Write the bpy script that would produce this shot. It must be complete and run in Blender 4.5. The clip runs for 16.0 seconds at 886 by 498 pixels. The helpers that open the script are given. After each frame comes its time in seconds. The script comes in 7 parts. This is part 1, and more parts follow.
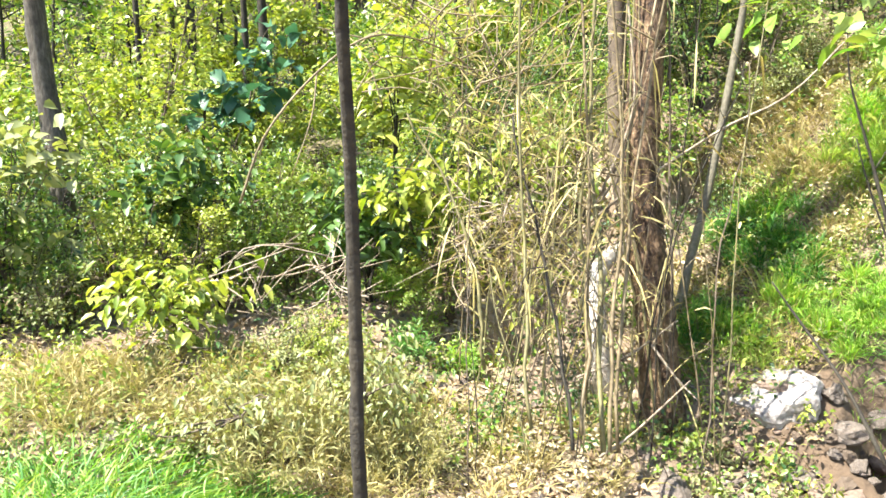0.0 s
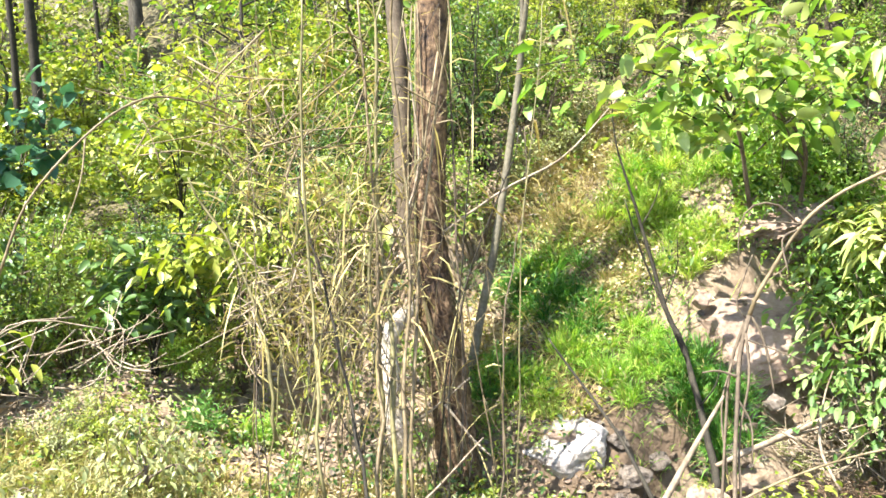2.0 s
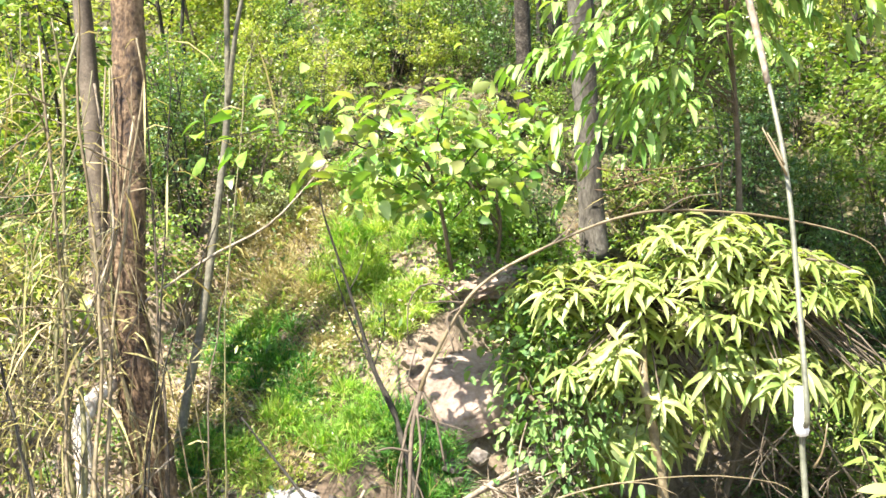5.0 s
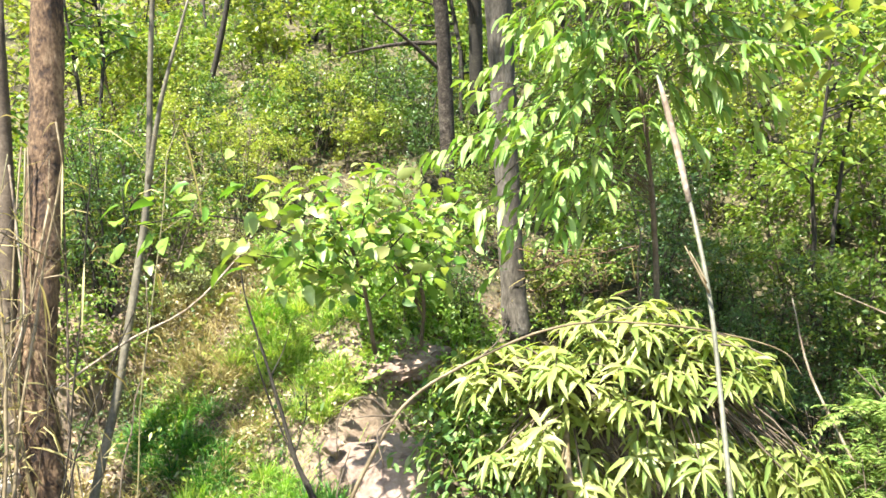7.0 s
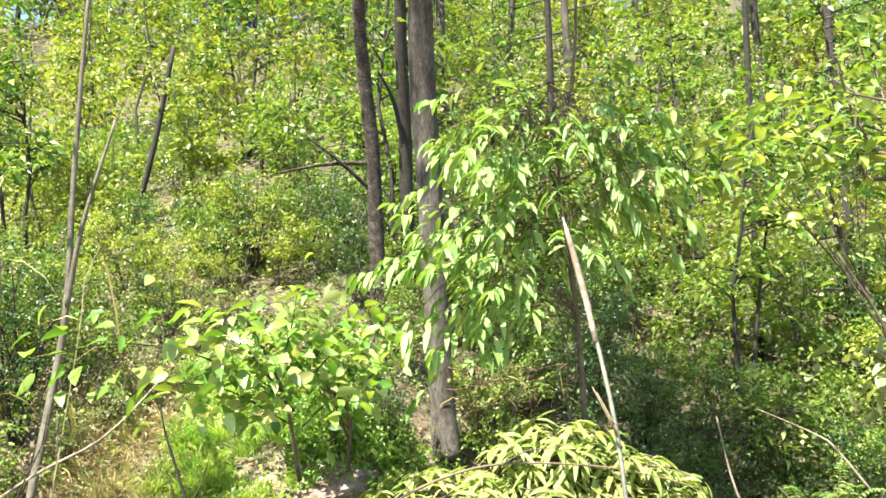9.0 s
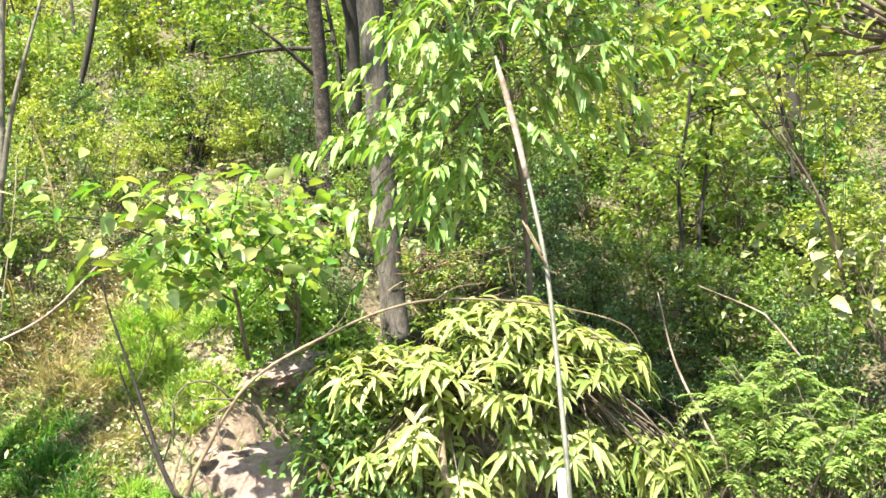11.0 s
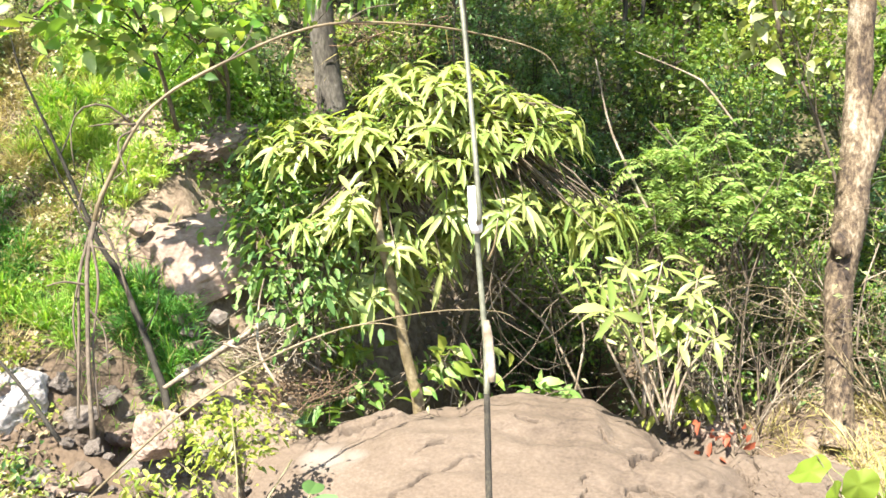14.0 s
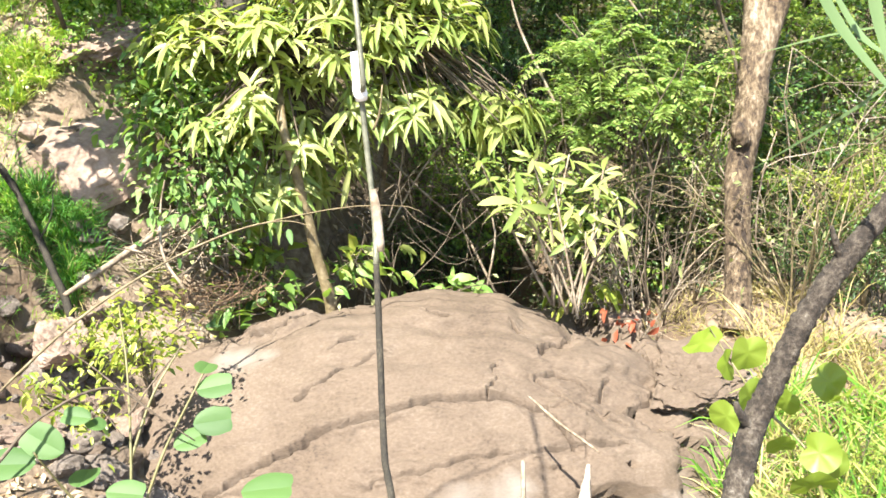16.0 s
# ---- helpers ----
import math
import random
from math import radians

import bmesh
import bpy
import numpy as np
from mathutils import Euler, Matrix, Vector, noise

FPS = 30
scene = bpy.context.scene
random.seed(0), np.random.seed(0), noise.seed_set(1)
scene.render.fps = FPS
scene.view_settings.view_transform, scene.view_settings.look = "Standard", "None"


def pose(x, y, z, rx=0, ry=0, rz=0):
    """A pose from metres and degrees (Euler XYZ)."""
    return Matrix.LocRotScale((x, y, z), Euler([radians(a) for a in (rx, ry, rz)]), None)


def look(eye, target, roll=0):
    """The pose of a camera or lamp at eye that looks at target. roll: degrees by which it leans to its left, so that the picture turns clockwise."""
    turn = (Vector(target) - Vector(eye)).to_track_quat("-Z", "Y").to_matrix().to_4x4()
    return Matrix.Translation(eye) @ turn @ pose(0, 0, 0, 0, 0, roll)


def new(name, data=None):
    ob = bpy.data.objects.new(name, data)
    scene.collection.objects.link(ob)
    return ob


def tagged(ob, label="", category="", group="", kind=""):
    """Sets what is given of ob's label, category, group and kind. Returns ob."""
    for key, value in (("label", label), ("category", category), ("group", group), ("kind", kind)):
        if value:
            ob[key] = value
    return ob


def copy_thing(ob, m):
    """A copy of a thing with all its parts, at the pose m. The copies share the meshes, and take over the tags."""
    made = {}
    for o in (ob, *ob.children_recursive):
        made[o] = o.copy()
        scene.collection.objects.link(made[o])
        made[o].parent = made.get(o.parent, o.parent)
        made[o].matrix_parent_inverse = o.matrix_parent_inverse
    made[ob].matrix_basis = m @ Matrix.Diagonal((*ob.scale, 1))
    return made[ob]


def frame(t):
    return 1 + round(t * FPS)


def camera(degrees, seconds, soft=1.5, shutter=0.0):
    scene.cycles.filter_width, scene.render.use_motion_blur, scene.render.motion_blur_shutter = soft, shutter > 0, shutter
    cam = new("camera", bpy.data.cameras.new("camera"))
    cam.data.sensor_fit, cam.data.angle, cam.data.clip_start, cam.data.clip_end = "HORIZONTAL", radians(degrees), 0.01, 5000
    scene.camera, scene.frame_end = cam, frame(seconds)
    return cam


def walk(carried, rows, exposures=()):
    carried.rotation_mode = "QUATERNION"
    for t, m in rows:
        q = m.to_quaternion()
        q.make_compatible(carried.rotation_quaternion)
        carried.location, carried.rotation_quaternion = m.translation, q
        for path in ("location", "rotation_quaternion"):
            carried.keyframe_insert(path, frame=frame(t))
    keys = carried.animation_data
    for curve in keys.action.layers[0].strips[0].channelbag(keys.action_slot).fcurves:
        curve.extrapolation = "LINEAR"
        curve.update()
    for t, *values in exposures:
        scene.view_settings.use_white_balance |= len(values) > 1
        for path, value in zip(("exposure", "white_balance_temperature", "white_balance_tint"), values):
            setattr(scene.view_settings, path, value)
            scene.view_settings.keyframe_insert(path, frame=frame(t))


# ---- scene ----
# the camera and its walk: a hand-held pan from the near bank of a dry stream
cam = camera(53.1, 16.0, soft=1.6)
ROWS = [
    (0, 0.000, 0.000, 1.750, 79.52, 0.80, 1.53),
    (0.5, 0.013, 0.011, 1.760, 80.91, 0.68, -1.47),
    (1, 0.029, 0.023, 1.759, 81.96, 0.60, -4.27),
    (1.5, 0.048, 0.033, 1.758, 82.78, 0.75, -7.43),
    (2, 0.075, 0.038, 1.762, 83.14, 0.84, -11.06),
    (2.5, 0.103, 0.036, 1.775, 82.97, 0.99, -15.68),
    (3, 0.127, 0.027, 1.792, 83.26, 1.01, -18.88),
    (3.5, 0.141, 0.022, 1.810, 83.68, 0.93, -21.58),
    (4, 0.152, 0.019, 1.819, 84.45, 0.76, -24.20),
    (4.5, 0.166, 0.009, 1.819, 85.40, 0.65, -26.36),
    (5, 0.188, -0.002, 1.822, 86.37, 0.57, -28.16),
    (5.2, 0.189, -0.006, 1.826, 86.74, 0.56, -28.88),
    (5.7, 0.194, -0.009, 1.842, 87.63, 0.43, -30.48),
    (6.25, 0.182, 0.002, 1.875, 88.61, 0.19, -31.87),
    (6.8, 0.169, 0.014, 1.913, 89.83, 0.00, -32.98),
    (7.3, 0.169, 0.013, 1.942, 91.37, -0.02, -33.87),
    (7.5, 0.172, 0.013, 1.951, 92.07, -0.04, -34.21),
    (8, 0.183, 0.001, 1.974, 93.90, 0.10, -35.06),
    (8.5, 0.197, -0.018, 1.998, 95.76, 0.31, -36.12),
    (8.7, 0.203, -0.024, 1.999, 96.45, 0.41, -36.60),
    (9.2, 0.215, -0.036, 1.994, 97.58, 0.62, -37.78),
    (9.75, 0.226, -0.040, 1.951, 97.30, 0.86, -39.07),
    (10.3, 0.239, -0.042, 1.895, 95.59, 1.08, -40.02),
    (10.8, 0.257, -0.048, 1.855, 92.91, 1.27, -40.29),
    (11, 0.263, -0.049, 1.843, 91.40, 1.30, -40.08),
    (11.5, 0.288, -0.062, 1.816, 88.45, 1.52, -40.16),
    (12, 0.311, -0.067, 1.790, 85.94, 1.73, -40.55),
    (12.5, 0.306, -0.064, 1.772, 83.68, 1.80, -41.32),
    (13, 0.310, -0.068, 1.752, 81.76, 1.87, -41.94),
    (13.5, 0.316, -0.073, 1.711, 80.05, 1.89, -42.54),
    (14, 0.337, -0.080, 1.684, 78.35, 1.94, -43.29),
    (14.5, 0.352, -0.087, 1.659, 76.79, 2.03, -44.34),
    (15, 0.359, -0.096, 1.638, 75.37, 2.17, -45.62),
    (15.5, 0.369, -0.108, 1.604, 74.11, 2.17, -46.87),
    (16, 0.384, -0.124, 1.590, 72.70, 2.27, -48.50),
]
walk(cam, [(t, pose(x, y, z, rx, ry, rz)) for t, x, y, z, rx, ry, rz in ROWS], [(0.0, 2.32), (5.0, 2.28), (8.0, 2.16), (11.0, 2.22), (13.0, 2.22), (16.0, 2.14)])

# ---- light: high sun from the left, clear sky ----
SUN_AZ, SUN_EL = -108.0, 59.0
TO_SUN = Vector((math.sin(radians(SUN_AZ)) * math.cos(radians(SUN_EL)), math.cos(radians(SUN_AZ)) * math.cos(radians(SUN_EL)), math.sin(radians(SUN_EL))))
world = bpy.data.worlds.new("sky")
scene.world = world
world.use_nodes = True
wn = world.node_tree.nodes
sky = wn.new("ShaderNodeTexSky")
sky.sky_type = "NISHITA"
sky.sun_disc = False
sky.sun_elevation, sky.sun_rotation = radians(SUN_EL), radians(SUN_AZ)
wn["Background"].inputs["Strength"].default_value = 0.095
world.node_tree.links.new(sky.outputs[0], wn["Background"].inputs["Color"])
sun_data = bpy.data.lights.new("sun", "SUN")
sun_data.energy, sun_data.angle, sun_data.color = 5.0, radians(0.53), (1.0, 0.95, 0.86)
sun = new("sun", sun_data)
sun.matrix_world = look(TO_SUN * 40, (0, 0, 0))
scene.view_settings.exposure = 2.1


# ---- materials ----
def nodes_of(name):
    m = bpy.data.materials.new(name)
    m.use_nodes = True
    t = m.node_tree
    return m, t.nodes, t.links, t.nodes["Principled BSDF"]


def ramp_of(nodes, stops):
    r = nodes.new("ShaderNodeValToRGB")
    while len(r.color_ramp.elements) < len(stops):
        r.color_ramp.elements.new(0.5)
    for e, (p, c) in zip(r.color_ramp.elements, stops):
        e.position, e.color = p, (*c, 1)
    return r


def noise_of(nodes, links, scale, detail=4, rough=0.6, coords="Object"):
    tc = nodes.new("ShaderNodeTexCoord")
    n = nodes.new("ShaderNodeTexNoise")
    n.inputs["Scale"].default_value, n.inputs["Detail"].default_value, n.inputs["Roughness"].default_value = scale, detail, rough
    links.new(tc.outputs[coords], n.inputs["Vector"])
    return n


def leaf_material(name, stops, translucent=0.46, rough=0.42, through_tint=(1.22, 1.25, 0.45)):
    m, nodes, links, bsdf = nodes_of(name)
    geo, info = nodes.new("ShaderNodeNewGeometry"), nodes.new("ShaderNodeObjectInfo")
    add = nodes.new("ShaderNodeMath")
    add.operation = "ADD"
    links.new(geo.outputs["Random Per Island"], add.inputs[0])
    links.new(info.outputs["Random"], add.inputs[1])
    ping = nodes.new("ShaderNodeMath")
    ping.operation = "PINGPONG"
    links.new(add.outputs[0], ping.inputs[0])
    ping.inputs[1].default_value = 1.0
    n = noise_of(nodes, links, 35, 3)
    mix_v = nodes.new("ShaderNodeMath")
    mix_v.operation = "MULTIPLY_ADD"
    links.new(n.outputs["Fac"], mix_v.inputs[0])
    mix_v.inputs[1].default_value = 0.25
    sub = nodes.new("ShaderNodeMath")
    sub.operation = "SUBTRACT"
    links.new(ping.outputs[0], sub.inputs[0])
    sub.inputs[1].default_value = 0.12
    links.new(sub.outputs[0], mix_v.inputs[2])
    ramp = ramp_of(nodes, stops)
    links.new(mix_v.outputs[0], ramp.inputs[0])
    links.new(ramp.outputs[0], bsdf.inputs["Base Color"])
    bsdf.inputs["Roughness"].default_value = rough
    tint = nodes.new("ShaderNodeMix")
    tint.data_type, tint.blend_type = "RGBA", "MULTIPLY"
    tint.inputs["Factor"].default_value = 1.0
    links.new(ramp.outputs[0], tint.inputs["A"])
    tint.inputs["B"].default_value = (*through_tint, 1)
    trans = nodes.new("ShaderNodeBsdfTranslucent")
    links.new(tint.outputs["Result"], trans.inputs["Color"])
    both = nodes.new("ShaderNodeMixShader")
    both.inputs[0].default_value = translucent
    links.new(bsdf.outputs[0], both.inputs[1])
    links.new(trans.outputs[0], both.inputs[2])
    links.new(both.outputs[0], nodes["Material Output"].inputs["Surface"])
    return m


def rough_material(name, stops, scale, fine, bump=0.4, rough=0.85, stretch=(1, 1, 1), dist=0.02, spots=None):
    """A two-scale noise surface: large stains, fine grain, relief; spots: a colour of scattered patches."""
    m, nodes, links, bsdf = nodes_of(name)
    tc = nodes.new("ShaderNodeTexCoord")
    mp = nodes.new("ShaderNodeMapping")
    mp.inputs["Scale"].default_value = stretch
    links.new(tc.outputs["Object"], mp.inputs["Vector"])
    big, small = nodes.new("ShaderNodeTexNoise"), nodes.new("ShaderNodeTexNoise")
    for n, s, d in ((big, scale, 5), (small, fine, 6)):
        n.inputs["Scale"].default_value, n.inputs["Detail"].default_value, n.inputs["Roughness"].default_value = s, d, 0.65
        links.new(mp.outputs[0], n.inputs["Vector"])
    mixv = nodes.new("ShaderNodeMix")
    mixv.data_type = "FLOAT"
    mixv.inputs["Factor"].default_value = 0.5
    links.new(big.outputs["Fac"], mixv.inputs["A"])
    links.new(small.outputs["Fac"], mixv.inputs["B"])
    ramp = ramp_of(nodes, stops)
    links.new(mixv.outputs["Result"], ramp.inputs[0])
    colour = ramp.outputs[0]
    if spots:
        col, size, lo = spots
        sp = nodes.new("ShaderNodeTexNoise")
        sp.inputs["Scale"].default_value, sp.inputs["Detail"].default_value = size, 4
        links.new(tc.outputs["Object"], sp.inputs["Vector"])
        mask = ramp_of(nodes, [(lo, (0, 0, 0)), (lo + 0.09, (1, 1, 1))])
        links.new(sp.outputs["Fac"], mask.inputs[0])
        over = nodes.new("ShaderNodeMix")
        over.data_type = "RGBA"
        links.new(mask.outputs[0], over.inputs["Factor"])
        links.new(colour, over.inputs["A"])
        over.inputs["B"].default_value = (*col, 1)
        colour = over.outputs["Result"]
    links.new(colour, bsdf.inputs["Base Color"])
    bsdf.inputs["Roughness"].default_value = rough
    b = nodes.new("ShaderNodeBump")
    b.inputs["Strength"].default_value, b.inputs["Distance"].default_value = bump, dist
    links.new(mixv.outputs["Result"], b.inputs["Height"])
    links.new(b.outputs[0], bsdf.inputs["Normal"])
    return m


LEAF_YELLOW = leaf_material("leaf_yellow_green", [(0.0, (0.075, 0.13, 0.016)), (0.5, (0.175, 0.245, 0.028)), (1.0, (0.35, 0.375, 0.075))], 0.38)
LEAF_MID = leaf_material("leaf_mid_green", [(0.0, (0.03, 0.09, 0.014)), (0.5, (0.10, 0.195, 0.026)), (1.0, (0.27, 0.33, 0.07))], 0.38)
# darkened green; mostly for plants that stand in for shade in gaps and hollows
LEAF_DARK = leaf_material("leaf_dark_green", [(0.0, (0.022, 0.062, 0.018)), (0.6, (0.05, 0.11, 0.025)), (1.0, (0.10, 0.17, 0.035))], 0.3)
LEAF_BLUE = leaf_material("leaf_blue_green", [(0.0, (0.025, 0.085, 0.05)), (1.0, (0.06, 0.15, 0.08))], 0.25, through_tint=(1, 1.2, 0.8))
LEAF_LONG = leaf_material("leaf_long_glossy", [(0.0, (0.06, 0.125, 0.024)), (0.3, (0.125, 0.21, 0.04)), (0.65, (0.235, 0.295, 0.075)), (1.0, (0.36, 0.375, 0.14))], 0.42, 0.46)
LEAF_PALE = leaf_material("leaf_pale", [(0.0, (0.12, 0.15, 0.05)), (1.0, (0.30, 0.32, 0.14))], 0.35, 0.5)
GRASS = leaf_material("grass_green", [(0.0, (0.05, 0.16, 0.022)), (0.45, (0.135, 0.31, 0.04)), (0.85, (0.27, 0.43, 0.07)), (1.0, (0.42, 0.46, 0.14))], 0.42, 0.5)
GRASS_DEEP = leaf_material("grass_deep_green", [(0.0, (0.022, 0.09, 0.022)), (0.5, (0.06, 0.19, 0.036)), (1.0, (0.15, 0.31, 0.06))], 0.36, 0.5)
GRASS_LIME = leaf_material("grass_yellow_green", [(0.0, (0.13, 0.24, 0.03)), (0.5, (0.25, 0.40, 0.06)), (1.0, (0.44, 0.50, 0.15))], 0.42, 0.5)
STRAW = leaf_material("straw", [(0.0, (0.14, 0.11, 0.03)), (0.5, (0.29, 0.24, 0.075)), (1.0, (0.44, 0.38, 0.16))], 0.3, 0.6, (1, 0.95, 0.7))
LITTER = leaf_material("leaf_litter", [(0.0, (0.06, 0.033, 0.016)), (0.4, (0.20, 0.13, 0.065)), (0.75, (0.32, 0.235, 0.13)), (1.0, (0.44, 0.36, 0.23))], 0.1, 0.7, (1, 0.9, 0.7))
DEADWOOD = rough_material("dead_wood", [(0.36, (0.08, 0.055, 0.034)), (0.48, (0.20, 0.155, 0.105)), (0.64, (0.37, 0.32, 0.25))], 6, 60, 0.3)
CANE = rough_material("dry_cane", [(0.34, (0.06, 0.042, 0.018)), (0.5, (0.14, 0.105, 0.052)), (0.68, (0.27, 0.22, 0.13))], 5, 40, 0.2, 0.6)
CANE_GREEN = rough_material("green_cane", [(0.3, (0.06, 0.058, 0.02)), (0.5, (0.14, 0.125, 0.05)), (0.7, (0.24, 0.21, 0.10))], 5, 40, 0.2, 0.55)
TWIG_DARK = rough_material("dark_twig", [(0.34, (0.008, 0.006, 0.004)), (0.5, (0.022, 0.018, 0.011)), (0.68, (0.06, 0.05, 0.032))], 20, 160, 0.4)
TWIG = rough_material("shrub_wood", [(0.34, (0.035, 0.025, 0.016)), (0.5, (0.09, 0.067, 0.043)), (0.68, (0.17, 0.135, 0.095))], 12, 90, 0.3)
BARK_RED = rough_material("bark_red_brown", [(0.38, (0.014, 0.008, 0.005)), (0.45, (0.052, 0.029, 0.015)), (0.52, (0.125, 0.075, 0.038)), (0.60, (0.22, 0.145, 0.08)), (0.68, (0.36, 0.27, 0.165))], 9, 48, 0.9, 0.85, (1.3, 1.3, 0.75), 0.03)
BARK_GREY = rough_material("bark_grey", [(0.36, (0.018, 0.015, 0.011)), (0.5, (0.065, 0.055, 0.042)), (0.66, (0.155, 0.14, 0.112))], 8, 45, 0.7, 0.9, (1.5, 1.5, 0.5), 0.02)
BARK_PALE = rough_material("bark_pale_peeling", [(0.40, (0.024, 0.015, 0.009)), (0.46, (0.07, 0.046, 0.026)), (0.53, (0.155, 0.112, 0.066)), (0.64, (0.34, 0.28, 0.205))], 5, 34, 1.0, 0.85, (1.4, 1.4, 0.7), 0.03)
BARK_LICHEN = rough_material("bark_lichen", [(0.38, (0.008, 0.006, 0.004)), (0.48, (0.03, 0.022, 0.015)), (0.57, (0.075, 0.06, 0.044)), (0.68, (0.18, 0.16, 0.13))], 16, 70, 1.2, 0.95, (1, 1, 1), 0.02)
ROCK_TAN = rough_material("sandstone_tan", [(0.34, (0.045, 0.031, 0.021)), (0.44, (0.086, 0.061, 0.041)), (0.54, (0.108, 0.079, 0.055)), (0.66, (0.145, 0.112, 0.083))], 2.2, 60, 0.7, 0.9, (1, 1, 2.0), 0.012, ((0.185, 0.16, 0.135), 1.3, 0.61))
ROCK_PINK = rough_material("sandstone_pink", [(0.35, (0.085, 0.055, 0.04)), (0.47, (0.20, 0.14, 0.104)), (0.66, (0.30, 0.23, 0.178))], 4, 30, 0.8, 0.9)
ROCK_WHITE = rough_material("limestone_white", [(0.38, (0.09, 0.072, 0.06)), (0.47, (0.25, 0.225, 0.205)), (0.60, (0.42, 0.385, 0.36))], 6, 40, 0.6, 0.85)
ROCK_GREY = rough_material("stone_grey", [(0.34, (0.045, 0.034, 0.025)), (0.5, (0.125, 0.10, 0.08)), (0.68, (0.25, 0.22, 0.185))], 5, 40, 0.6, 0.9)
SOIL = rough_material("hillside_soil", [(0.34, (0.04, 0.027, 0.017)), (0.45, (0.135, 0.096, 0.062)), (0.56, (0.25, 0.19, 0.13)), (0.70, (0.36, 0.295, 0.215))], 1.3, 22, 0.9, 0.95, (1, 1, 1), 0.04, ((0.10, 0.068, 0.042), 0.9, 0.53))
SAPLING_BARK = rough_material("sapling_bark", [(0.34, (0.045, 0.038, 0.024)), (0.5, (0.105, 0.094, 0.062)), (0.68, (0.19, 0.175, 0.12))], 8, 60, 0.3, 0.7)
POLE_PALE = rough_material("pale_cane_skin", [(0.34, (0.05, 0.05, 0.03)), (0.5, (0.12, 0.12, 0.08)), (0.68, (0.24, 0.235, 0.17))], 8, 60, 0.2, 0.5)
LEAF_DULL = leaf_material("leaf_dull_green", [(0.0, (0.035, 0.09, 0.020)), (0.5, (0.08, 0.17, 0.038)), (0.85, (0.16, 0.255, 0.07)), (1.0, (0.29, 0.345, 0.14))], 0.38, 0.6)
def forest_floor(m):
    """Dark leaf mould in place of the dry earth, uphill under the woods."""
    t = m.node_tree
    nodes, links, bsdf = t.nodes, t.links, t.nodes["Principled BSDF"]
    old = bsdf.inputs["Base Color"].links[0].from_socket
    tc = nodes.new("ShaderNodeTexCoord")
    dot = nodes.new("ShaderNodeVectorMath")
    dot.operation = "DOT_PRODUCT"
    links.new(tc.outputs["Object"], dot.inputs[0])
    dot.inputs[1].default_value = (0.57, 0.82, 0.0)
    n = noise_of(nodes, links, 1.1, 5)
    add = nodes.new("ShaderNodeMath")
    add.operation = "MULTIPLY_ADD"
    links.new(n.outputs["Fac"], add.inputs[0])
    add.inputs[1].default_value = 3.0
    links.new(dot.outputs["Value"], add.inputs[2])
    rng_node = nodes.new("ShaderNodeMapRange")
    rng_node.inputs["From Min"].default_value, rng_node.inputs["From Max"].default_value = 6.6, 7.9
    links.new(add.outputs[0], rng_node.inputs["Value"])
    fine = noise_of(nodes, links, 25, 5)
    mould = ramp_of(nodes, [(0.35, (0.022, 0.018, 0.009)), (0.5, (0.075, 0.065, 0.028)), (0.68, (0.16, 0.135, 0.07))])
    links.new(fine.outputs["Fac"], mould.inputs[0])
    mix = nodes.new("ShaderNodeMix")
    mix.data_type = "RGBA"
    links.new(rng_node.outputs["Result"], mix.inputs["Factor"])
    links.new(old, mix.inputs["A"])
    links.new(mould.outputs[0], mix.inputs["B"])
    links.new(mix.outputs["Result"], bsdf.inputs["Base Color"])


forest_floor(SOIL)
BLEACHED = rough_material("bleached_wood", [(0.36, (0.16, 0.12, 0.085)), (0.48, (0.40, 0.34, 0.265)), (0.6, (0.60, 0.54, 0.45))], 8, 60, 0.5)
WHITE_TAPE = rough_material("white_cloth", [(0.3, (0.62, 0.62, 0.60)), (0.7, (0.80, 0.80, 0.79))], 30, 120, 0.3, 0.7)


# ---- mesh tools ----
class Geo:
    """Gathers points and faces for one mesh."""

    def __init__(self):
        self.v, self.f, self.n = [], [], 0

    def add(self, verts, faces):
        self.v.append(np.asarray(verts, float))
        n = self.n
        self.f.extend(tuple(int(i) + n for i in f) for f in faces)
        self.n += len(verts)

    def mesh(self, name, material, smooth=True):
        me = bpy.data.meshes.new(name)
        me.from_pydata(np.concatenate(self.v).tolist() if self.v else [], [], self.f)
        me.materials.append(material)
        if smooth:
            me.polygons.foreach_set("use_smooth", [True] * len(me.polygons))
        me.update()
        return me


def unit(a):
    a = np.asarray(a, float)
    return a / (np.linalg.norm(a, axis=-1, keepdims=True) + 1e-9)


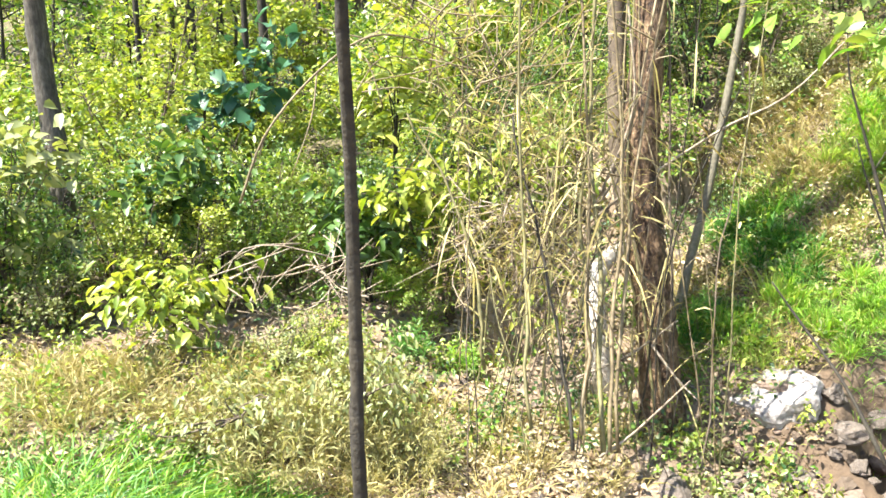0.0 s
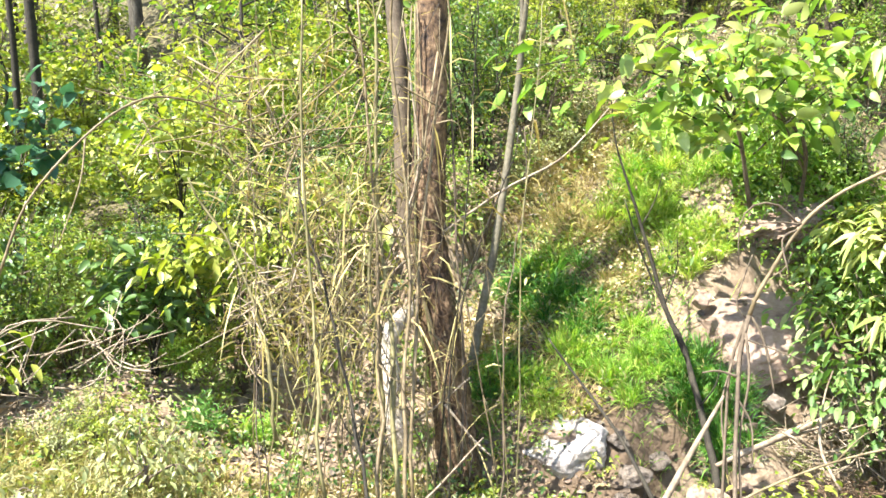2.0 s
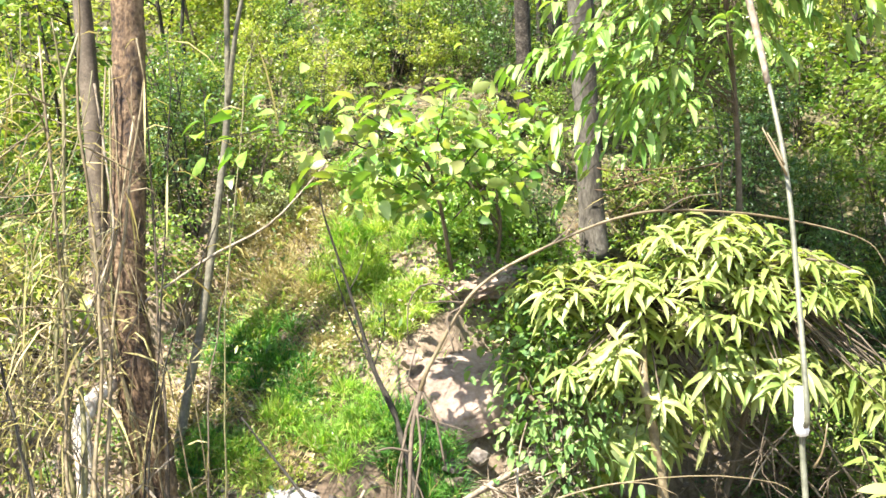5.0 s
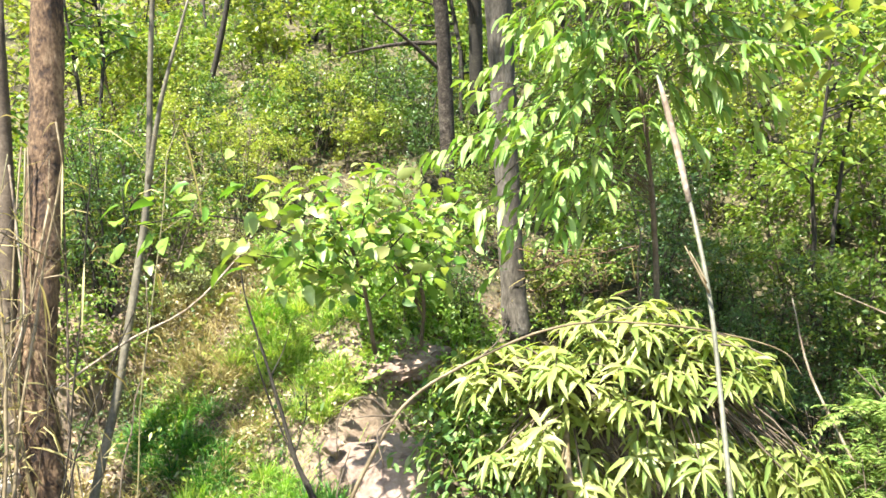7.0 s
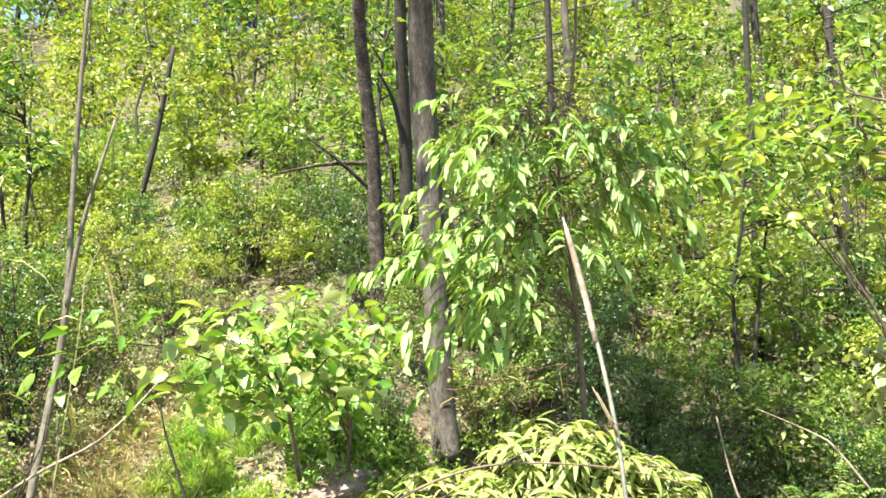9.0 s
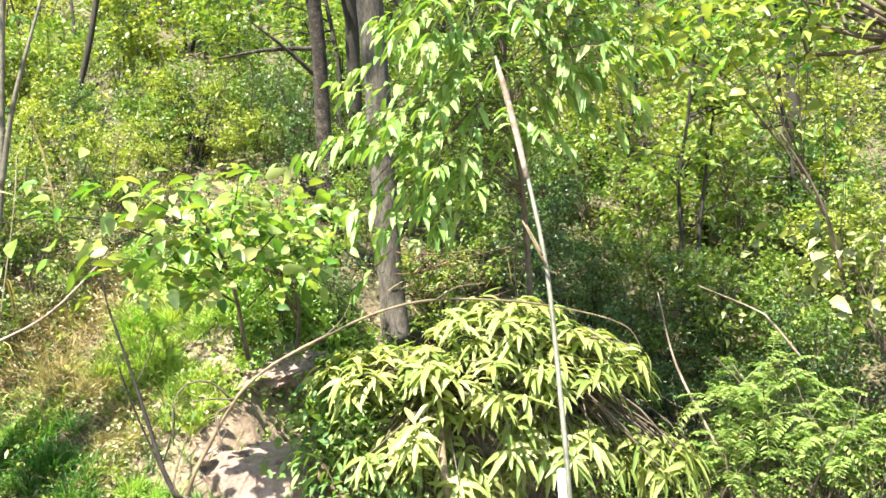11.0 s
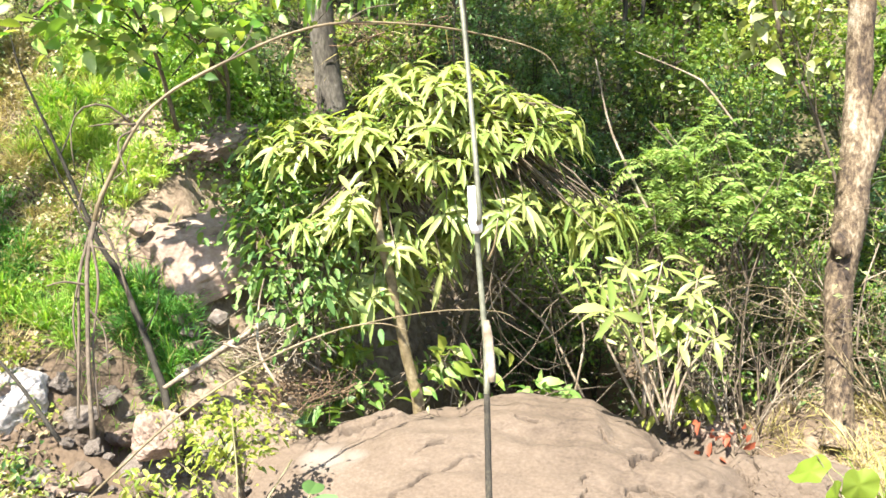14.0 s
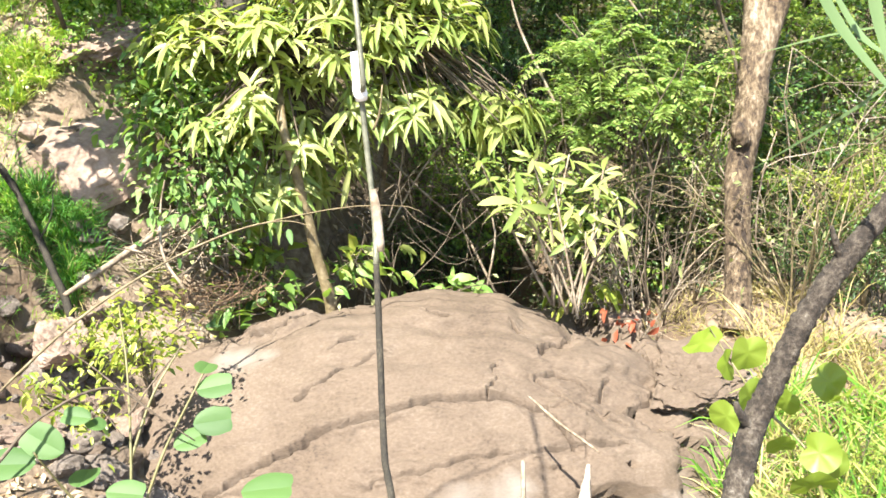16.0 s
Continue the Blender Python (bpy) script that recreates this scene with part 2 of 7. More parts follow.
def tube(geo, pts, radii, sides=5, rough=0.0, rng=None):
    """A tapered tube along a line of points, closed at both ends."""
    pts = np.asarray(pts, float)
    radii = np.broadcast_to(np.asarray(radii, float), (len(pts),))
    d = unit(np.gradient(pts, axis=0))
    side = unit(np.cross(d, (0.31, 0.95, 0.07) if abs(d[0][1]) < 0.9 else (1.0, 0.1, 0.2)))
    up = np.cross(side, d)
    a = np.arange(sides) * 2 * math.pi / sides
    ring = np.cos(a)[None, :, None] * side[:, None] + np.sin(a)[None, :, None] * up[:, None]
    rr = radii[:, None, None] * (1 + (rng.uniform(-rough, rough, (len(pts), sides, 1)) if rng is not None else 0))
    v = (pts[:, None] + ring * rr).reshape(-1, 3)
    f = []
    for i in range(len(pts) - 1):
        for j in range(sides):
            k = (j + 1) % sides
            f.append((i * sides + j, i * sides + k, (i + 1) * sides + k, (i + 1) * sides + j))
    if sides > 3:
        f.append(tuple(range(sides - 1, -1, -1)))
        f.append(tuple((len(pts) - 1) * sides + j for j in range(sides)))
    geo.add(v, f)


def spline(points, n=12):
    """A smooth line through the given points (Catmull-Rom)."""
    p = np.asarray(points, float)
    p = np.vstack([2 * p[0] - p[1], p, 2 * p[-1] - p[-2]])
    out = []
    seg = len(p) - 3
    for u in np.linspace(0, seg, n):
        i = min(int(u), seg - 1)
        t = u - i
        a, b, c, d = p[i:i + 4]
        out.append(0.5 * (2 * b + (c - a) * t + (2 * a - 5 * b + 4 * c - d) * t * t + (3 * b - a - 3 * c + d) * t ** 3))
    return np.array(out)


def leaves(geo, base, way, normal, length, width, droop=0.25, fold=0.25, segs=2, broad=0.45):
    """Many leaves at once: a folded, drooping blade for each row of base and way."""
    base, way, normal = np.asarray(base, float), unit(way), np.asarray(normal, float)
    n = len(base)
    if n == 0:
        return
    length, width = np.broadcast_to(length, (n,))[:, None], np.broadcast_to(width, (n,))[:, None]
    side = unit(np.cross(way, normal))
    up = unit(np.cross(side, way))
    if segs == 1:
        m = base + way * length * broad - np.array([0, 0, 1.0]) * length * droop * 0.2
        v = np.stack([base, m - side * width * 0.5, m + side * width * 0.5, base + way * length - np.array([0, 0, 1.0]) * length * droop], 1)
        idx = np.arange(n)[:, None] * 4 + geo.n
        geo.v.append(v.reshape(-1, 3))
        geo.f.extend(map(tuple, (idx + [0, 2, 1]).tolist()))
        geo.f.extend(map(tuple, (idx + [1, 2, 3]).tolist()))
        geo.n += n * 4
        return
    rows = []
    for k in range(segs + 1):
        t = k / segs if segs < 4 else 0.5 * k / segs + 0.25 * (1 - math.cos(math.pi * k / segs))
        c = base + way * length * t * (1 - 0.18 * droop * t) - np.array([0, 0, 1.0]) * length * droop * t * t
        if k in (0, segs):
            rows.append(c[:, None])
        else:
            w = width * 0.5 * (math.sin(math.pi * t ** (math.log(0.5) / math.log(broad))) ** 0.75)
            l = up * w * fold * 2
            rows.append(np.stack([c - side * w + l, c, c + side * w + l], 1))
    v = np.concatenate(rows, 1)
    per = v.shape[1]
    quad = [(0, 2, 1), (0, 3, 2)]
    for k in range(1, segs - 1):
        o = 1 + 3 * (k - 1)
        quad += [(o, o + 1, o + 4, o + 3), (o + 1, o + 2, o + 5, o + 4)]
    o = 1 + 3 * (segs - 2)
    quad += [(o, o + 1, per - 1), (o + 1, o + 2, per - 1)]
    start = geo.n
    geo.v.append(v.reshape(-1, 3))
    for q in quad:
        idx = np.arange(n)[:, None] * per + np.array(q)[None] + start
        geo.f.extend(map(tuple, idx.tolist()))
    geo.n += n * per


def part(name, geo, material, parent, label="", kind="", smooth=True):
    ob = new(name, geo.mesh(name, material, smooth) if isinstance(geo, Geo) else geo)
    ob.parent = parent
    return tagged(ob, label, kind=kind)


def thing(name, label, category, group="", at=(0, 0, 0)):
    ob = new(name)
    ob.location = at
    return tagged(ob, label, category, group)


def leaf_mesh(name, material, length, width, droop, fold=0.2, segs=4, broad=0.45):
    """One leaf from the origin along +y, upper face to +z."""
    g = Geo()
    leaves(g, [(0, 0, 0)], [(0, 1, 0)], [(0, 0, 1)], length, width, droop, fold, segs, broad)
    return g.mesh(name, material)


def leaf_turn(at, way, normal=(0, 0, 1), size=1.0, roll=0.0):
    y = Vector(way).normalized()
    x = y.cross(Vector(normal))
    if x.length < 1e-3:
        x = Vector((1, 0, 0))
    x.normalize()
    z = x.cross(y)
    m = Matrix(((x[0], y[0], z[0], at[0]), (x[1], y[1], z[1], at[1]), (x[2], y[2], z[2], at[2]), (0, 0, 0, 1)))
    return m @ Matrix.Rotation(roll, 4, "Y") @ Matrix.Scale(size, 4)


# ---- the ground ----
def smooth(a, b, x):
    t = np.clip((x - a) / (b - a), 0, 1)
    return t * t * (3 - 2 * t)


# hollows washed out of the banks: x, y, radius, depth
HOLLOWS = [(-1.22, 4.35, 0.28, 0.4), (0.28, 4.75, 0.2, 0.4), (1.3, 5.0, 0.28, 0.4), (1.87, 3.62, 0.2, 0.42), (3.0, 4.0, 0.35, 0.3), (2.66, 4.17, 0.13, 0.28), (4.25, 3.1, 0.85, 0.75)]


def ground_z(x, y):
    """Height of the ground: the near bank, the dry stream, the far bank that climbs into a wooded hillside."""
    x, y = np.asarray(x, float), np.asarray(y, float)
    s, w = 0.57 * x + 0.82 * y, 0.82 * x - 0.57 * y
    foot = 3.7 + 0.6 * smooth(-0.4, 0.9, w) + 0.7 * smooth(0.9, 2.6, w) + 0.9 * smooth(-2.2, -4.5, w)
    floor = 0.22 - 0.34 * smooth(-0.6, 0.9, w) + 0.3 * smooth(-2.0, -3.6, w)
    q = np.maximum(s - foot, 0)
    steep = 1 - 0.55 * smooth(-1.9, -4.2, w) * (1 - 0.8 * smooth(3, 9, q))
    rise = np.where(q < 1.6, 0.85 * q, np.where(q < 3.2, 1.36 + 0.62 * (q - 1.6), 2.35 + 0.52 * (q - 3.2)))
    rise = np.where(q > 40, 21.5 + 0.12 * (q - 40), rise)
    near = smooth(2.3, 0.6, s) * (0.1 - floor + 0.25 * smooth(-1.2, -2.5, w))
    bed = -0.16 * np.exp(-((s - 2.9) / 0.6) ** 2) * smooth(-2.6, -1.2, w)
    bumps = 0.05 * np.sin(2.1 * x + 0.7 * y + 1) * np.sin(1.7 * y - 0.9 * x) + 0.025 * np.sin(5.3 * x + 2) * np.sin(4.7 * y + 1)
    far = 0.35 * smooth(6, 14, s) * np.sin(0.31 * x + 1.3) * np.sin(0.27 * y + 0.4)
    pit = -0.75 * np.exp(-(((x - 2.75) / 1.25) ** 2 + ((y - 2.25) / 1.25) ** 2))
    for hx, hy, hr, deep in HOLLOWS:
        pit = pit - deep * np.exp(-(((x - hx) ** 2 + (y - hy) ** 2) / hr ** 2) ** 2)
    back = -0.25 * np.maximum(-s - 3, 0) * smooth(0, 40, -s) * 0.2
    return floor + rise * steep + near + bed + bumps * smooth(0, 1.5, np.hypot(x, y)) + far + back + pit


def build_ground():
    out = np.cumsum(0.09 * 1.27 ** np.arange(34))
    out = out[out < 2200]

    def axis(lo, hi, step):
        return np.concatenate([(lo - out)[::-1], np.arange(lo, hi, step), hi + out])

    xs, ys = axis(-4.6, 7.2, 0.068), axis(-1.0, 8.6, 0.068)
    X, Y = np.meshgrid(xs, ys)
    rng = np.random.default_rng(3)
    Z = ground_z(X, Y) + rng.normal(0, 0.012, X.shape)
    v = np.stack([X, Y, Z], -1).reshape(-1, 3)
    i = np.arange(X.size).reshape(X.shape)
    f = np.stack([i[:-1, :-1], i[:-1, 1:], i[1:, 1:], i[1:, :-1]], -1).reshape(-1, 4)
    me = bpy.data.meshes.new("ground")
    me.from_pydata(v.tolist(), [], f.tolist())
    me.materials.append(SOIL)
    me.polygons.foreach_set("use_smooth", [True] * len(me.polygons))
    return tagged(new("ground", me), "dry stony soil of a wooded stream bank with leaf litter", "ground", kind="structure")


build_ground()


# ---- plants: templates ----
def grow(rng, height, spread, stems, side_n, side_len, lean=(0, 0), start=0.25, twig_n=3, r0=0.012, wobble=0.12):
    """Stems with side branches and twigs. Returns the lines with radii, and leaf places with their ways."""
    lines, spots = [], []
    for stem in range(stems):
        a = rng.uniform(0, 2 * math.pi)
        out = np.array([math.cos(a), math.sin(a), 0]) * spread * rng.uniform(0.3, 1.0) + np.array([*lean, 0])
        h = height * rng.uniform(0.7, 1.05)
        k = 7
        t = np.linspace(0, 1, k)[:, None]
        p = out * t ** 1.4 * h + np.array([0, 0, 1.0]) * t * h + np.cumsum(rng.normal(0, wobble * h / k, (k, 3)), 0) * [1, 1, 0.3]
        p[0] = np.array([math.cos(a), math.sin(a), 0]) * 0.03 * height ** 0.5
        r = r0 * rng.uniform(0.7, 1.2)
        lines.append((p, r * (1.05 - 0.85 * t[:, 0]), stem))
        for _ in range(side_n):
            u = rng.uniform(start, 0.98) * (k - 1)
            i = min(int(u), k - 2)
            o = p[i] + (p[i + 1] - p[i]) * (u - i)
            b = rng.uniform(0, 2 * math.pi)
            way = unit(np.array([math.cos(b), math.sin(b), rng.uniform(0.0, 0.9)]))
            L = side_len * height * rng.uniform(0.5, 1.1) * (1.15 - 0.6 * u / (k - 1))
            tt = np.linspace(0, 1, 4)[:, None]
            q = o + way * tt * L + rng.normal(0, 0.05 * L, (4, 3)) * tt - np.array([0, 0, 0.18]) * L * tt ** 2
            lines.append((q, r * 0.42 * (1.05 - 0.8 * tt[:, 0]), stem))
            for m in range(1, 4):
                spots.append((q[m], unit(q[m] - q[m - 1])))
            for _ in range(twig_n):
                j = rng.integers(1, 4)
                c = rng.uniform(0, 2 * math.pi)
                tw = unit(way * 0.8 + np.array([math.cos(c), math.sin(c), rng.uniform(-0.3, 0.7)]))
                e = q[j] + tw * L * rng.uniform(0.25, 0.55)
                lines.append((np.array([q[j], e]), r * 0.2, stem))
                spots += [(e, tw), ((q[j] + e) / 2, tw)]
        spots.append((p[-1], unit(p[-1] - p[-2])))
    return lines, spots


def leafy(rng, spots, per, length, width, droop=0.3, fold=0.2, segs=2, jitter=0.6, geo=None, spread=0.5):
    """Leaves round each twig place."""
    g = geo or Geo()
    pos = np.repeat(np.array([s[0] for s in spots]), per, 0)
    way = np.repeat(np.array([s[1] for s in spots]), per, 0)
    n = len(pos)
    pos = pos + rng.normal(0, spread * length, (n, 3))
    way = unit(way + rng.normal(0, jitter, (n, 3)))
    nrm = unit(np.array([0, 0, 1.0]) + rng.normal(0, 0.55, (n, 3)))
    size = rng.uniform(0.55, 1.15, n)
    leaves(g, pos, way, nrm, length * size, width * size * rng.uniform(0.85, 1.15, n), droop, fold, segs)
    return g


def shrub(name, label, category, seed, wood, leaf, height, spread, stems, side_n, side_len, per, length, width, group="", start=0.25, twig_n=3, r0=0.012, droop=0.3, segs=2):
    rng = np.random.default_rng(seed)
    lines, spots = grow(rng, height, spread, stems, side_n, side_len, start=start, twig_n=twig_n, r0=r0)
    ob = thing(name, label, category, group)
    for k in range(stems):
        g = Geo()
        for i, (p, r, stem) in enumerate(lines):
            if stem == k and (len(p) > 2 or segs > 1 and i % 3 == 0):
                tube(g, p, r, 5 if len(p) > 4 and segs > 1 else 3)
        part("stem", g, wood, ob)
    part("foliage", leafy(rng, spots, per, length, width, droop, segs=segs), leaf, ob, kind="stuff")
    return ob


def tree(name, label, seed, bark, leaf, height, radius, crown_from, limbs, per, length, width, group="", lean=(0, 0), bend=0.03):
    """A tree: tapered trunk, limbs, a loose crown of leaves."""
    rng = np.random.default_rng(seed)
    ob = thing(name, label, "tree", group)
    t = np.linspace(0, 1, 12)[:, None]
    p = np.array([*lean, 1.0]) * t * height + np.cumsum(rng.normal(0, bend * height / 12, (12, 3)), 0) * [1, 1, 0]
    p[0] = (0, 0, -0.15)
    g = Geo()
    tube(g, p, radius * (1.05 - 0.72 * t[:, 0]) + radius * 0.35 * np.exp(-t[:, 0] * 22), 8, 0.07, rng)
    part("trunk", g, bark, ob)
    wood, spots = Geo(), []
    for k in range(limbs):
        u = rng.uniform(crown_from, 0.99) * 11
        i = min(int(u), 10)
        o = p[i] + (p[i + 1] - p[i]) * (u - i)
        a = k * 2.4 + rng.uniform(-0.5, 0.5)
        L = height * rng.uniform(0.14, 0.30) * (1.25 - 0.6 * u / 11)
        tt = np.linspace(0, 1, 5)[:, None]
        q = o + np.array([math.cos(a), math.sin(a), rng.uniform(0.1, 0.7)]) * tt * L + rng.normal(0, 0.05 * L, (5, 3)) * tt
        tube(wood, q, radius * 0.28 * (1.05 - 0.85 * tt[:, 0]), 5)
        for _ in range(7):
            j = rng.integers(1, 5)
            e = q[j] + unit(rng.normal(0, 1, 3) + [math.cos(a), math.sin(a), 0.1]) * L * rng.uniform(0.15, 0.4)
            tube(wood, [q[j], e], radius * 0.07, 3)
            w = unit(e - q[j])
            spots += [(e, w), ((q[j] + e) / 2, w), (q[j] + (e - q[j]) * 0.8, w)]
    part("branchwork", wood, bark, ob, kind="stuff")
    part("crown", leafy(rng, spots, per, length, width, 0.35, spread=0.9), leaf, ob, kind="stuff")
    return ob


def set_on_ground(ob, x, y, turn=0.0, size=1.0, sink=0.03):
    ob.matrix_basis = Matrix.Translation((x, y, float(ground_z(x, y)) - sink)) @ Matrix.Rotation(turn, 4, "Z") @ Matrix.Scale(size, 4)
    return ob


def place_copy(src, x, y, turn, size, sink=0.03):
    c = copy_thing(src, Matrix.Identity(4))
    return set_on_ground(c, x, y, turn, size, sink)


# ---- the wooded hillside ----
SHRUBS = [
    shrub("shrub", "yellow-green leafy shrub on the wooded hillside", "shrub", 11, TWIG, LEAF_YELLOW, 1.5, 0.45, 6, 7, 0.30, 4, 0.063, 0.034, "hillside shrubs"),
    shrub("shrub", "yellow-green leafy shrub on the wooded hillside", "shrub", 12, TWIG, LEAF_YELLOW, 1.9, 0.35, 5, 9, 0.26, 4, 0.055, 0.026, "hillside shrubs"),
    shrub("shrub", "fresh green leafy shrub on the wooded hillside", "shrub", 13, TWIG, LEAF_MID, 1.6, 0.45, 6, 8, 0.30, 4, 0.059, 0.032, "hillside shrubs"),
    shrub("shrub", "fresh green leafy shrub on the wooded hillside", "shrub", 14, TWIG, LEAF_MID, 1.3, 0.55, 7, 7, 0.32, 4, 0.071, 0.035, "hillside shrubs"),
    shrub("shrub", "small-leaved shrub, its green darkened to stand in for a hollow's shade", "shrub", 15, TWIG_DARK, LEAF_DARK, 1.7, 0.45, 6, 9, 0.30, 4, 0.050, 0.026, "hillside shrubs"),
    shrub("shrub", "pale-leaved dry shrub on the stream bank", "shrub", 16, TWIG, LEAF_PALE, 1.0, 0.6, 6, 6, 0.34, 4, 0.050, 0.026, "hillside shrubs"),
]
FAR_SHRUBS = [
    shrub("far_shrub", "sunlit yellow-green shrub", "shrub", 51, TWIG, LEAF_YELLOW, 1.5, 0.45, 5, 6, 0.32, 3, 0.086, 0.043, twig_n=2, segs=1),
    shrub("far_shrub", "sunlit yellow-green shrub", "shrub", 52, TWIG, LEAF_YELLOW, 1.8, 0.4, 5, 7, 0.28, 3, 0.079, 0.040, twig_n=2, segs=1),
    shrub("far_shrub", "sunlit green shrub", "shrub", 53, TWIG, LEAF_MID, 1.5, 0.45, 5, 6, 0.32, 3, 0.086, 0.043, twig_n=2, segs=1),
]
UPHILL = [
    shrub("shrub", "sunlit yellow-green shrub further up the hillside", "shrub", 61, TWIG, LEAF_YELLOW, 1.5, 0.45, 5, 7, 0.32, 4, 0.086, 0.045, "hillside shrubs", twig_n=4, segs=1),
    shrub("shrub", "sunlit yellow-green shrub further up the hillside", "shrub", 62, TWIG, LEAF_YELLOW, 1.9, 0.38, 5, 8, 0.27, 4, 0.059, 0.030, "hillside shrubs", twig_n=4, segs=1),
    shrub("shrub", "fresh green shrub further up the hillside", "shrub", 63, TWIG, LEAF_MID, 1.5, 0.45, 5, 7, 0.32, 4, 0.079, 0.040, "hillside shrubs", twig_n=4, segs=1),
    shrub("shrub", "dark green shrub further up the hillside", "shrub", 64, TWIG_DARK, LEAF_DARK, 1.6, 0.45, 5, 8, 0.30, 4, 0.059, 0.030, "hillside shrubs", twig_n=4, segs=1),
]
SAPLINGS = [
    shrub("sapling", "thin sapling with sparse yellow-green leaves on the slope", "sapling", 21, TWIG_DARK, LEAF_YELLOW, 3.6, 0.08, 1, 22, 0.16, 3, 0.090, 0.045, "hillside saplings", 0.3, 4, 0.022),
    shrub("sapling", "thin sapling with fresh green leaves on the slope", "sapling", 22, TWIG_DARK, LEAF_MID, 4.2, 0.06, 1, 26, 0.15, 3, 0.086, 0.045, "hillside saplings", 0.25, 4, 0.025),
    shrub("sapling", "slender two-stemmed sapling with green leaves", "sapling", 23, TWIG_DARK, LEAF_MID, 3.2, 0.2, 2, 16, 0.17, 3, 0.098, 0.045, "hillside saplings", 0.35, 4, 0.02),
]
TREES = [
    tree("tree", "tall slim forest tree with grey bark and green crown", 31, BARK_GREY, LEAF_YELLOW, 7.5, 0.085, 0.34, 22, 4, 0.119, 0.059, "forest trees", (0.03, 0.02)),
    tree("tree", "tall slim forest tree with dark bark and green crown", 32, TWIG_DARK, LEAF_MID, 8.5, 0.075, 0.36, 24, 4, 0.112, 0.056, "forest trees", (-0.04, 0.02)),
]


def joined(name, label, placements):
    """Many far copies of the templates as one object for each material."""
    by = {}
    for src, x, y, turn, size in placements:
        m = Matrix.Translation((x, y, float(ground_z(x, y)) - 0.03)) @ Matrix.Rotation(turn, 4, "Z") @ Matrix.Scale(size, 4)
        m = np.array(m)
        for o in src.children:
            me = o.data
            co = np.empty(len(me.vertices) * 3)
            me.vertices.foreach_get("co", co)
            co = co.reshape(-1, 3) @ m[:3, :3].T + m[:3, 3]
            by.setdefault(me.materials[0].name, []).append((co, me))
    for key, rows in by.items():
        verts, faces, n = [], [], 0
        for co, me in rows:
            verts.append(co)
            tot = np.empty(len(me.polygons), int)
            me.polygons.foreach_get("loop_total", tot)
            idx = np.empty(len(me.loops), int)
            me.loops.foreach_get("vertex_index", idx)
            idx = (idx + n).tolist()
            k = 0
            for t in tot.tolist():
                faces.append(idx[k:k + t])
                k += t
            n += len(co)
        me = bpy.data.meshes.new(name)
        me.from_pydata(np.concatenate(verts).tolist(), [], faces)
        me.materials.append(bpy.data.materials[key])
        tagged(new(name, me), label, "woods", kind="stuff")


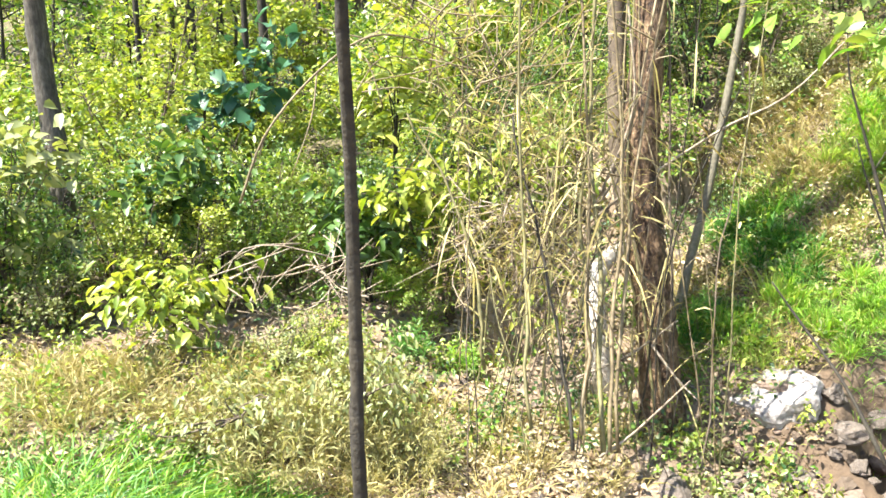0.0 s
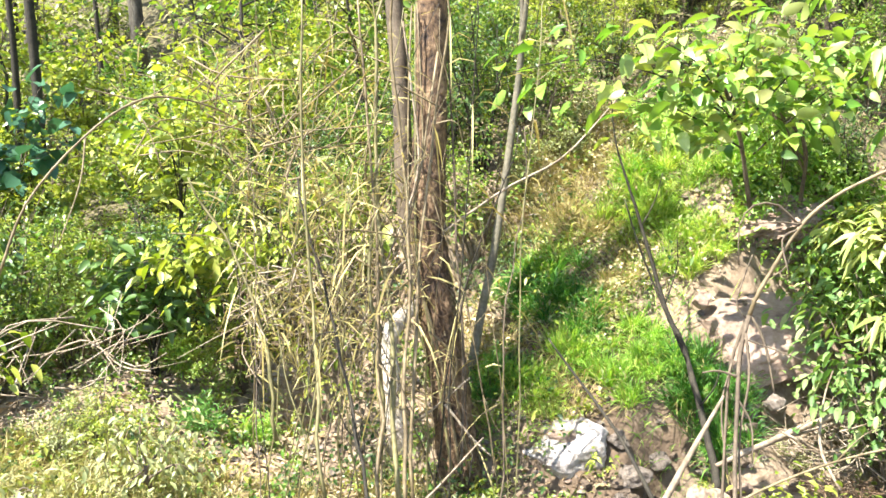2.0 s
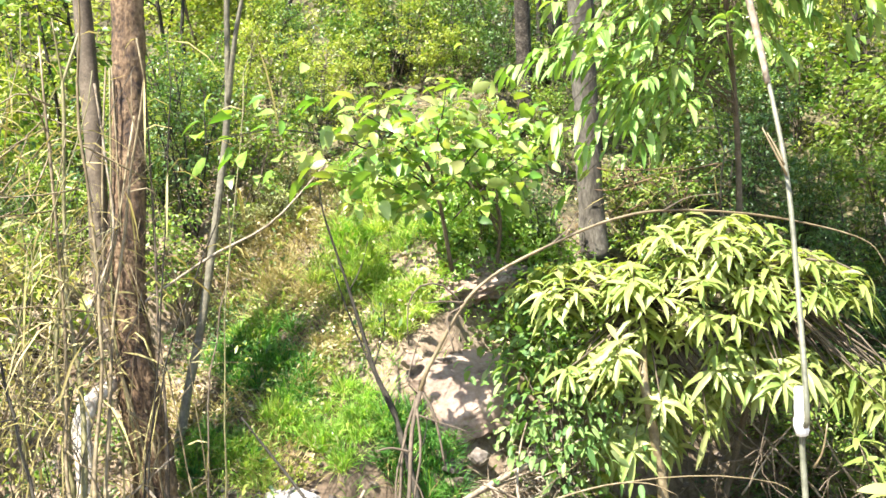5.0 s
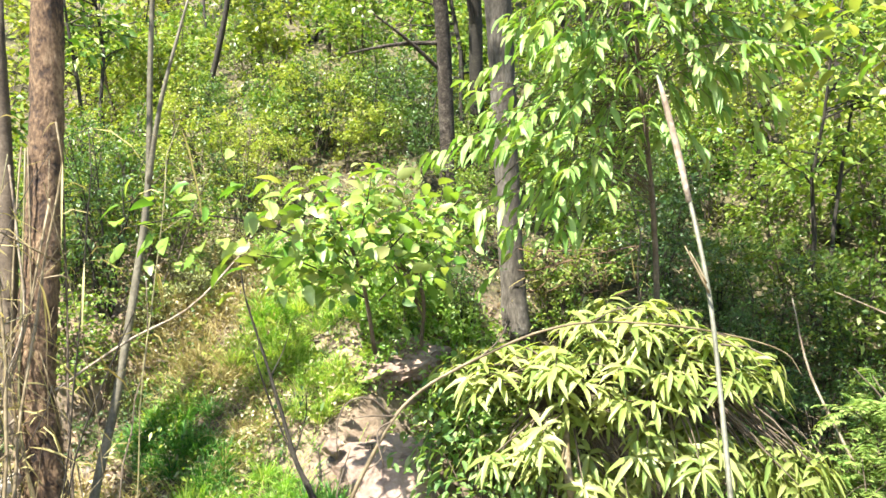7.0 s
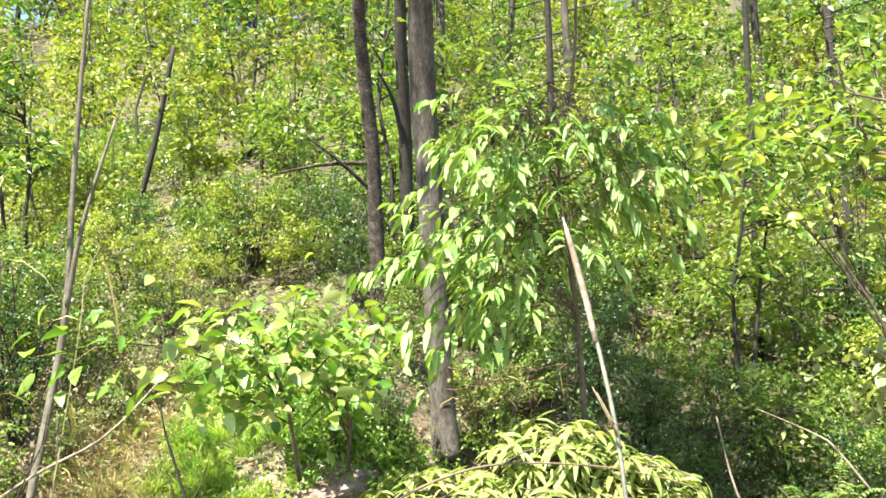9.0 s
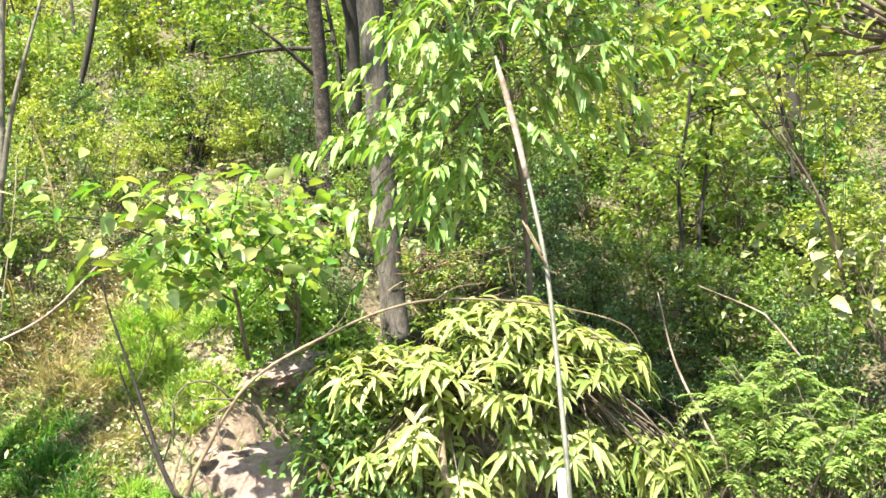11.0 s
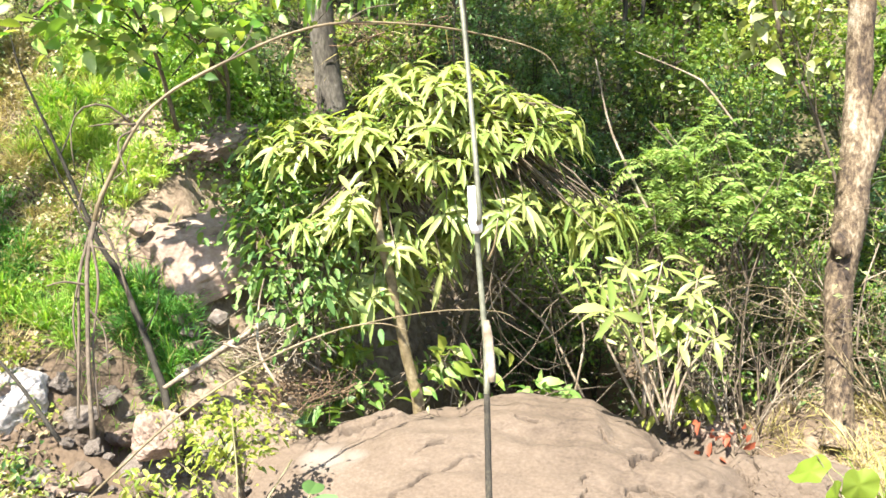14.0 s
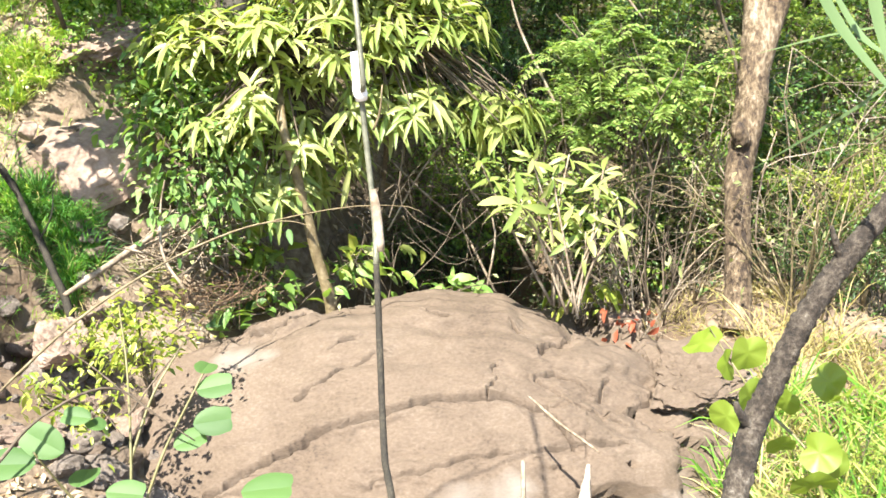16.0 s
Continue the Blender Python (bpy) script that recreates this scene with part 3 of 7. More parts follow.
def scatter():
    rng = np.random.default_rng(77)
    first = set()

    def put(src, x, y, turn, size):
        if src.name not in first:
            first.add(src.name)
            set_on_ground(src, x, y, turn, size)
        else:
            place_copy(src, x, y, turn, size)

    taken = []

    def free(x, y, gap):
        if any((x - a) ** 2 + (y - b) ** 2 < gap * gap for a, b in taken):
            return False
        taken.append((x, y))
        return True

    # bands of shrubs: count, azimuths, distances, gap, sizes, kinds
    far = []
    near_bands = [
        # kind 4 has dark leaves, standing in for shaded gaps between the shrubs
        (50, -42, 1, 4.9, 6.6, 0.34, 0.38, 0.72, (0, 4, 2, 3, 0, 5, 4, 2), True),
        (12, 1, 14, 5.3, 6.6, 0.3, 0.4, 0.7, (0, 2, 3, 4), True),
        (30, 14, 36, 6.2, 8.0, 0.34, 0.32, 0.55, (0, 1, 4, 2, 5, 2), True),
        # mostly kind 4: dark leaf colour in place of the ravine side's shade
        (42, 41, 84, 5.6, 7.2, 0.36, 0.45, 0.8, (4, 4, 2, 4, 3, 2), True),
        (110, -44, 88, 6.6, 9.8, 0.5, 0.55, 1.0, (0, 1, 2, 3, 1, 0, 4, 2), True)]
    far_bands = [
        (96, -44, 88, 9.8, 15, 0.75, 0.8, 1.5, (0, 1, 2, 0, 1, 0), False),
        (16, 60, 86, 5.3, 8.2, 0.4, 0.5, 0.9, (4, 2, 2, 0), True),
        (90, -44, 88, 15, 27, 1.2, 1.3, 2.4, (0, 1, 2, 0, 1), False),
        (64, -44, 88, 27, 46, 2.0, 2.6, 4.2, (0, 2, 2, 1), False),
        (40, 5, 45, 36, 60, 2.2, 4.0, 6.0, (0, 2, 2, 1), False),
        (26, 40, 88, 13, 24, 1.0, 1.3, 2.3, (0, 2, 1), False),
        (130, -44, 88, 7.4, 16, 0.42, 0.3, 0.6, (0, 1, 2, 0, 1), False)]
    for count, a0, a1, r0, r1, gap, lo, hi, kinds, single in near_bands + far_bands:
        done = tries = 0
        while done < count and tries < 5000:
            tries += 1
            a, r = radians(rng.uniform(a0, a1)), math.sqrt(rng.uniform(r0 * r0, r1 * r1))
            x, y = r * math.sin(a), r * math.cos(a)
            if not free(x, y, gap):
                continue
            k = kinds[rng.integers(0, len(kinds))]
            if a > 0.2 and k < 2 and rng.uniform() < 0.6:
                k = 2
            if single:
                put(SHRUBS[k] if r < 6.6 else UPHILL[(0, 1, 2, 2, 3, 0)[k]], x, y, rng.uniform(0, 6.28), rng.uniform(lo, hi))
            else:
                far.append((FAR_SHRUBS[k], x, y, rng.uniform(0, 6.28), rng.uniform(lo, hi)))
            done += 1
    for src in FAR_SHRUBS:
        far.append((src, *rng.uniform(12, 16, 2), 0.0, 1.2))
    joined("far_shrubs", "dense sunlit shrubs higher up the hillside", far)
    for src in FAR_SHRUBS:
        for o in (*src.children, src):
            bpy.data.objects.remove(o)
    taken.clear()
    for count, r0, r1, gap, kinds in ((52, 6.8, 13, 0.7, SAPLINGS), (44, 13, 26, 1.4, SAPLINGS), (24, 9.5, 16, 1.5, TREES), (34, 16, 40, 2.3, TREES)):
        done = tries = 0
        while done < count and tries < 4000:
            tries += 1
            a, r = radians(rng.uniform(-42, 88)), math.sqrt(rng.uniform(r0 * r0, r1 * r1))
            x, y = r * math.sin(a), r * math.cos(a)
            if not free(x, y, gap):
                continue
            put(kinds[rng.integers(0, len(kinds))], x, y, rng.uniform(0, 6.28), rng.uniform(0.75, 1.2) * (1.35 if kinds is TREES and r0 >= 16 else 1.0))
            done += 1


scatter()


# ---- rocks ----
def rock(name, label, at, size, seed, material, facets=14, detail=4, rough=0.05, turn=0.0, group="", category="rock", flat=0.52, tilt=(0, 0)):
    """A stone: a ball cut by random planes, then worn by noise."""
    rng = np.random.default_rng(seed)
    bm = bmesh.new()
    bmesh.ops.create_icosphere(bm, subdivisions=detail, radius=1.0)
    planes = unit(rng.normal(0, 1, (facets, 3)))
    reach = rng.uniform(flat, 1.0, facets)
    off = Vector(rng.uniform(-20, 20, 3))
    for v in bm.verts:
        d = np.array(v.co)
        c = planes @ d
        r = min(1.0, float(np.min(np.where(c > 0.15, reach / np.maximum(c, 0.15), 9))))
        r *= 1.12 + rough * (noise.fractal(v.co * 2.2 + off, 0.9, 2.0, 4) * 1.4 + 0.6 * noise.fractal(v.co * 7 + off, 0.9, 2.0, 3))
        v.co = Vector((d * r * np.array(size)).tolist())
    me = bpy.data.meshes.new(name)
    bm.to_mesh(me)
    bm.free()
    me.materials.append(material)
    if detail == 4:
        me.polygons.foreach_set("use_smooth", [True] * len(me.polygons))
    ob = tagged(new(name, me), label, category, group)
    ob.matrix_basis = pose(*at, tilt[0], tilt[1], turn)
    return ob


JOINTS = [
    ([(-0.45, -0.70), (-0.28, -0.61), (-0.13, -0.54), (0.05, -0.47), (0.2, -0.43), (0.3, -0.45), (0.34, -0.58)], 0.16, 0.010, 0.045),
    ([(-0.22, -0.42), (-0.14, -0.33), (-0.04, -0.25)], 0.10, 0.016, 0.012),
    ([(-0.16, -0.21), (-0.11, -0.16)], 0.10, 0.010, 0.0),
    ([(0.31, -0.19), (0.34, -0.09), (0.39, 0.0)], 0.16, 0.012, 0.04),
    ([(0.42, -0.37), (0.46, -0.26)], 0.13, 0.010, 0.03),
    ([(0.18, -0.43), (0.21, -0.30)], 0.08, 0.007, 0.015),
    ([(0.29, -0.34), (0.34, -0.28), (0.42, -0.36)], 0.10, 0.008, 0.03),
    ([(0.56, 0.05), (0.63, -0.22), (0.60, -0.40)], 0.12, 0.012, 0.04),
    ([(-0.05, -0.72), (0.21, -0.63), (0.46, -0.53)], 0.06, 0.006, 0.02),
    ([(-0.34, 0.0), (-0.27, -0.02), (-0.24, 0.08)], 0.14, 0.012, 0.03),
    ([(0.05, 0.03), (0.09, 0.0)], 0.13, 0.010, 0.02),
    ([(0.25, 0.04), (0.27, -0.03)], 0.15, 0.010, 0.02),
    ([(0.49, -0.40), (0.55, -0.28), (0.58, -0.2)], 0.12, 0.010, 0.04),
    ([(0.30, -0.34), (0.36, -0.42), (0.47, -0.45)], 0.07, 0.007, 0.02),
]


def joint_gaps(p, line):
    """How far places on the boulder lie from a joint, and how far on its lower side."""
    best, below = np.full(len(p), 9.0), np.zeros(len(p))
    for (ax, ay), (bx, by) in zip(line, line[1:]):
        k = np.clip(((p[:, 0] - ax) * (bx - ax) + (p[:, 1] - ay) * (by - ay)) / ((bx - ax) ** 2 + (by - ay) ** 2), 0, 1)
        gap = np.hypot(p[:, 0] - ax - k * (bx - ax), (p[:, 1] - ay - k * (by - ay)) * 0.75)
        below = np.where(gap < best, ay + k * (by - ay) - p[:, 1], below)
        best = np.minimum(gap, best)
    return best, below


def warped(d):
    """A place on the boulder, shifted a little, so that joints run unevenly."""
    d = d.normalized()
    off = Vector((4.1, 2.2, 9.3))
    n1 = noise.fractal(d * 1.6 + off, 0.9, 2.0, 5)
    return d.x + 0.02 * n1 + 0.012 * noise.noise(d * 14) + 0.010 * noise.noise(d * 38), d.y + 0.02 * n1 + 0.015 * noise.noise(d * 11 + off) + 0.011 * noise.noise(d * 34 + off)


def slope(a, b, x):
    k = min(1.0, max(0.0, (x - a) / (b - a)))
    return k * k * (3 - 2 * k)


def build_boulder():
    """The great sandstone boulder of the stream bed, with ledges and cracks across its dome."""
    bm = bmesh.new()
    bmesh.ops.create_icosphere(bm, subdivisions=6, radius=1.0)
    # finer towards the joints
    for reach in (0.08, 0.04, 0.025, 0.016):
        bm.verts.index_update()
        at = np.array([warped(v.co) if v.co.z > 0 else (9.0, 9.0) for v in bm.verts])
        edges = list(bm.edges)
        mid = np.array([(e.verts[0].index, e.verts[1].index) for e in edges])
        mid = (at[mid[:, 0]] + at[mid[:, 1]]) / 2
        gap = np.min([joint_gaps(mid, line)[0] for line, _, _, _ in JOINTS], 0)
        bmesh.ops.subdivide_edges(bm, edges=[edges[k] for k in np.flatnonzero(gap < reach)], cuts=1)
        bmesh.ops.triangulate(bm, faces=[f for f in bm.faces if len(f.verts) > 3])
    end = [e for e in bm.edges if e.verts[0].co.z > 0.2 and e.verts[0].co.y < 0.35 and e.calc_length() > 0.02]
    bmesh.ops.subdivide_edges(bm, edges=end, cuts=1)
    bmesh.ops.triangulate(bm, faces=[f for f in bm.faces if len(f.verts) > 3])
    off = Vector((4.1, 2.2, 9.3))
    at = np.array([warped(v.co) if v.co.z > 0 else (9.0, 9.0) for v in bm.verts])
    gaps = [joint_gaps(at, line) for line, _, _, _ in JOINTS]
    for k, v in enumerate(bm.verts):
        d = v.co.normalized()
        p = Vector((d.x * BOULDER_R[0], d.y * BOULDER_R[1], d.z * BOULDER_R[2]))
        # flatter top
        p.z = p.z if p.z < 0 else BOULDER_R[2] * (1 - (1 - min(1, d.z)) ** 0.92)
        n1 = noise.fractal(d * 1.6 + off, 0.9, 2.0, 5)
        n2 = noise.fractal(d * 9 + off, 0.8, 2.1, 4)
        n3 = noise.fractal(Vector((d.x * 24, d.y * 24, d.z * 40)) + off, 0.8, 2.1, 3)
        p += d * (0.07 * n1 + 0.017 * n2 + 0.005 * n3)
        if d.z > 0.05:
            # a thin layer of stone left on the crown, and a raised lip at its end
            edge = 0.02 * noise.noise(d * 17) + 0.012 * noise.noise(d * 43)
            p.z += 0.032 * slope(-0.075, -0.045, d.x + edge) * slope(0.29, 0.25, d.x + edge) * slope(-0.05, -0.015, d.y + edge)
            p.z += 0.045 * slope(0.10, 0.06, math.hypot(d.x + 0.29, (d.y - 0.05) * 0.8) + edge)
            # bedding: low terraces that fall towards the stream
            bed = d.y * 7.0 + 1.4 * n1 + 0.5 * noise.noise(d * 6)
            p.z += 0.014 * (slope(0.35, 0.5, bed % 1.0) - (bed % 1.0))
        if d.z > 0.05:
            # joints and ledges: a groove, with the side towards the stream a little lower
            for (_, depth, wide, step), (bests, belows) in zip(JOINTS, gaps):
                best, below = bests[k], belows[k]
                if best < 0.12:
                    rough = 0.25 + 1.1 * abs(noise.noise(d * 13 + off))
                    p.z -= 0.85 * depth * rough * math.exp(-(best / (0.62 * wide * rough)) ** 4)
                    if below > 0:
                        p.z -= 0.6 * step * max(0, 1 - best / 0.12)
            # blocky right end
            cell = noise.cell(Vector((d.x * 5.2 + 0.5 * n1, d.y * 4.6 + 0.4 * n2, 0.5)))
            if d.x > 0.25:
                p += d * 0.075 * (cell - 0.5) * min(1, (d.x - 0.25) * 5)
        v.co = p
    me = bpy.data.meshes.new("boulder")
    bm.to_mesh(me)
    bm.free()
    me.materials.append(ROCK_TAN)
    me.polygons.foreach_set("use_smooth", [True] * len(me.polygons))
    ob = tagged(new("boulder", me), "huge rounded tan sandstone boulder with dark cracks in the stream bed", "boulder")
    ob.matrix_basis = pose(*BOULDER_AT, 0, 0, -48)
    return ob


BOULDER_AT, BOULDER_R = (3.07, 2.57, -0.97), (1.95, 1.15, 1.06)
build_boulder()
rock("boulder", "bright white limestone boulder on the stream bank", (1.420, 3.942, 0.276), (0.27, 0.25, 0.21), 3, ROCK_WHITE, 16, 5, 0.06, 20, flat=0.55, category="boulder")
rock("rock", "pale angular rock among rubble in the stream bed", (1.800, 3.344, 0.185), (0.18, 0.14, 0.095), 5, ROCK_PINK, 10, 5, 0.09, 70, flat=0.4)
rock("rock", "broad pinkish sandstone slab bedded in the slope", (2.369, 3.952, 0.775), (0.33, 0.27, 0.17), 28, ROCK_PINK, 18, 5, 0.05, -40, flat=0.55, tilt=(34, -8))
rock("rock", "small pale stone on top of the sandstone slab", (2.150, 4.040, 0.965), (0.06, 0.05, 0.04), 61, ROCK_PINK, 8, 4, 0.06, 30)
rock("rock", "weathered tan ledge cropping out of the slope", (2.79, 4.36, 1.32), (0.30, 0.17, 0.13), 62, ROCK_PINK, 16, 5, 0.22, -8, flat=0.5, tilt=(22, -14))
rock("rock", "flaky pinkish stone beside the ledge", (2.53, 4.43, 1.27), (0.15, 0.11, 0.08), 63, ROCK_PINK, 14, 5, 0.3, -30, flat=0.5, tilt=(28, 6))
rock("rock", "loose pale stone below the slab", (2.320, 3.652, 0.546), (0.06, 0.05, 0.045), 64, ROCK_GREY, 8, 3, 0.06, 15)
rock("rock", "pale rock at the end of the sandstone boulder", (3.832, 1.483, -0.189), (0.3, 0.26, 0.1), 17, ROCK_TAN, 12, 5, 0.16, 10)
rock("rock", "reddish brown rock behind the sandstone boulder", (4.207, 2.130, -0.238), (0.16, 0.12, 0.13), 18, ROCK_PINK, 12, 5, 0.1, 60)


# ---- the main bank tree and its neighbours ----
def trunk_thing(name, label, line, radii, bark, sides=10, n=26, seed=1, rough=0.08, category="tree", extra=(), limb_bark=None):
    rng = np.random.default_rng(seed)
    ob = thing(name, label, category)
    g = Geo()
    p = spline(line, n)
    r = np.interp(np.linspace(0, 1, n), np.linspace(0, 1, len(radii)), radii)
    tube(g, p, r, sides, rough, rng)
    part("trunk", g, bark, ob)
    for pts, rr in extra:
        g = Geo()
        q = spline(pts, 14)
        tube(g, q, np.interp(np.linspace(0, 1, 14), np.linspace(0, 1, len(rr)), rr), 8, rough, rng)
        part("limb", g, limb_bark or bark, ob)
    return ob


def unseen_crown(ob, centre, size, count, leaf, length, width, seed, wood=None, start=None):
    """A loose crown high on a tree, added unseen above the view."""
    rng = np.random.default_rng(seed)
    spots, g = [], Geo()
    for _ in range(count):
        d = unit(rng.normal(0, 1, 3))
        e = np.array(centre) + d * np.array(size) * rng.uniform(0.35, 1.0) ** 0.6
        s = np.array(start if start is not None else centre)
        m = s + (e - s) * 0.55 + rng.normal(0, 0.12, 3)
        tube(g, spline([s, m, e], 5), np.linspace(0.018, 0.004, 5), 4)
        for u in (0.6, 0.75, 0.9, 1.0):
            spots.append((m + (e - m) * (u - 0.55) / 0.45, unit(e - m)))
    part("branchwork", g, wood or TWIG, ob, kind="stuff")
    part("crown", leafy(rng, spots, 6, length, width, 0.35, spread=1.2), leaf, ob, kind="stuff")


main_tree = trunk_thing("tree", "leaning tree trunk with flaking red-brown bark and dry vines", [(0.885, 3.86, 0.10), (0.874, 3.93, 0.41), (0.855, 3.97, 0.70), (0.823, 3.997, 0.913), (0.797, 4.036, 1.178), (0.784, 4.07, 1.407), (0.80, 4.103, 1.653), (0.824, 4.146, 1.969), (0.844, 4.195, 2.321), (0.85, 4.20, 2.9), (0.80, 4.1, 3.92)], (0.108, 0.092, 0.088, 0.086, 0.085, 0.083, 0.078, 0.074, 0.072, 0.068, 0.055), BARK_RED, 26, 150, 4, 0.085,
                        extra=[([(0.81, 4.08, 1.0), (0.739, 4.192, 1.175), (0.71, 4.243, 1.522), (0.708, 4.295, 1.887), (0.705, 4.334, 2.161), (0.69, 4.38, 2.5), (0.66, 4.42, 3.2)], (0.034, 0.042, 0.046, 0.046, 0.044, 0.042, 0.036))], limb_bark=TWIG)
unseen_crown(main_tree, (0.649, 4.231, 4.768), (1.0, 1.0, 0.7), 5, LEAF_MID, 0.1, 0.05, 41, start=(0.80, 4.1, 3.9))
trunk_thing("sapling", "slender pale grey sapling stem beside the leaning tree", [(1.013, 4.294, 0.485), (1.097, 4.366, 0.845), (1.207, 4.454, 1.238), (1.309, 4.509, 1.785), (1.370, 4.514, 2.269), (1.373, 4.482, 2.978), (1.369, 4.331, 3.945)], (0.028, 0.024, 0.022, 0.02, 0.017, 0.014, 0.009), SAPLING_BARK, 7, 24, 6, 0.06, "sapling", [([(1.370, 4.514, 2.269), (1.412, 4.432, 2.698), (1.526, 4.363, 3.210)], (0.015, 0.011, 0.006))])
trunk_thing("log", "bleached broken stump leaning against the tree", [(0.596, 3.750, 0.422), (0.568, 3.768, 0.624), (0.563, 3.815, 0.790), (0.567, 3.863, 0.907), (0.634, 3.951, 0.978), (0.733, 4.045, 1.016)], (0.05, 0.044, 0.04, 0.036, 0.038, 0.026), BLEACHED, 8, 14, 7, 0.12, "log")
grey_tree = trunk_thing("tree", "grey-barked tree trunk on the hillside", [(3.697, 4.501, 1.387), (3.688, 4.539, 1.704), (3.659, 4.557, 2.356), (3.591, 4.537, 3.164), (3.476, 4.446, 3.877), (3.243, 4.164, 4.831), (2.740, 3.569, 6.368)], (0.1, 0.085, 0.08, 0.085, 0.088, 0.08, 0.06), BARK_GREY, 10, 34, 8, 0.07)
# unseen crown, made dense to throw shade on the slope beyond the ravine
unseen_crown(grey_tree, (2.663, 3.455, 6.907), (1.6, 1.6, 0.8), 60, LEAF_MID, 0.11, 0.05, 42, start=(2.750, 3.583, 6.351))
slim_tree = trunk_thing("tree", "slim grey-brown tree trunk with a bare side branch", [(3.827, 5.486, 2.244), (3.793, 5.463, 2.746), (3.690, 5.367, 3.528), (3.533, 5.251, 4.153), (3.395, 5.102, 4.662), (2.844, 4.334, 6.651)], (0.066, 0.058, 0.055, 0.05, 0.045, 0.03), BARK_LICHEN, 8, 26, 9, 0.06, "tree", [([(3.691, 5.383, 3.467), (3.361, 5.474, 3.429), (3.005, 5.572, 3.336)], (0.018, 0.014, 0.006)), ([(3.698, 5.425, 3.284), (3.427, 5.427, 3.462), (3.148, 5.425, 3.608)], (0.018, 0.013, 0.006))])
unseen_crown(slim_tree, (2.680, 4.069, 7.109), (1.4, 1.4, 0.7), 18, LEAF_YELLOW, 0.1, 0.05, 43, start=(2.854, 4.350, 6.630))
trunk_thing("tree", "dark tree trunk behind the grey tree", [(4.436, 5.973, 2.929), (4.298, 5.826, 3.938), (4.106, 5.609, 4.790), (3.702, 5.088, 6.738)], (0.06, 0.055, 0.05, 0.03), TWIG_DARK, 7, 16, 10, 0.08, "tree", [([(4.343, 5.877, 3.669), (4.147, 5.753, 4.086), (3.937, 5.682, 4.309)], (0.025, 0.018, 0.008)), ([(4.224, 5.750, 4.289), (4.254, 5.583, 4.627), (4.303, 5.340, 5.028)], (0.022, 0.016, 0.008))])
fork_tree = trunk_thing("tree", "forked dead-looking tree trunk with peeling pale bark", [(4.402, 1.563, -0.175), (4.436, 1.574, -0.089), (4.48, 1.597, 0.052), (4.544, 1.641, 0.265), (4.6, 1.68, 0.482), (4.651, 1.697, 0.626), (4.703, 1.698, 0.773), (4.76, 1.706, 0.948), (4.812, 1.725, 1.139), (4.869, 1.748, 1.359), (4.943, 1.783, 1.653), (4.933, 1.783, 2.3), (4.72, 1.66, 3.0)], (0.085, 0.072, 0.064, 0.062, 0.066, 0.07, 0.074, 0.08, 0.072, 0.066, 0.064, 0.06, 0.045), BARK_PALE, 24, 110, 12, 0.07, "tree", [([(4.781, 1.706, 1.007), (4.858, 1.682, 1.227), (4.909, 1.661, 1.387), (4.981, 1.628, 1.574), (5.024, 1.618, 1.703), (5.024, 1.4980000000000002, 2.2)], (0.055, 0.058, 0.054, 0.05, 0.046, 0.03)), ([(4.619, 1.677, 0.727), (4.587, 1.69, 0.792), (4.582, 1.695, 0.83)], (0.045, 0.04, 0.022))])
# unseen leafy crown, made dense to shade the bank behind this trunk
unseen_crown(fork_tree, (5.0, 1.75, 3.45), (1.0, 0.9, 0.5), 44, LEAF_MID, 0.1, 0.05, 44, start=(4.73, 1.67, 2.9))
for k, (a, b, r) in enumerate((((-3.153, 8.441, 1.899), (-3.107, 8.467, 3.631), 0.035), ((-3.020, 9.018, 1.960), (-2.932, 8.938, 3.738), 0.04), ((-2.675, 8.605, 1.949), (-2.619, 8.624, 3.670), 0.03), ((-2.682, 9.645, 2.027), (-2.649, 9.631, 3.895), 0.045), ((-2.195, 8.742, 1.947), (-2.148, 8.648, 3.678), 0.04), ((-1.884, 8.200, 1.934), (-1.857, 8.113, 3.560), 0.055), ((-2.844, 9.064, 1.791), (-2.781, 9.035, 3.419), 0.035), ((-2.385, 10.223, 1.975), (-2.330, 10.171, 3.614), 0.04), ((-1.726, 10.353, 2.031), (-1.703, 10.293, 3.624), 0.035), ((2.721, 7.927, 3.635), (2.984, 7.593, 4.861), 0.03), ((6.186, 6.014, 4.275), (5.753, 5.619, 6.281), 0.04), ((7.246, 4.568, 3.804), (6.882, 4.276, 5.784), 0.04))):
    a, b = np.array(a), np.array(b)
    a[2] = float(ground_z(a[0], a[1])) - 0.1
    trunk_thing("tree", "thin dark trunk of a young tree in the woods", [a, a + (b - a) * 0.5 + [0.04, 0.02, 0], b], (r, r * 0.85, r * 0.7), TWIG_DARK, 6, 12, 70 + k, 0.1)
left_tree = trunk_thing("tree", "dark tree trunk among shrubs on the bank", [(-2.453, 5.331, 0.500), (-2.502, 5.390, 0.920), (-2.540, 5.427, 1.444), (-2.574, 5.418, 1.888), (-2.568, 5.386, 2.380), (-2.440, 5.221, 4.036)], (0.1, 0.075, 0.07, 0.065, 0.06, 0.04), BARK_GREY, 9, 26, 13, 0.08)
unseen_crown(left_tree, (-2.318, 5.135, 4.787), (1.5, 1.5, 0.8), 18, LEAF_MID, 0.1, 0.05, 45, start=(-2.440, 5.221, 4.036))


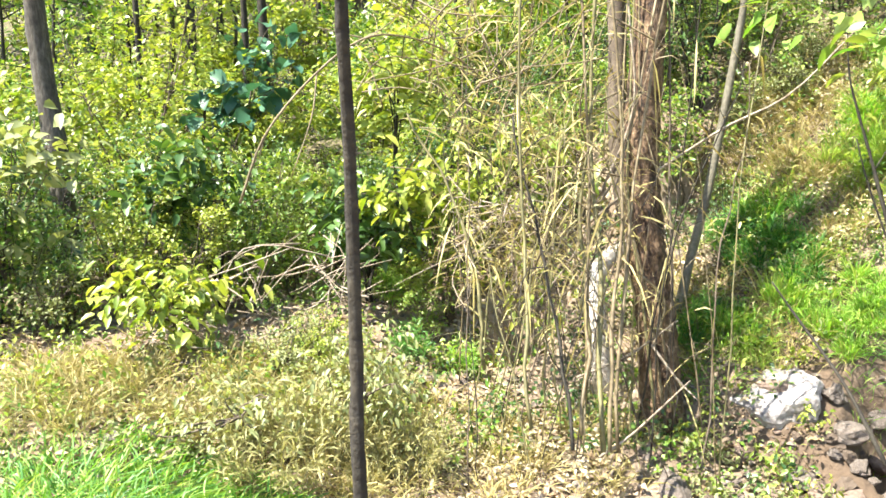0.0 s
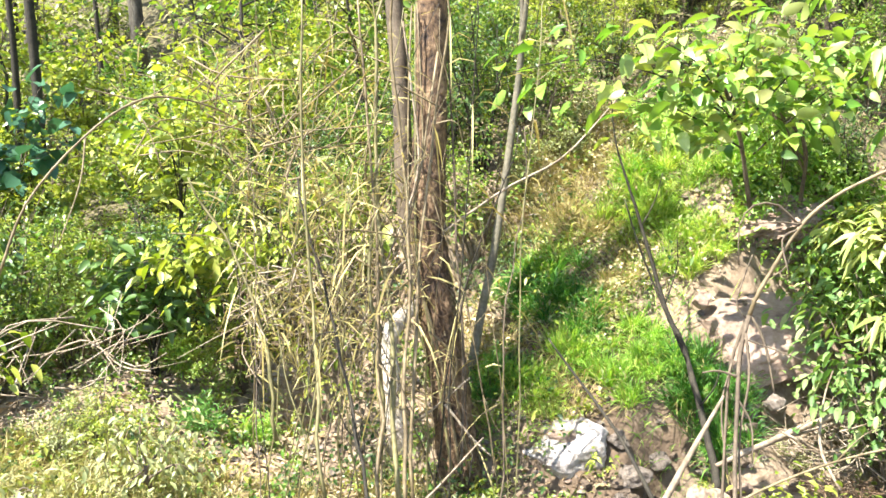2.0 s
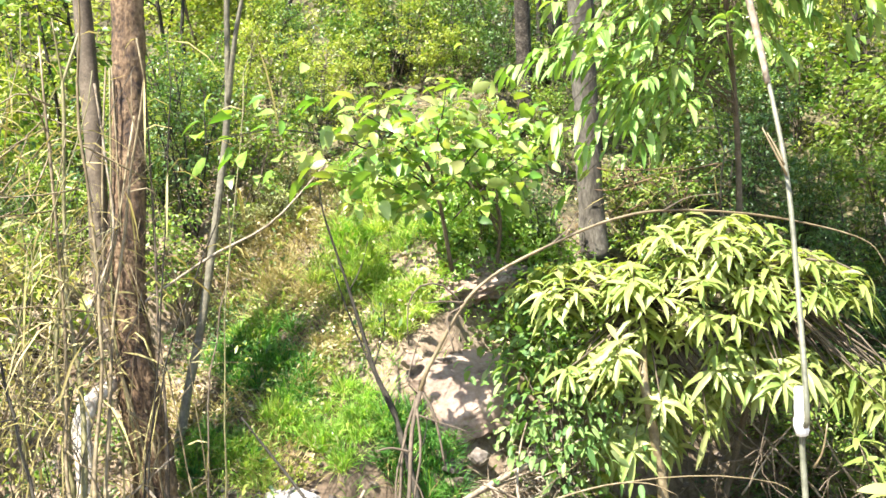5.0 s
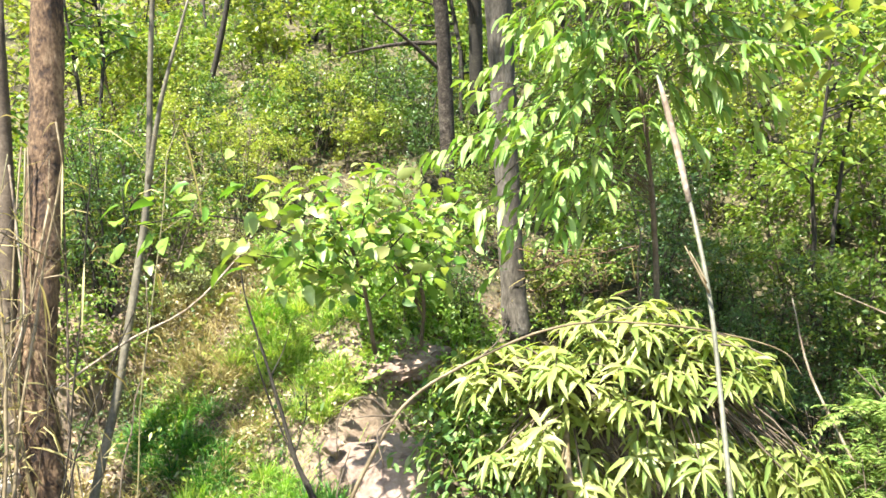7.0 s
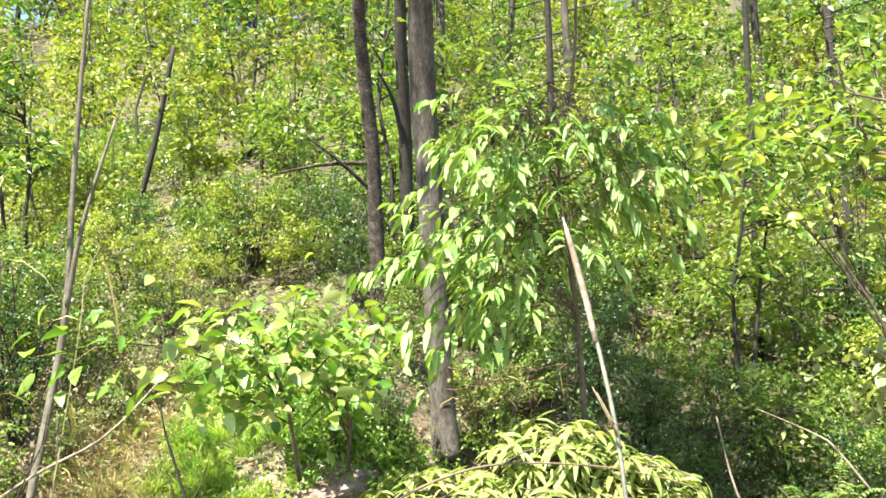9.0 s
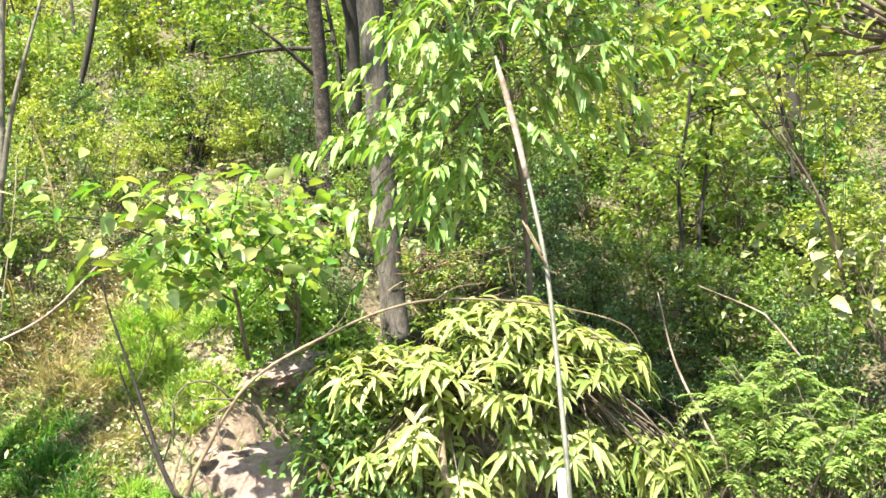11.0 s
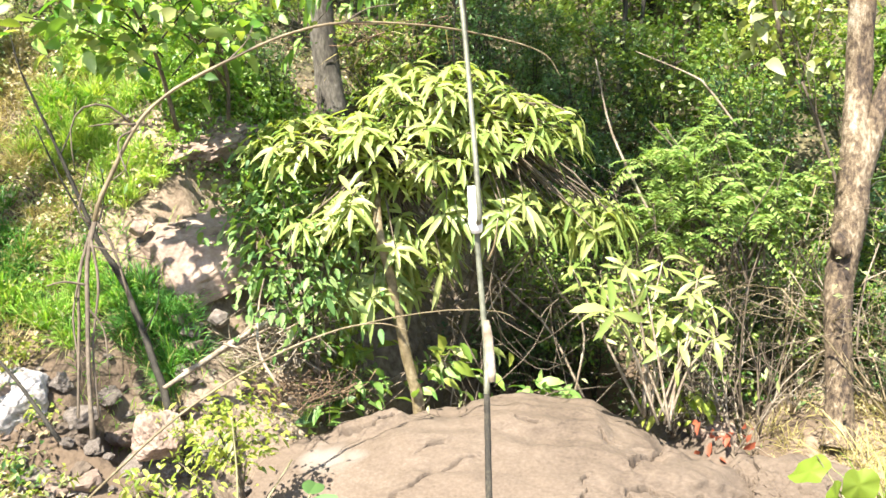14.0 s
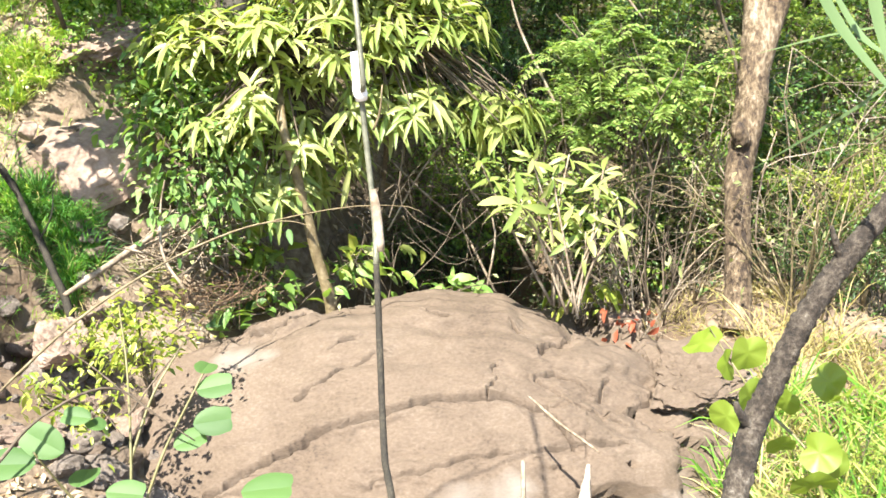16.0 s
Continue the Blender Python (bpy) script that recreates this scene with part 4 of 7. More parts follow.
# ---- leaf by leaf plants ----
def set_leaves(ob, rows, meshes, limit, rest_material, rest):
    """The first rows become leaves of their own; the others are joined. rest: length, width, droop of the joined ones."""
    for k, (at, way, nrm, size, roll) in enumerate(rows[:limit]):
        leaf = new("leaf", meshes[k % len(meshes)])
        leaf.parent = ob
        leaf.matrix_basis = leaf_turn(at, way, nrm, size, roll)
    if len(rows) > limit:
        g = Geo()
        r = rows[limit:]
        leaves(g, [x[0] for x in r], [x[1] for x in r], [x[2] for x in r], np.array([x[3] for x in r]) * rest[0], np.array([x[3] for x in r]) * rest[1], rest[2], 0.2, 4)
        part("foliage", g, rest_material, ob, kind="stuff")


def whorl(rng, at, axis, n, flare=1.0, up=0.35):
    """Leaves that radiate from a shoot's tip."""
    axis = unit(np.array(axis))
    a0 = rng.uniform(0, 6.28)
    x = unit(np.cross(axis, (0.3, 0.7, 0.64)))
    y = np.cross(axis, x)
    out = []
    for k in range(n):
        a = a0 + k * 6.283 / n + rng.normal(0, 0.2)
        way = unit(axis * rng.uniform(up - 0.3, up + 0.4) + (x * math.cos(a) + y * math.sin(a)) * flare)
        out.append((np.array(at) + axis * rng.uniform(-0.04, 0.02), way, unit(axis + rng.normal(0, 0.2, 3)), rng.uniform(0.65, 1.15), rng.normal(0, 0.25)))
    return out


def long_leaf_bush():
    rng = np.random.default_rng(101)
    ob = thing("bush", "bushy young tree with long drooping glossy yellow-green leaves", "bush")
    foot, knee, top = np.array((3.084, 3.095, -0.149)), np.array((3.050, 3.127, 0.269)), np.array((2.979, 3.223, 0.980))
    g = Geo()
    tube(g, spline([foot, np.array((3.069, 3.084, 0.068)), knee, np.array((3.011, 3.170, 0.645)), top, np.array((3.212, 3.470, 1.247))], 18), np.linspace(0.034, 0.02, 18), 8, 0.07, rng)
    part("trunk", g, CANE, ob, "pale smooth trunk")
    second = [np.array((3.402, 3.315, -0.286)), np.array((3.607, 3.279, 0.318)), np.array((3.640, 3.162, 0.954)), np.array((3.573, 3.163, 1.434))]
    g = Geo()
    tube(g, spline(second, 14), np.linspace(0.022, 0.012, 14), 6)
    part("stem", g, TWIG, ob)
    rows, hubs = [], [(np.array((3.212, 3.470, 1.247)), 1), (np.array((3.573, 3.163, 1.434)), 1)]
    lobes = [((3.399, 3.269, 1.572), (0.36, 0.36, 0.16), 48), ((2.939, 3.682, 1.291), (0.38, 0.36, 0.20), 50), ((3.252, 3.247, 1.312), (0.42, 0.40, 0.22), 64), ((3.652, 2.925, 1.349), (0.36, 0.34, 0.22), 50), ((3.840, 2.612, 0.923), (0.28, 0.22, 0.12), 28), ((2.978, 3.475, 0.954), (0.36, 0.3, 0.18), 36), ((3.538, 2.983, 0.984), (0.42, 0.3, 0.16), 44), ((3.056, 3.323, 0.611), (0.26, 0.2, 0.14), 20), ((3.259, 3.198, 0.768), (0.3, 0.2, 0.14), 22), ((2.80, 3.25, 0.92), (0.30, 0.26, 0.26), 8)]
    twigs = Geo()
    for c, size, n in lobes:
        c = np.array(c)
        hub = min((h[0] for h in hubs), key=lambda h: np.linalg.norm(h - c))
        for _ in range(n):
            d = unit(rng.normal(0, 1, 3) + [0, 0, 0.35])
            e = c + d * np.array(size) * rng.uniform(0.5, 1.0)
            m = hub + (e - hub) * 0.6 + [0, 0, 0.03] + rng.normal(0, 0.03, 3)
            tube(twigs, spline([hub, m, e], 6), np.linspace(0.008, 0.003, 6), 4)
            axis = unit((e - m) * 2 + [0, 0, 0.5] * 1)
            rows += whorl(rng, e, unit(axis + [0, 0, 0.6]), rng.integers(8, 12), 1.0, 0.1)
    part("branchwork", twigs, TWIG, ob, kind="stuff")
    rng.shuffle(rows)
    meshes = [leaf_mesh("leaf", LEAF_LONG, 0.15, w, d, 0.18, 6, 0.5) for w, d in ((0.029, 0.3), (0.032, 0.5), (0.027, 0.8), (0.030, 0.15))]
    set_leaves(ob, rows, meshes, 420, LEAF_LONG, (0.145, 0.030, 0.5))


def hanging_leaf_tree():
    """The young tree uphill with long hanging leaves in rows along its twigs."""
    rng = np.random.default_rng(102)
    ob = thing("sapling", "young tree with rows of long hanging bright green leaves", "sapling")
    g = Geo()
    line = [np.array((3.876, 3.477, 1.489)), np.array((3.811, 3.437, 2.050)), np.array((3.679, 3.376, 2.602)), np.array((3.580, 3.345, 3.118)), np.array((3.632, 3.253, 3.578)), np.array((3.55, 3.12, 4.4))]
    tube(g, spline(line, 14), np.linspace(0.02, 0.009, 14), 6)
    part("trunk", g, TWIG, ob)
    rows, tw = [], Geo()
    for x, y, d, n in ((870, 240, 4.7, 9), (960, 210, 4.7, 11), (1060, 200, 4.7, 11), (1150, 240, 4.8, 10), (850, 330, 4.7, 9), (950, 330, 4.6, 12), (1060, 320, 4.65, 12), (1150, 330, 4.8, 9), (800, 430, 4.7, 8), (880, 450, 4.6, 11), (980, 440, 4.7, 9), (860, 560, 4.65, 8), (780, 470, 4.75, 6), (1200, 290, 4.9, 7)):
        e = HANG[(x, y)]
        for _ in range(11):
            s = np.array(line[2 if y > 350 else 3]) + (np.array(line[3]) - np.array(line[2])) * rng.uniform(-0.8, 0.8)
            e2 = np.array(e) + rng.normal(0, 0.19, 3)
            q = spline([s, (s + e2) / 2 + [0, 0, 0.08], e2, e2 + (e2 - s) * 0.12 - [0, 0, 0.02]], 9)
            tube(tw, q, np.linspace(0.0035, 0.0015, 9), 3)
            along = unit(q[-1] - q[0])
            sd = unit(np.cross(along, (0, 0, 1)))
            for k in range(n):
                u = 4.0 + 4.0 * k / n
                i = min(int(u), 7)
                at = q[i] + (q[i + 1] - q[i]) * (u - i)
                way = unit(along * 0.5 + sd * (1 if k % 2 else -1) * rng.uniform(0.4, 1.0) + [0, 0, rng.uniform(-0.5, 0.3)])
                rows.append((at, way, unit(np.array([0, 0, 1.0]) + rng.normal(0, 0.3, 3)), rng.uniform(0.7, 1.15), rng.normal(0, 0.3)))
    part("branchwork", tw, TWIG, ob, kind="stuff")
    # extra crown added above the view to cast shade into the ravine
    unseen_crown(ob, (3.35, 2.95, 4.75), (1.0, 0.8, 0.35), 46, LEAF_MID, 0.11, 0.05, 46, start=(3.55, 3.12, 4.38))
    rng.shuffle(rows)
    meshes = [leaf_mesh("leaf", m, 0.11, w, d, 0.2, 4, 0.5) for m, w, d in ((LEAF_SOFT, 0.034, 0.5), (LEAF_LONG, 0.036, 0.7), (LEAF_SOFT, 0.034, 0.3))]
    set_leaves(ob, rows, meshes, 300, LEAF_SOFT, (0.11, 0.035, 0.6))


def broad_leaf_sapling():
    """The sapling on the slope that holds its broad leaves out on level sprays."""
    rng = np.random.default_rng(103)
    ob = thing("sapling", "sapling with broad pale-backed green leaves on level sprays", "sapling")
    foot = np.array((2.436, 4.104, 1.408))
    g = Geo()
    tip = np.array((1.966, 3.781, 2.224))
    tube(g, spline([foot, (foot + tip) / 2 + [0.05, 0, 0.05], tip], 12), np.linspace(0.012, 0.007, 12), 6)
    part("trunk", g, TWIG, ob)
    rows, tw = [], Geo()
    for pts in SPRAYS:
        p = [np.array(q) for q in pts]
        q = spline(p, 12)
        tube(tw, q, np.linspace(0.005, 0.002, 12), 5)
        along = unit(q[-1] - q[0])
        sd = unit(np.cross(along, (0, 0, 1)))
        for k in range(52):
            u = 2.0 + 9.0 * k / 52
            i = min(int(u), 10)
            at = q[i] + (q[i + 1] - q[i]) * (u - i) + rng.normal(0, 0.1, 3) * [1, 1, 0.9]
            way = unit(along * 0.5 + sd * (1 if k % 2 else -1) * rng.uniform(0.3, 1.0) + [0, 0, rng.uniform(-0.7, 0.3)])
            rows.append((at, way, unit(np.array([0, 0, 1.0]) + rng.normal(0, 0.4, 3)), rng.uniform(0.6, 1.15), rng.normal(0, 0.4)))
    part("branchwork", tw, TWIG_DARK, ob, kind="stuff")
    rng.shuffle(rows)
    meshes = [leaf_mesh("leaf", m, 0.105, 0.055, d, 0.15, 4, 0.45) for m, d in ((LEAF_MID2, 0.3), (LEAF_MID2, 0.6), (LEAF_LONG, 0.45), (LEAF_MID, 0.35))]
    set_leaves(ob, rows, meshes, 300, LEAF_MID2, (0.1, 0.05, 0.4))


def rosette_shrub():
    rng = np.random.default_rng(104)
    ob = thing("shrub", "small shrub with big star-shaped whorls of pale yellow-green leaves", "shrub")
    foot = np.array((3.804, 2.183, -0.018))
    rows = []
    for k, tip in enumerate(ROSETTES):
        tip = np.array(tip)
        g = Geo()
        f = foot + rng.normal(0, 0.06, 3) * [1, 1, 0]
        tube(g, spline([f, f + (tip - f) * 0.5 + [0, 0, 0.06] + rng.normal(0, 0.02, 3), tip], 9), np.linspace(0.008, 0.004, 9), 5)
        part("stem", g, DEADWOOD, ob)
        big = 1.25 if k == 0 else rng.uniform(0.7, 1.1)
        axis = unit(np.array((-0.4, -0.45, 0.75)) + rng.normal(0, 0.25, 3))
        rows += [(a, w, n, s * big, r) for a, w, n, s, r in whorl(rng, tip, axis, 7, 1.0, 0.2)]
        for u in (0.7, 0.84):
            rows += [(a, w, n, s * 0.55, r) for a, w, n, s, r in whorl(rng, f + (tip - f) * u + [0, 0, 0.03], axis, 4, 1.0, 0.1)]
    meshes = [leaf_mesh("leaf", LEAF_LONG, 0.16, w, d, 0.15, 6, 0.62) for w, d in ((0.036, 0.25), (0.04, 0.5), (0.034, 0.8))]
    set_leaves(ob, rows, meshes, 400, LEAF_LONG, (0.2, 0.04, 0.4))


def frond_shrub(at, seed, n, size, label, leaf, length=0.22):
    """A loose shrub of feathered leaves: slender stems, each leaf a stalk with many small paired leaflets."""
    rng = np.random.default_rng(seed)
    ob = thing("shrub", label, "shrub")
    at, size = np.array(at), np.array(size)
    tops = []
    for k in range(7):
        e = at + rng.uniform(-0.8, 0.8, 3) * size + [0, 0, 0.5 * size[2]]
        f = np.array([at[0] + rng.normal(0, 0.08), at[1] + rng.normal(0, 0.08), at[2] - size[2] * 1.6])
        q = spline([f, (f + e) / 2 + rng.normal(0, 0.05, 3), e], 12)
        g = Geo()
        tube(g, q, np.linspace(0.009, 0.003, 12), 4)
        part("stem", g, TWIG, ob)
        tops += list(q[5:])
    tops = np.array(tops)
    for _ in range(n):
        s = at + unit(rng.normal(0, 1, 3)) * size * rng.uniform(0.2, 1.0)
        near = tops[np.argmin(np.linalg.norm(tops - s, axis=1))]
        out = unit(unit(s - near) * [1, 1, 0.4] + rng.normal(0, 0.35, 3) + [-0.15, -0.2, 0.1])
        L = length * rng.uniform(0.6, 1.2)
        g = Geo()
        tube(g, spline([near, (near + s) / 2 + [0, 0, 0.02], s], 4), (0.0025, 0.002, 0.002, 0.0015), 3)
        q = spline([s, s + out * L * 0.5 + [0, 0, L * 0.12], s + out * L - [0, 0, L * rng.uniform(0.0, 0.35)]], 13)
        tube(g, q, np.linspace(0.0018, 0.001, 13), 3)
        sd = unit(np.cross(out, (0, 0, 1)))
        base, way, ln = [], [], []
        for k in range(1, 13):
            for sg in (-1, 1):
                base.append(q[k])
                way.append(sd * sg + out * 0.35 + [0, 0, rng.uniform(-0.3, 0.1)])
                ln.append(0.17 * length * (0.75 + 0.6 * math.sin(math.pi * k / 13)))
        leaves(g, base, way, np.tile([0, 0, 1.0], (len(base), 1)) + rng.normal(0, 0.2, (len(base), 3)), np.array(ln), np.array(ln) * 0.42, 0.2, 0.1)
        part("frond", g, leaf, ob)
    return ob


LEAF_FERN = leaf_material("leaf_fern_green", [(0.0, (0.06, 0.135, 0.024)), (0.5, (0.15, 0.25, 0.05)), (1.0, (0.29, 0.36, 0.11))], 0.4, 0.5)
LEAF_SOFT = leaf_material("leaf_soft_green", [(0.0, (0.07, 0.17, 0.035)), (0.5, (0.15, 0.28, 0.055)), (1.0, (0.28, 0.39, 0.12))], 0.4, 0.52)
REED = leaf_material("reed_grey_green", [(0.0, (0.05, 0.10, 0.035)), (1.0, (0.12, 0.18, 0.07))], 0.3, 0.5)
LEAF_MID2 = leaf_material("leaf_fresh_green", [(0.0, (0.055, 0.15, 0.022)), (0.5, (0.12, 0.25, 0.034)), (0.85, (0.235, 0.35, 0.065)), (1.0, (0.37, 0.46, 0.18))], 0.4, 0.35)
HANG = {
    (870, 240): (3.132, 3.478, 3.113), (960, 210): (3.318, 3.286, 3.191), (1060, 200): (3.521, 3.078, 3.206), (1150, 240): (3.786, 2.972, 3.103),
    (850, 330): (3.119, 3.561, 2.853), (950, 330): (3.277, 3.295, 2.829), (1060, 320): (3.535, 3.104, 2.856), (1150, 330): (3.822, 3.013, 2.843),
    (800, 430): (3.027, 3.691, 2.559), (880, 450): (3.153, 3.471, 2.486), (980, 440): (3.437, 3.346, 2.522), (860, 560): (3.151, 3.567, 2.168),
    (780, 470): (3.015, 3.777, 2.445), (1200, 290): (3.976, 2.946, 2.971),
}
SPRAYS = [
    [(2.160, 3.819, 1.854), (1.708, 3.584, 2.026), (1.328, 3.508, 2.085), (1.026, 3.493, 2.033)],
    [(2.160, 3.819, 1.882), (1.884, 3.611, 2.080), (1.706, 3.573, 2.172)],
    [(2.253, 3.882, 1.715), (1.881, 3.732, 1.881), (1.595, 3.634, 1.929)],
    [(2.206, 3.906, 1.939), (2.205, 3.781, 2.152), (2.222, 3.751, 2.337)],
    [(2.280, 3.869, 1.854), (2.448, 3.765, 2.074), (2.591, 3.782, 2.219)],
    [(2.279, 3.869, 1.770), (2.066, 3.753, 1.907), (1.928, 3.708, 1.958)],
    [(2.350, 3.942, 1.683), (2.450, 3.772, 1.852), (2.590, 3.680, 1.989)],
    [(2.255, 3.882, 1.827), (2.018, 3.773, 2.014), (1.880, 3.725, 2.061)],
]
ROSETTES = [(3.513, 2.228, 0.576), (3.595, 2.526, 0.720), (3.781, 2.239, 0.647), (3.881, 2.060, 0.603), (3.926, 2.242, 0.730), (3.963, 1.991, 0.544), (3.799, 2.280, 0.414), (3.738, 2.467, 0.618), (3.887, 2.119, 0.371), (3.66, 2.40, 0.50), (3.84, 2.16, 0.50), (3.99, 2.09, 0.66), (3.70, 2.30, 0.74), (3.92, 1.96, 0.40)]
long_leaf_bush()
hanging_leaf_tree()
broad_leaf_sapling()
rosette_shrub()
frond_shrub((4.42, 2.44, 1.12), 111, 90, (0.30, 0.30, 0.24), "feathery fern-leaved shrub at the edge of the ravine", LEAF_FERN)
frond_shrub((4.55, 2.12, 0.98), 112, 80, (0.30, 0.26, 0.26), "feathery fern-leaved shrub at the edge of the ravine", LEAF_FERN)
frond_shrub((4.22, 2.44, 0.82), 113, 50, (0.22, 0.22, 0.16), "pale feathery shrub before the dark ravine", LEAF_FERN)


def spray_plant(name, label, category, foot, tips, per, meshes, wood, seed, hang=0.4, spread=0.09, limit=120, length=0.1, joined_leaf=None):
    """A plant whose leaves sit along slender shoots from one foot."""
    rng = np.random.default_rng(seed)
    ob = thing(name, label, category)
    foot, rows = np.array(foot), []
    hub = foot + (np.mean(np.array(tips), 0) - foot) * 0.6
    trunk = spline([foot, (foot + hub) / 2 + rng.normal(0, 0.04, 3), hub], 12)
    g = Geo()
    tube(g, trunk, np.linspace(0.012, 0.006, 12), 5)
    part("trunk", g, wood, ob)
    for tip in tips:
        tip = np.array(tip)
        fork = trunk[rng.integers(3, 12)]
        mid = fork + (tip - fork) * 0.55 + [0, 0, 0.12 * np.linalg.norm(tip - fork)] + rng.normal(0, 0.05, 3)
        q = spline([fork, mid, tip], 12)
        g = Geo()
        tube(g, q, np.linspace(0.005, 0.0018, 12), 4)
        part("stem", g, wood, ob)
        along = unit(q[-1] - q[5])
        sd = unit(np.cross(along, (0, 0, 1)))
        for k in range(per):
            u = 5.0 + 6.0 * k / per
            i = min(int(u), 10)
            at = q[i] + (q[i + 1] - q[i]) * (u - i) + rng.normal(0, spread, 3) * [1, 1, 0.8]
            way = unit(along * 0.5 + sd * (1 if k % 2 else -1) * rng.uniform(0.3, 1.0) + [0, 0, rng.uniform(-hang * 2, 0.2)])
            rows.append((at, way, unit(np.array([0, 0, 1.0]) + rng.normal(0, 0.4, 3)), rng.uniform(0.6, 1.2), rng.normal(0, 0.4)))
    rng.shuffle(rows)
    set_leaves(ob, rows, meshes, limit, meshes[0].materials[0], (length, length * 0.45, 0.4))
    return ob


LEAF_OLIVE = leaf_material("leaf_olive_dry", [(0.0, (0.12, 0.125, 0.035)), (0.5, (0.24, 0.235, 0.075)), (1.0, (0.40, 0.37, 0.16))], 0.35, 0.55, (1.1, 1.05, 0.6))
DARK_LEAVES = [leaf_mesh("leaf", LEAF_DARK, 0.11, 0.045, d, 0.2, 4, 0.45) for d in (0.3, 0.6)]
PALE_LEAVES = [leaf_mesh("leaf", LEAF_PALE, 0.12, 0.06, d, 0.2, 4, 0.45) for d in (0.3, 0.6)]
BLUE_LEAVES = [leaf_mesh("leaf", LEAF_BLUE, 0.17, 0.12, d, 0.15, 4, 0.45) for d in (0.2, 0.5)]
SMALL_LIME = [leaf_mesh("leaf", LEAF_YELLOW, 0.042, 0.02, d, 0.15, 3, 0.5) for d in (0.2, 0.45)]
SMALL_PALE = [leaf_mesh("leaf", m, 0.034, 0.015, d, 0.15, 3, 0.5) for m, d in ((LEAF_PALE, 0.2), (LEAF_YELLOW, 0.45))]
DULL_LEAVES = [leaf_mesh("leaf", LEAF_DULL, 0.07, 0.024, d, 0.2, 4, 0.48) for d in (0.3, 0.6, 0.15)]
BROAD_LEAVES = [leaf_mesh("leaf", LEAF_SOFT, 0.115, 0.05, d, 0.15, 4, 0.5) for d in (0.35, 0.65, 0.2)]
LIME_LEAVES = [leaf_mesh("leaf", LEAF_YELLOW, 0.10, 0.055, d, 0.15, 4, 0.5) for d in (0.2, 0.45)]
FRESH_LEAVES = [leaf_mesh("leaf", m, 0.13, 0.055, d, 0.2, 4, 0.45) for m, d in ((LEAF_MID2, 0.5), (LEAF_LONG, 0.3), (LEAF_YELLOW, 0.6))]
spray_plant("shrub", "dull green small-leaved shrub drooping beside the long-leaved bush", "shrub", (2.682, 3.347, -0.007), [(2.425, 3.645, 0.904), (2.519, 3.678, 1.053), (2.435, 3.479, 0.734), (2.589, 3.414, 0.853), (2.570, 3.792, 1.234), (2.637, 3.555, 1.105), (2.692, 3.298, 0.686), (2.596, 3.315, 0.537), (2.474, 3.762, 1.051), (2.800, 3.337, 0.883), (2.696, 3.725, 1.311), (2.686, 3.800, 1.421), (2.807, 3.238, 0.562), (2.504, 3.354, 0.660)], 62, DULL_LEAVES, TWIG, 701, hang=0.55, length=0.066)
spray_plant("shrub", "green leafy shrub below the long-leaved bush", "shrub", (2.967, 3.462, -0.286), [(3.027, 3.574, 0.513), (2.830, 3.521, 0.325), (3.457, 3.135, 0.162), (3.479, 3.032, 0.150), (3.080, 3.474, 0.181), (2.991, 3.541, 0.343), (2.712, 3.562, 0.225), (2.834, 3.618, 0.425)], 18, FRESH_LEAVES, TWIG, 702)
spray_plant("shrub", "pale grey-green broad-leaved shrub at the forest edge", "shrub", (-2.504, 4.438, 0.713), [(-2.251, 4.461, 1.557), (-2.117, 4.517, 1.408), (-2.265, 4.320, 1.286), (-2.174, 4.610, 1.578), (-2.434, 4.361, 1.509), (-2.121, 4.740, 1.481), (-2.295, 4.382, 1.020)], 22, PALE_LEAVES, TWIG, 703)
spray_plant("shrub", "blue-green broad-leaved plant among the undergrowth", "shrub", (-1.778, 6.935, 0.985), [(-1.944, 6.725, 1.695), (-1.741, 6.780, 1.733), (-1.555, 6.813, 2.149), (-1.413, 6.948, 2.112), (-1.342, 6.971, 1.856), (-2.025, 6.700, 1.654), (-1.666, 6.797, 1.605), (-1.489, 6.925, 2.238)], 12, BLUE_LEAVES, TWIG, 704)
spray_plant("sapling", "sapling with large light yellow-green leaves hanging over the ravine", "sapling", (4.907, 2.177, 1.747), [(3.936, 2.762, 3.156), (4.075, 2.556, 3.177), (4.280, 2.397, 3.232), (4.376, 2.211, 3.262), (4.480, 2.105, 3.083), (4.382, 2.352, 2.945), (4.585, 2.233, 2.833), (4.199, 2.466, 3.353), (4.554, 2.345, 2.670), (4.133, 2.742, 2.954)], 22, FRESH_LEAVES, TWIG, 705, limit=150)
spray_plant("sapling", "sapling with pale leaves at the ravine edge", "sapling", (5.195, 1.958, 0.947), [(4.807, 2.475, 1.985), (4.861, 2.372, 2.042), (4.962, 2.176, 1.942), (5.002, 2.084, 1.670), (5.028, 2.024, 2.026)], 16, PALE_LEAVES, TWIG, 706)
spray_plant("sapling", "young tree with dense dark leaves beside the grey trunk", "sapling", (2.801, 4.241, 1.411), [(2.329, 4.269, 2.281), (2.487, 4.180, 2.338), (2.623, 4.115, 2.217), (2.705, 4.077, 2.066), (2.341, 4.165, 2.124), (2.500, 4.086, 2.004), (2.759, 4.051, 1.884), (2.988, 4.117, 2.260), (2.223, 4.332, 2.162), (3.071, 4.073, 2.103)], 26, BROAD_LEAVES[:1] + DARK_LEAVES[:1] + FRESH_LEAVES[:1], TWIG, 707, limit=200)

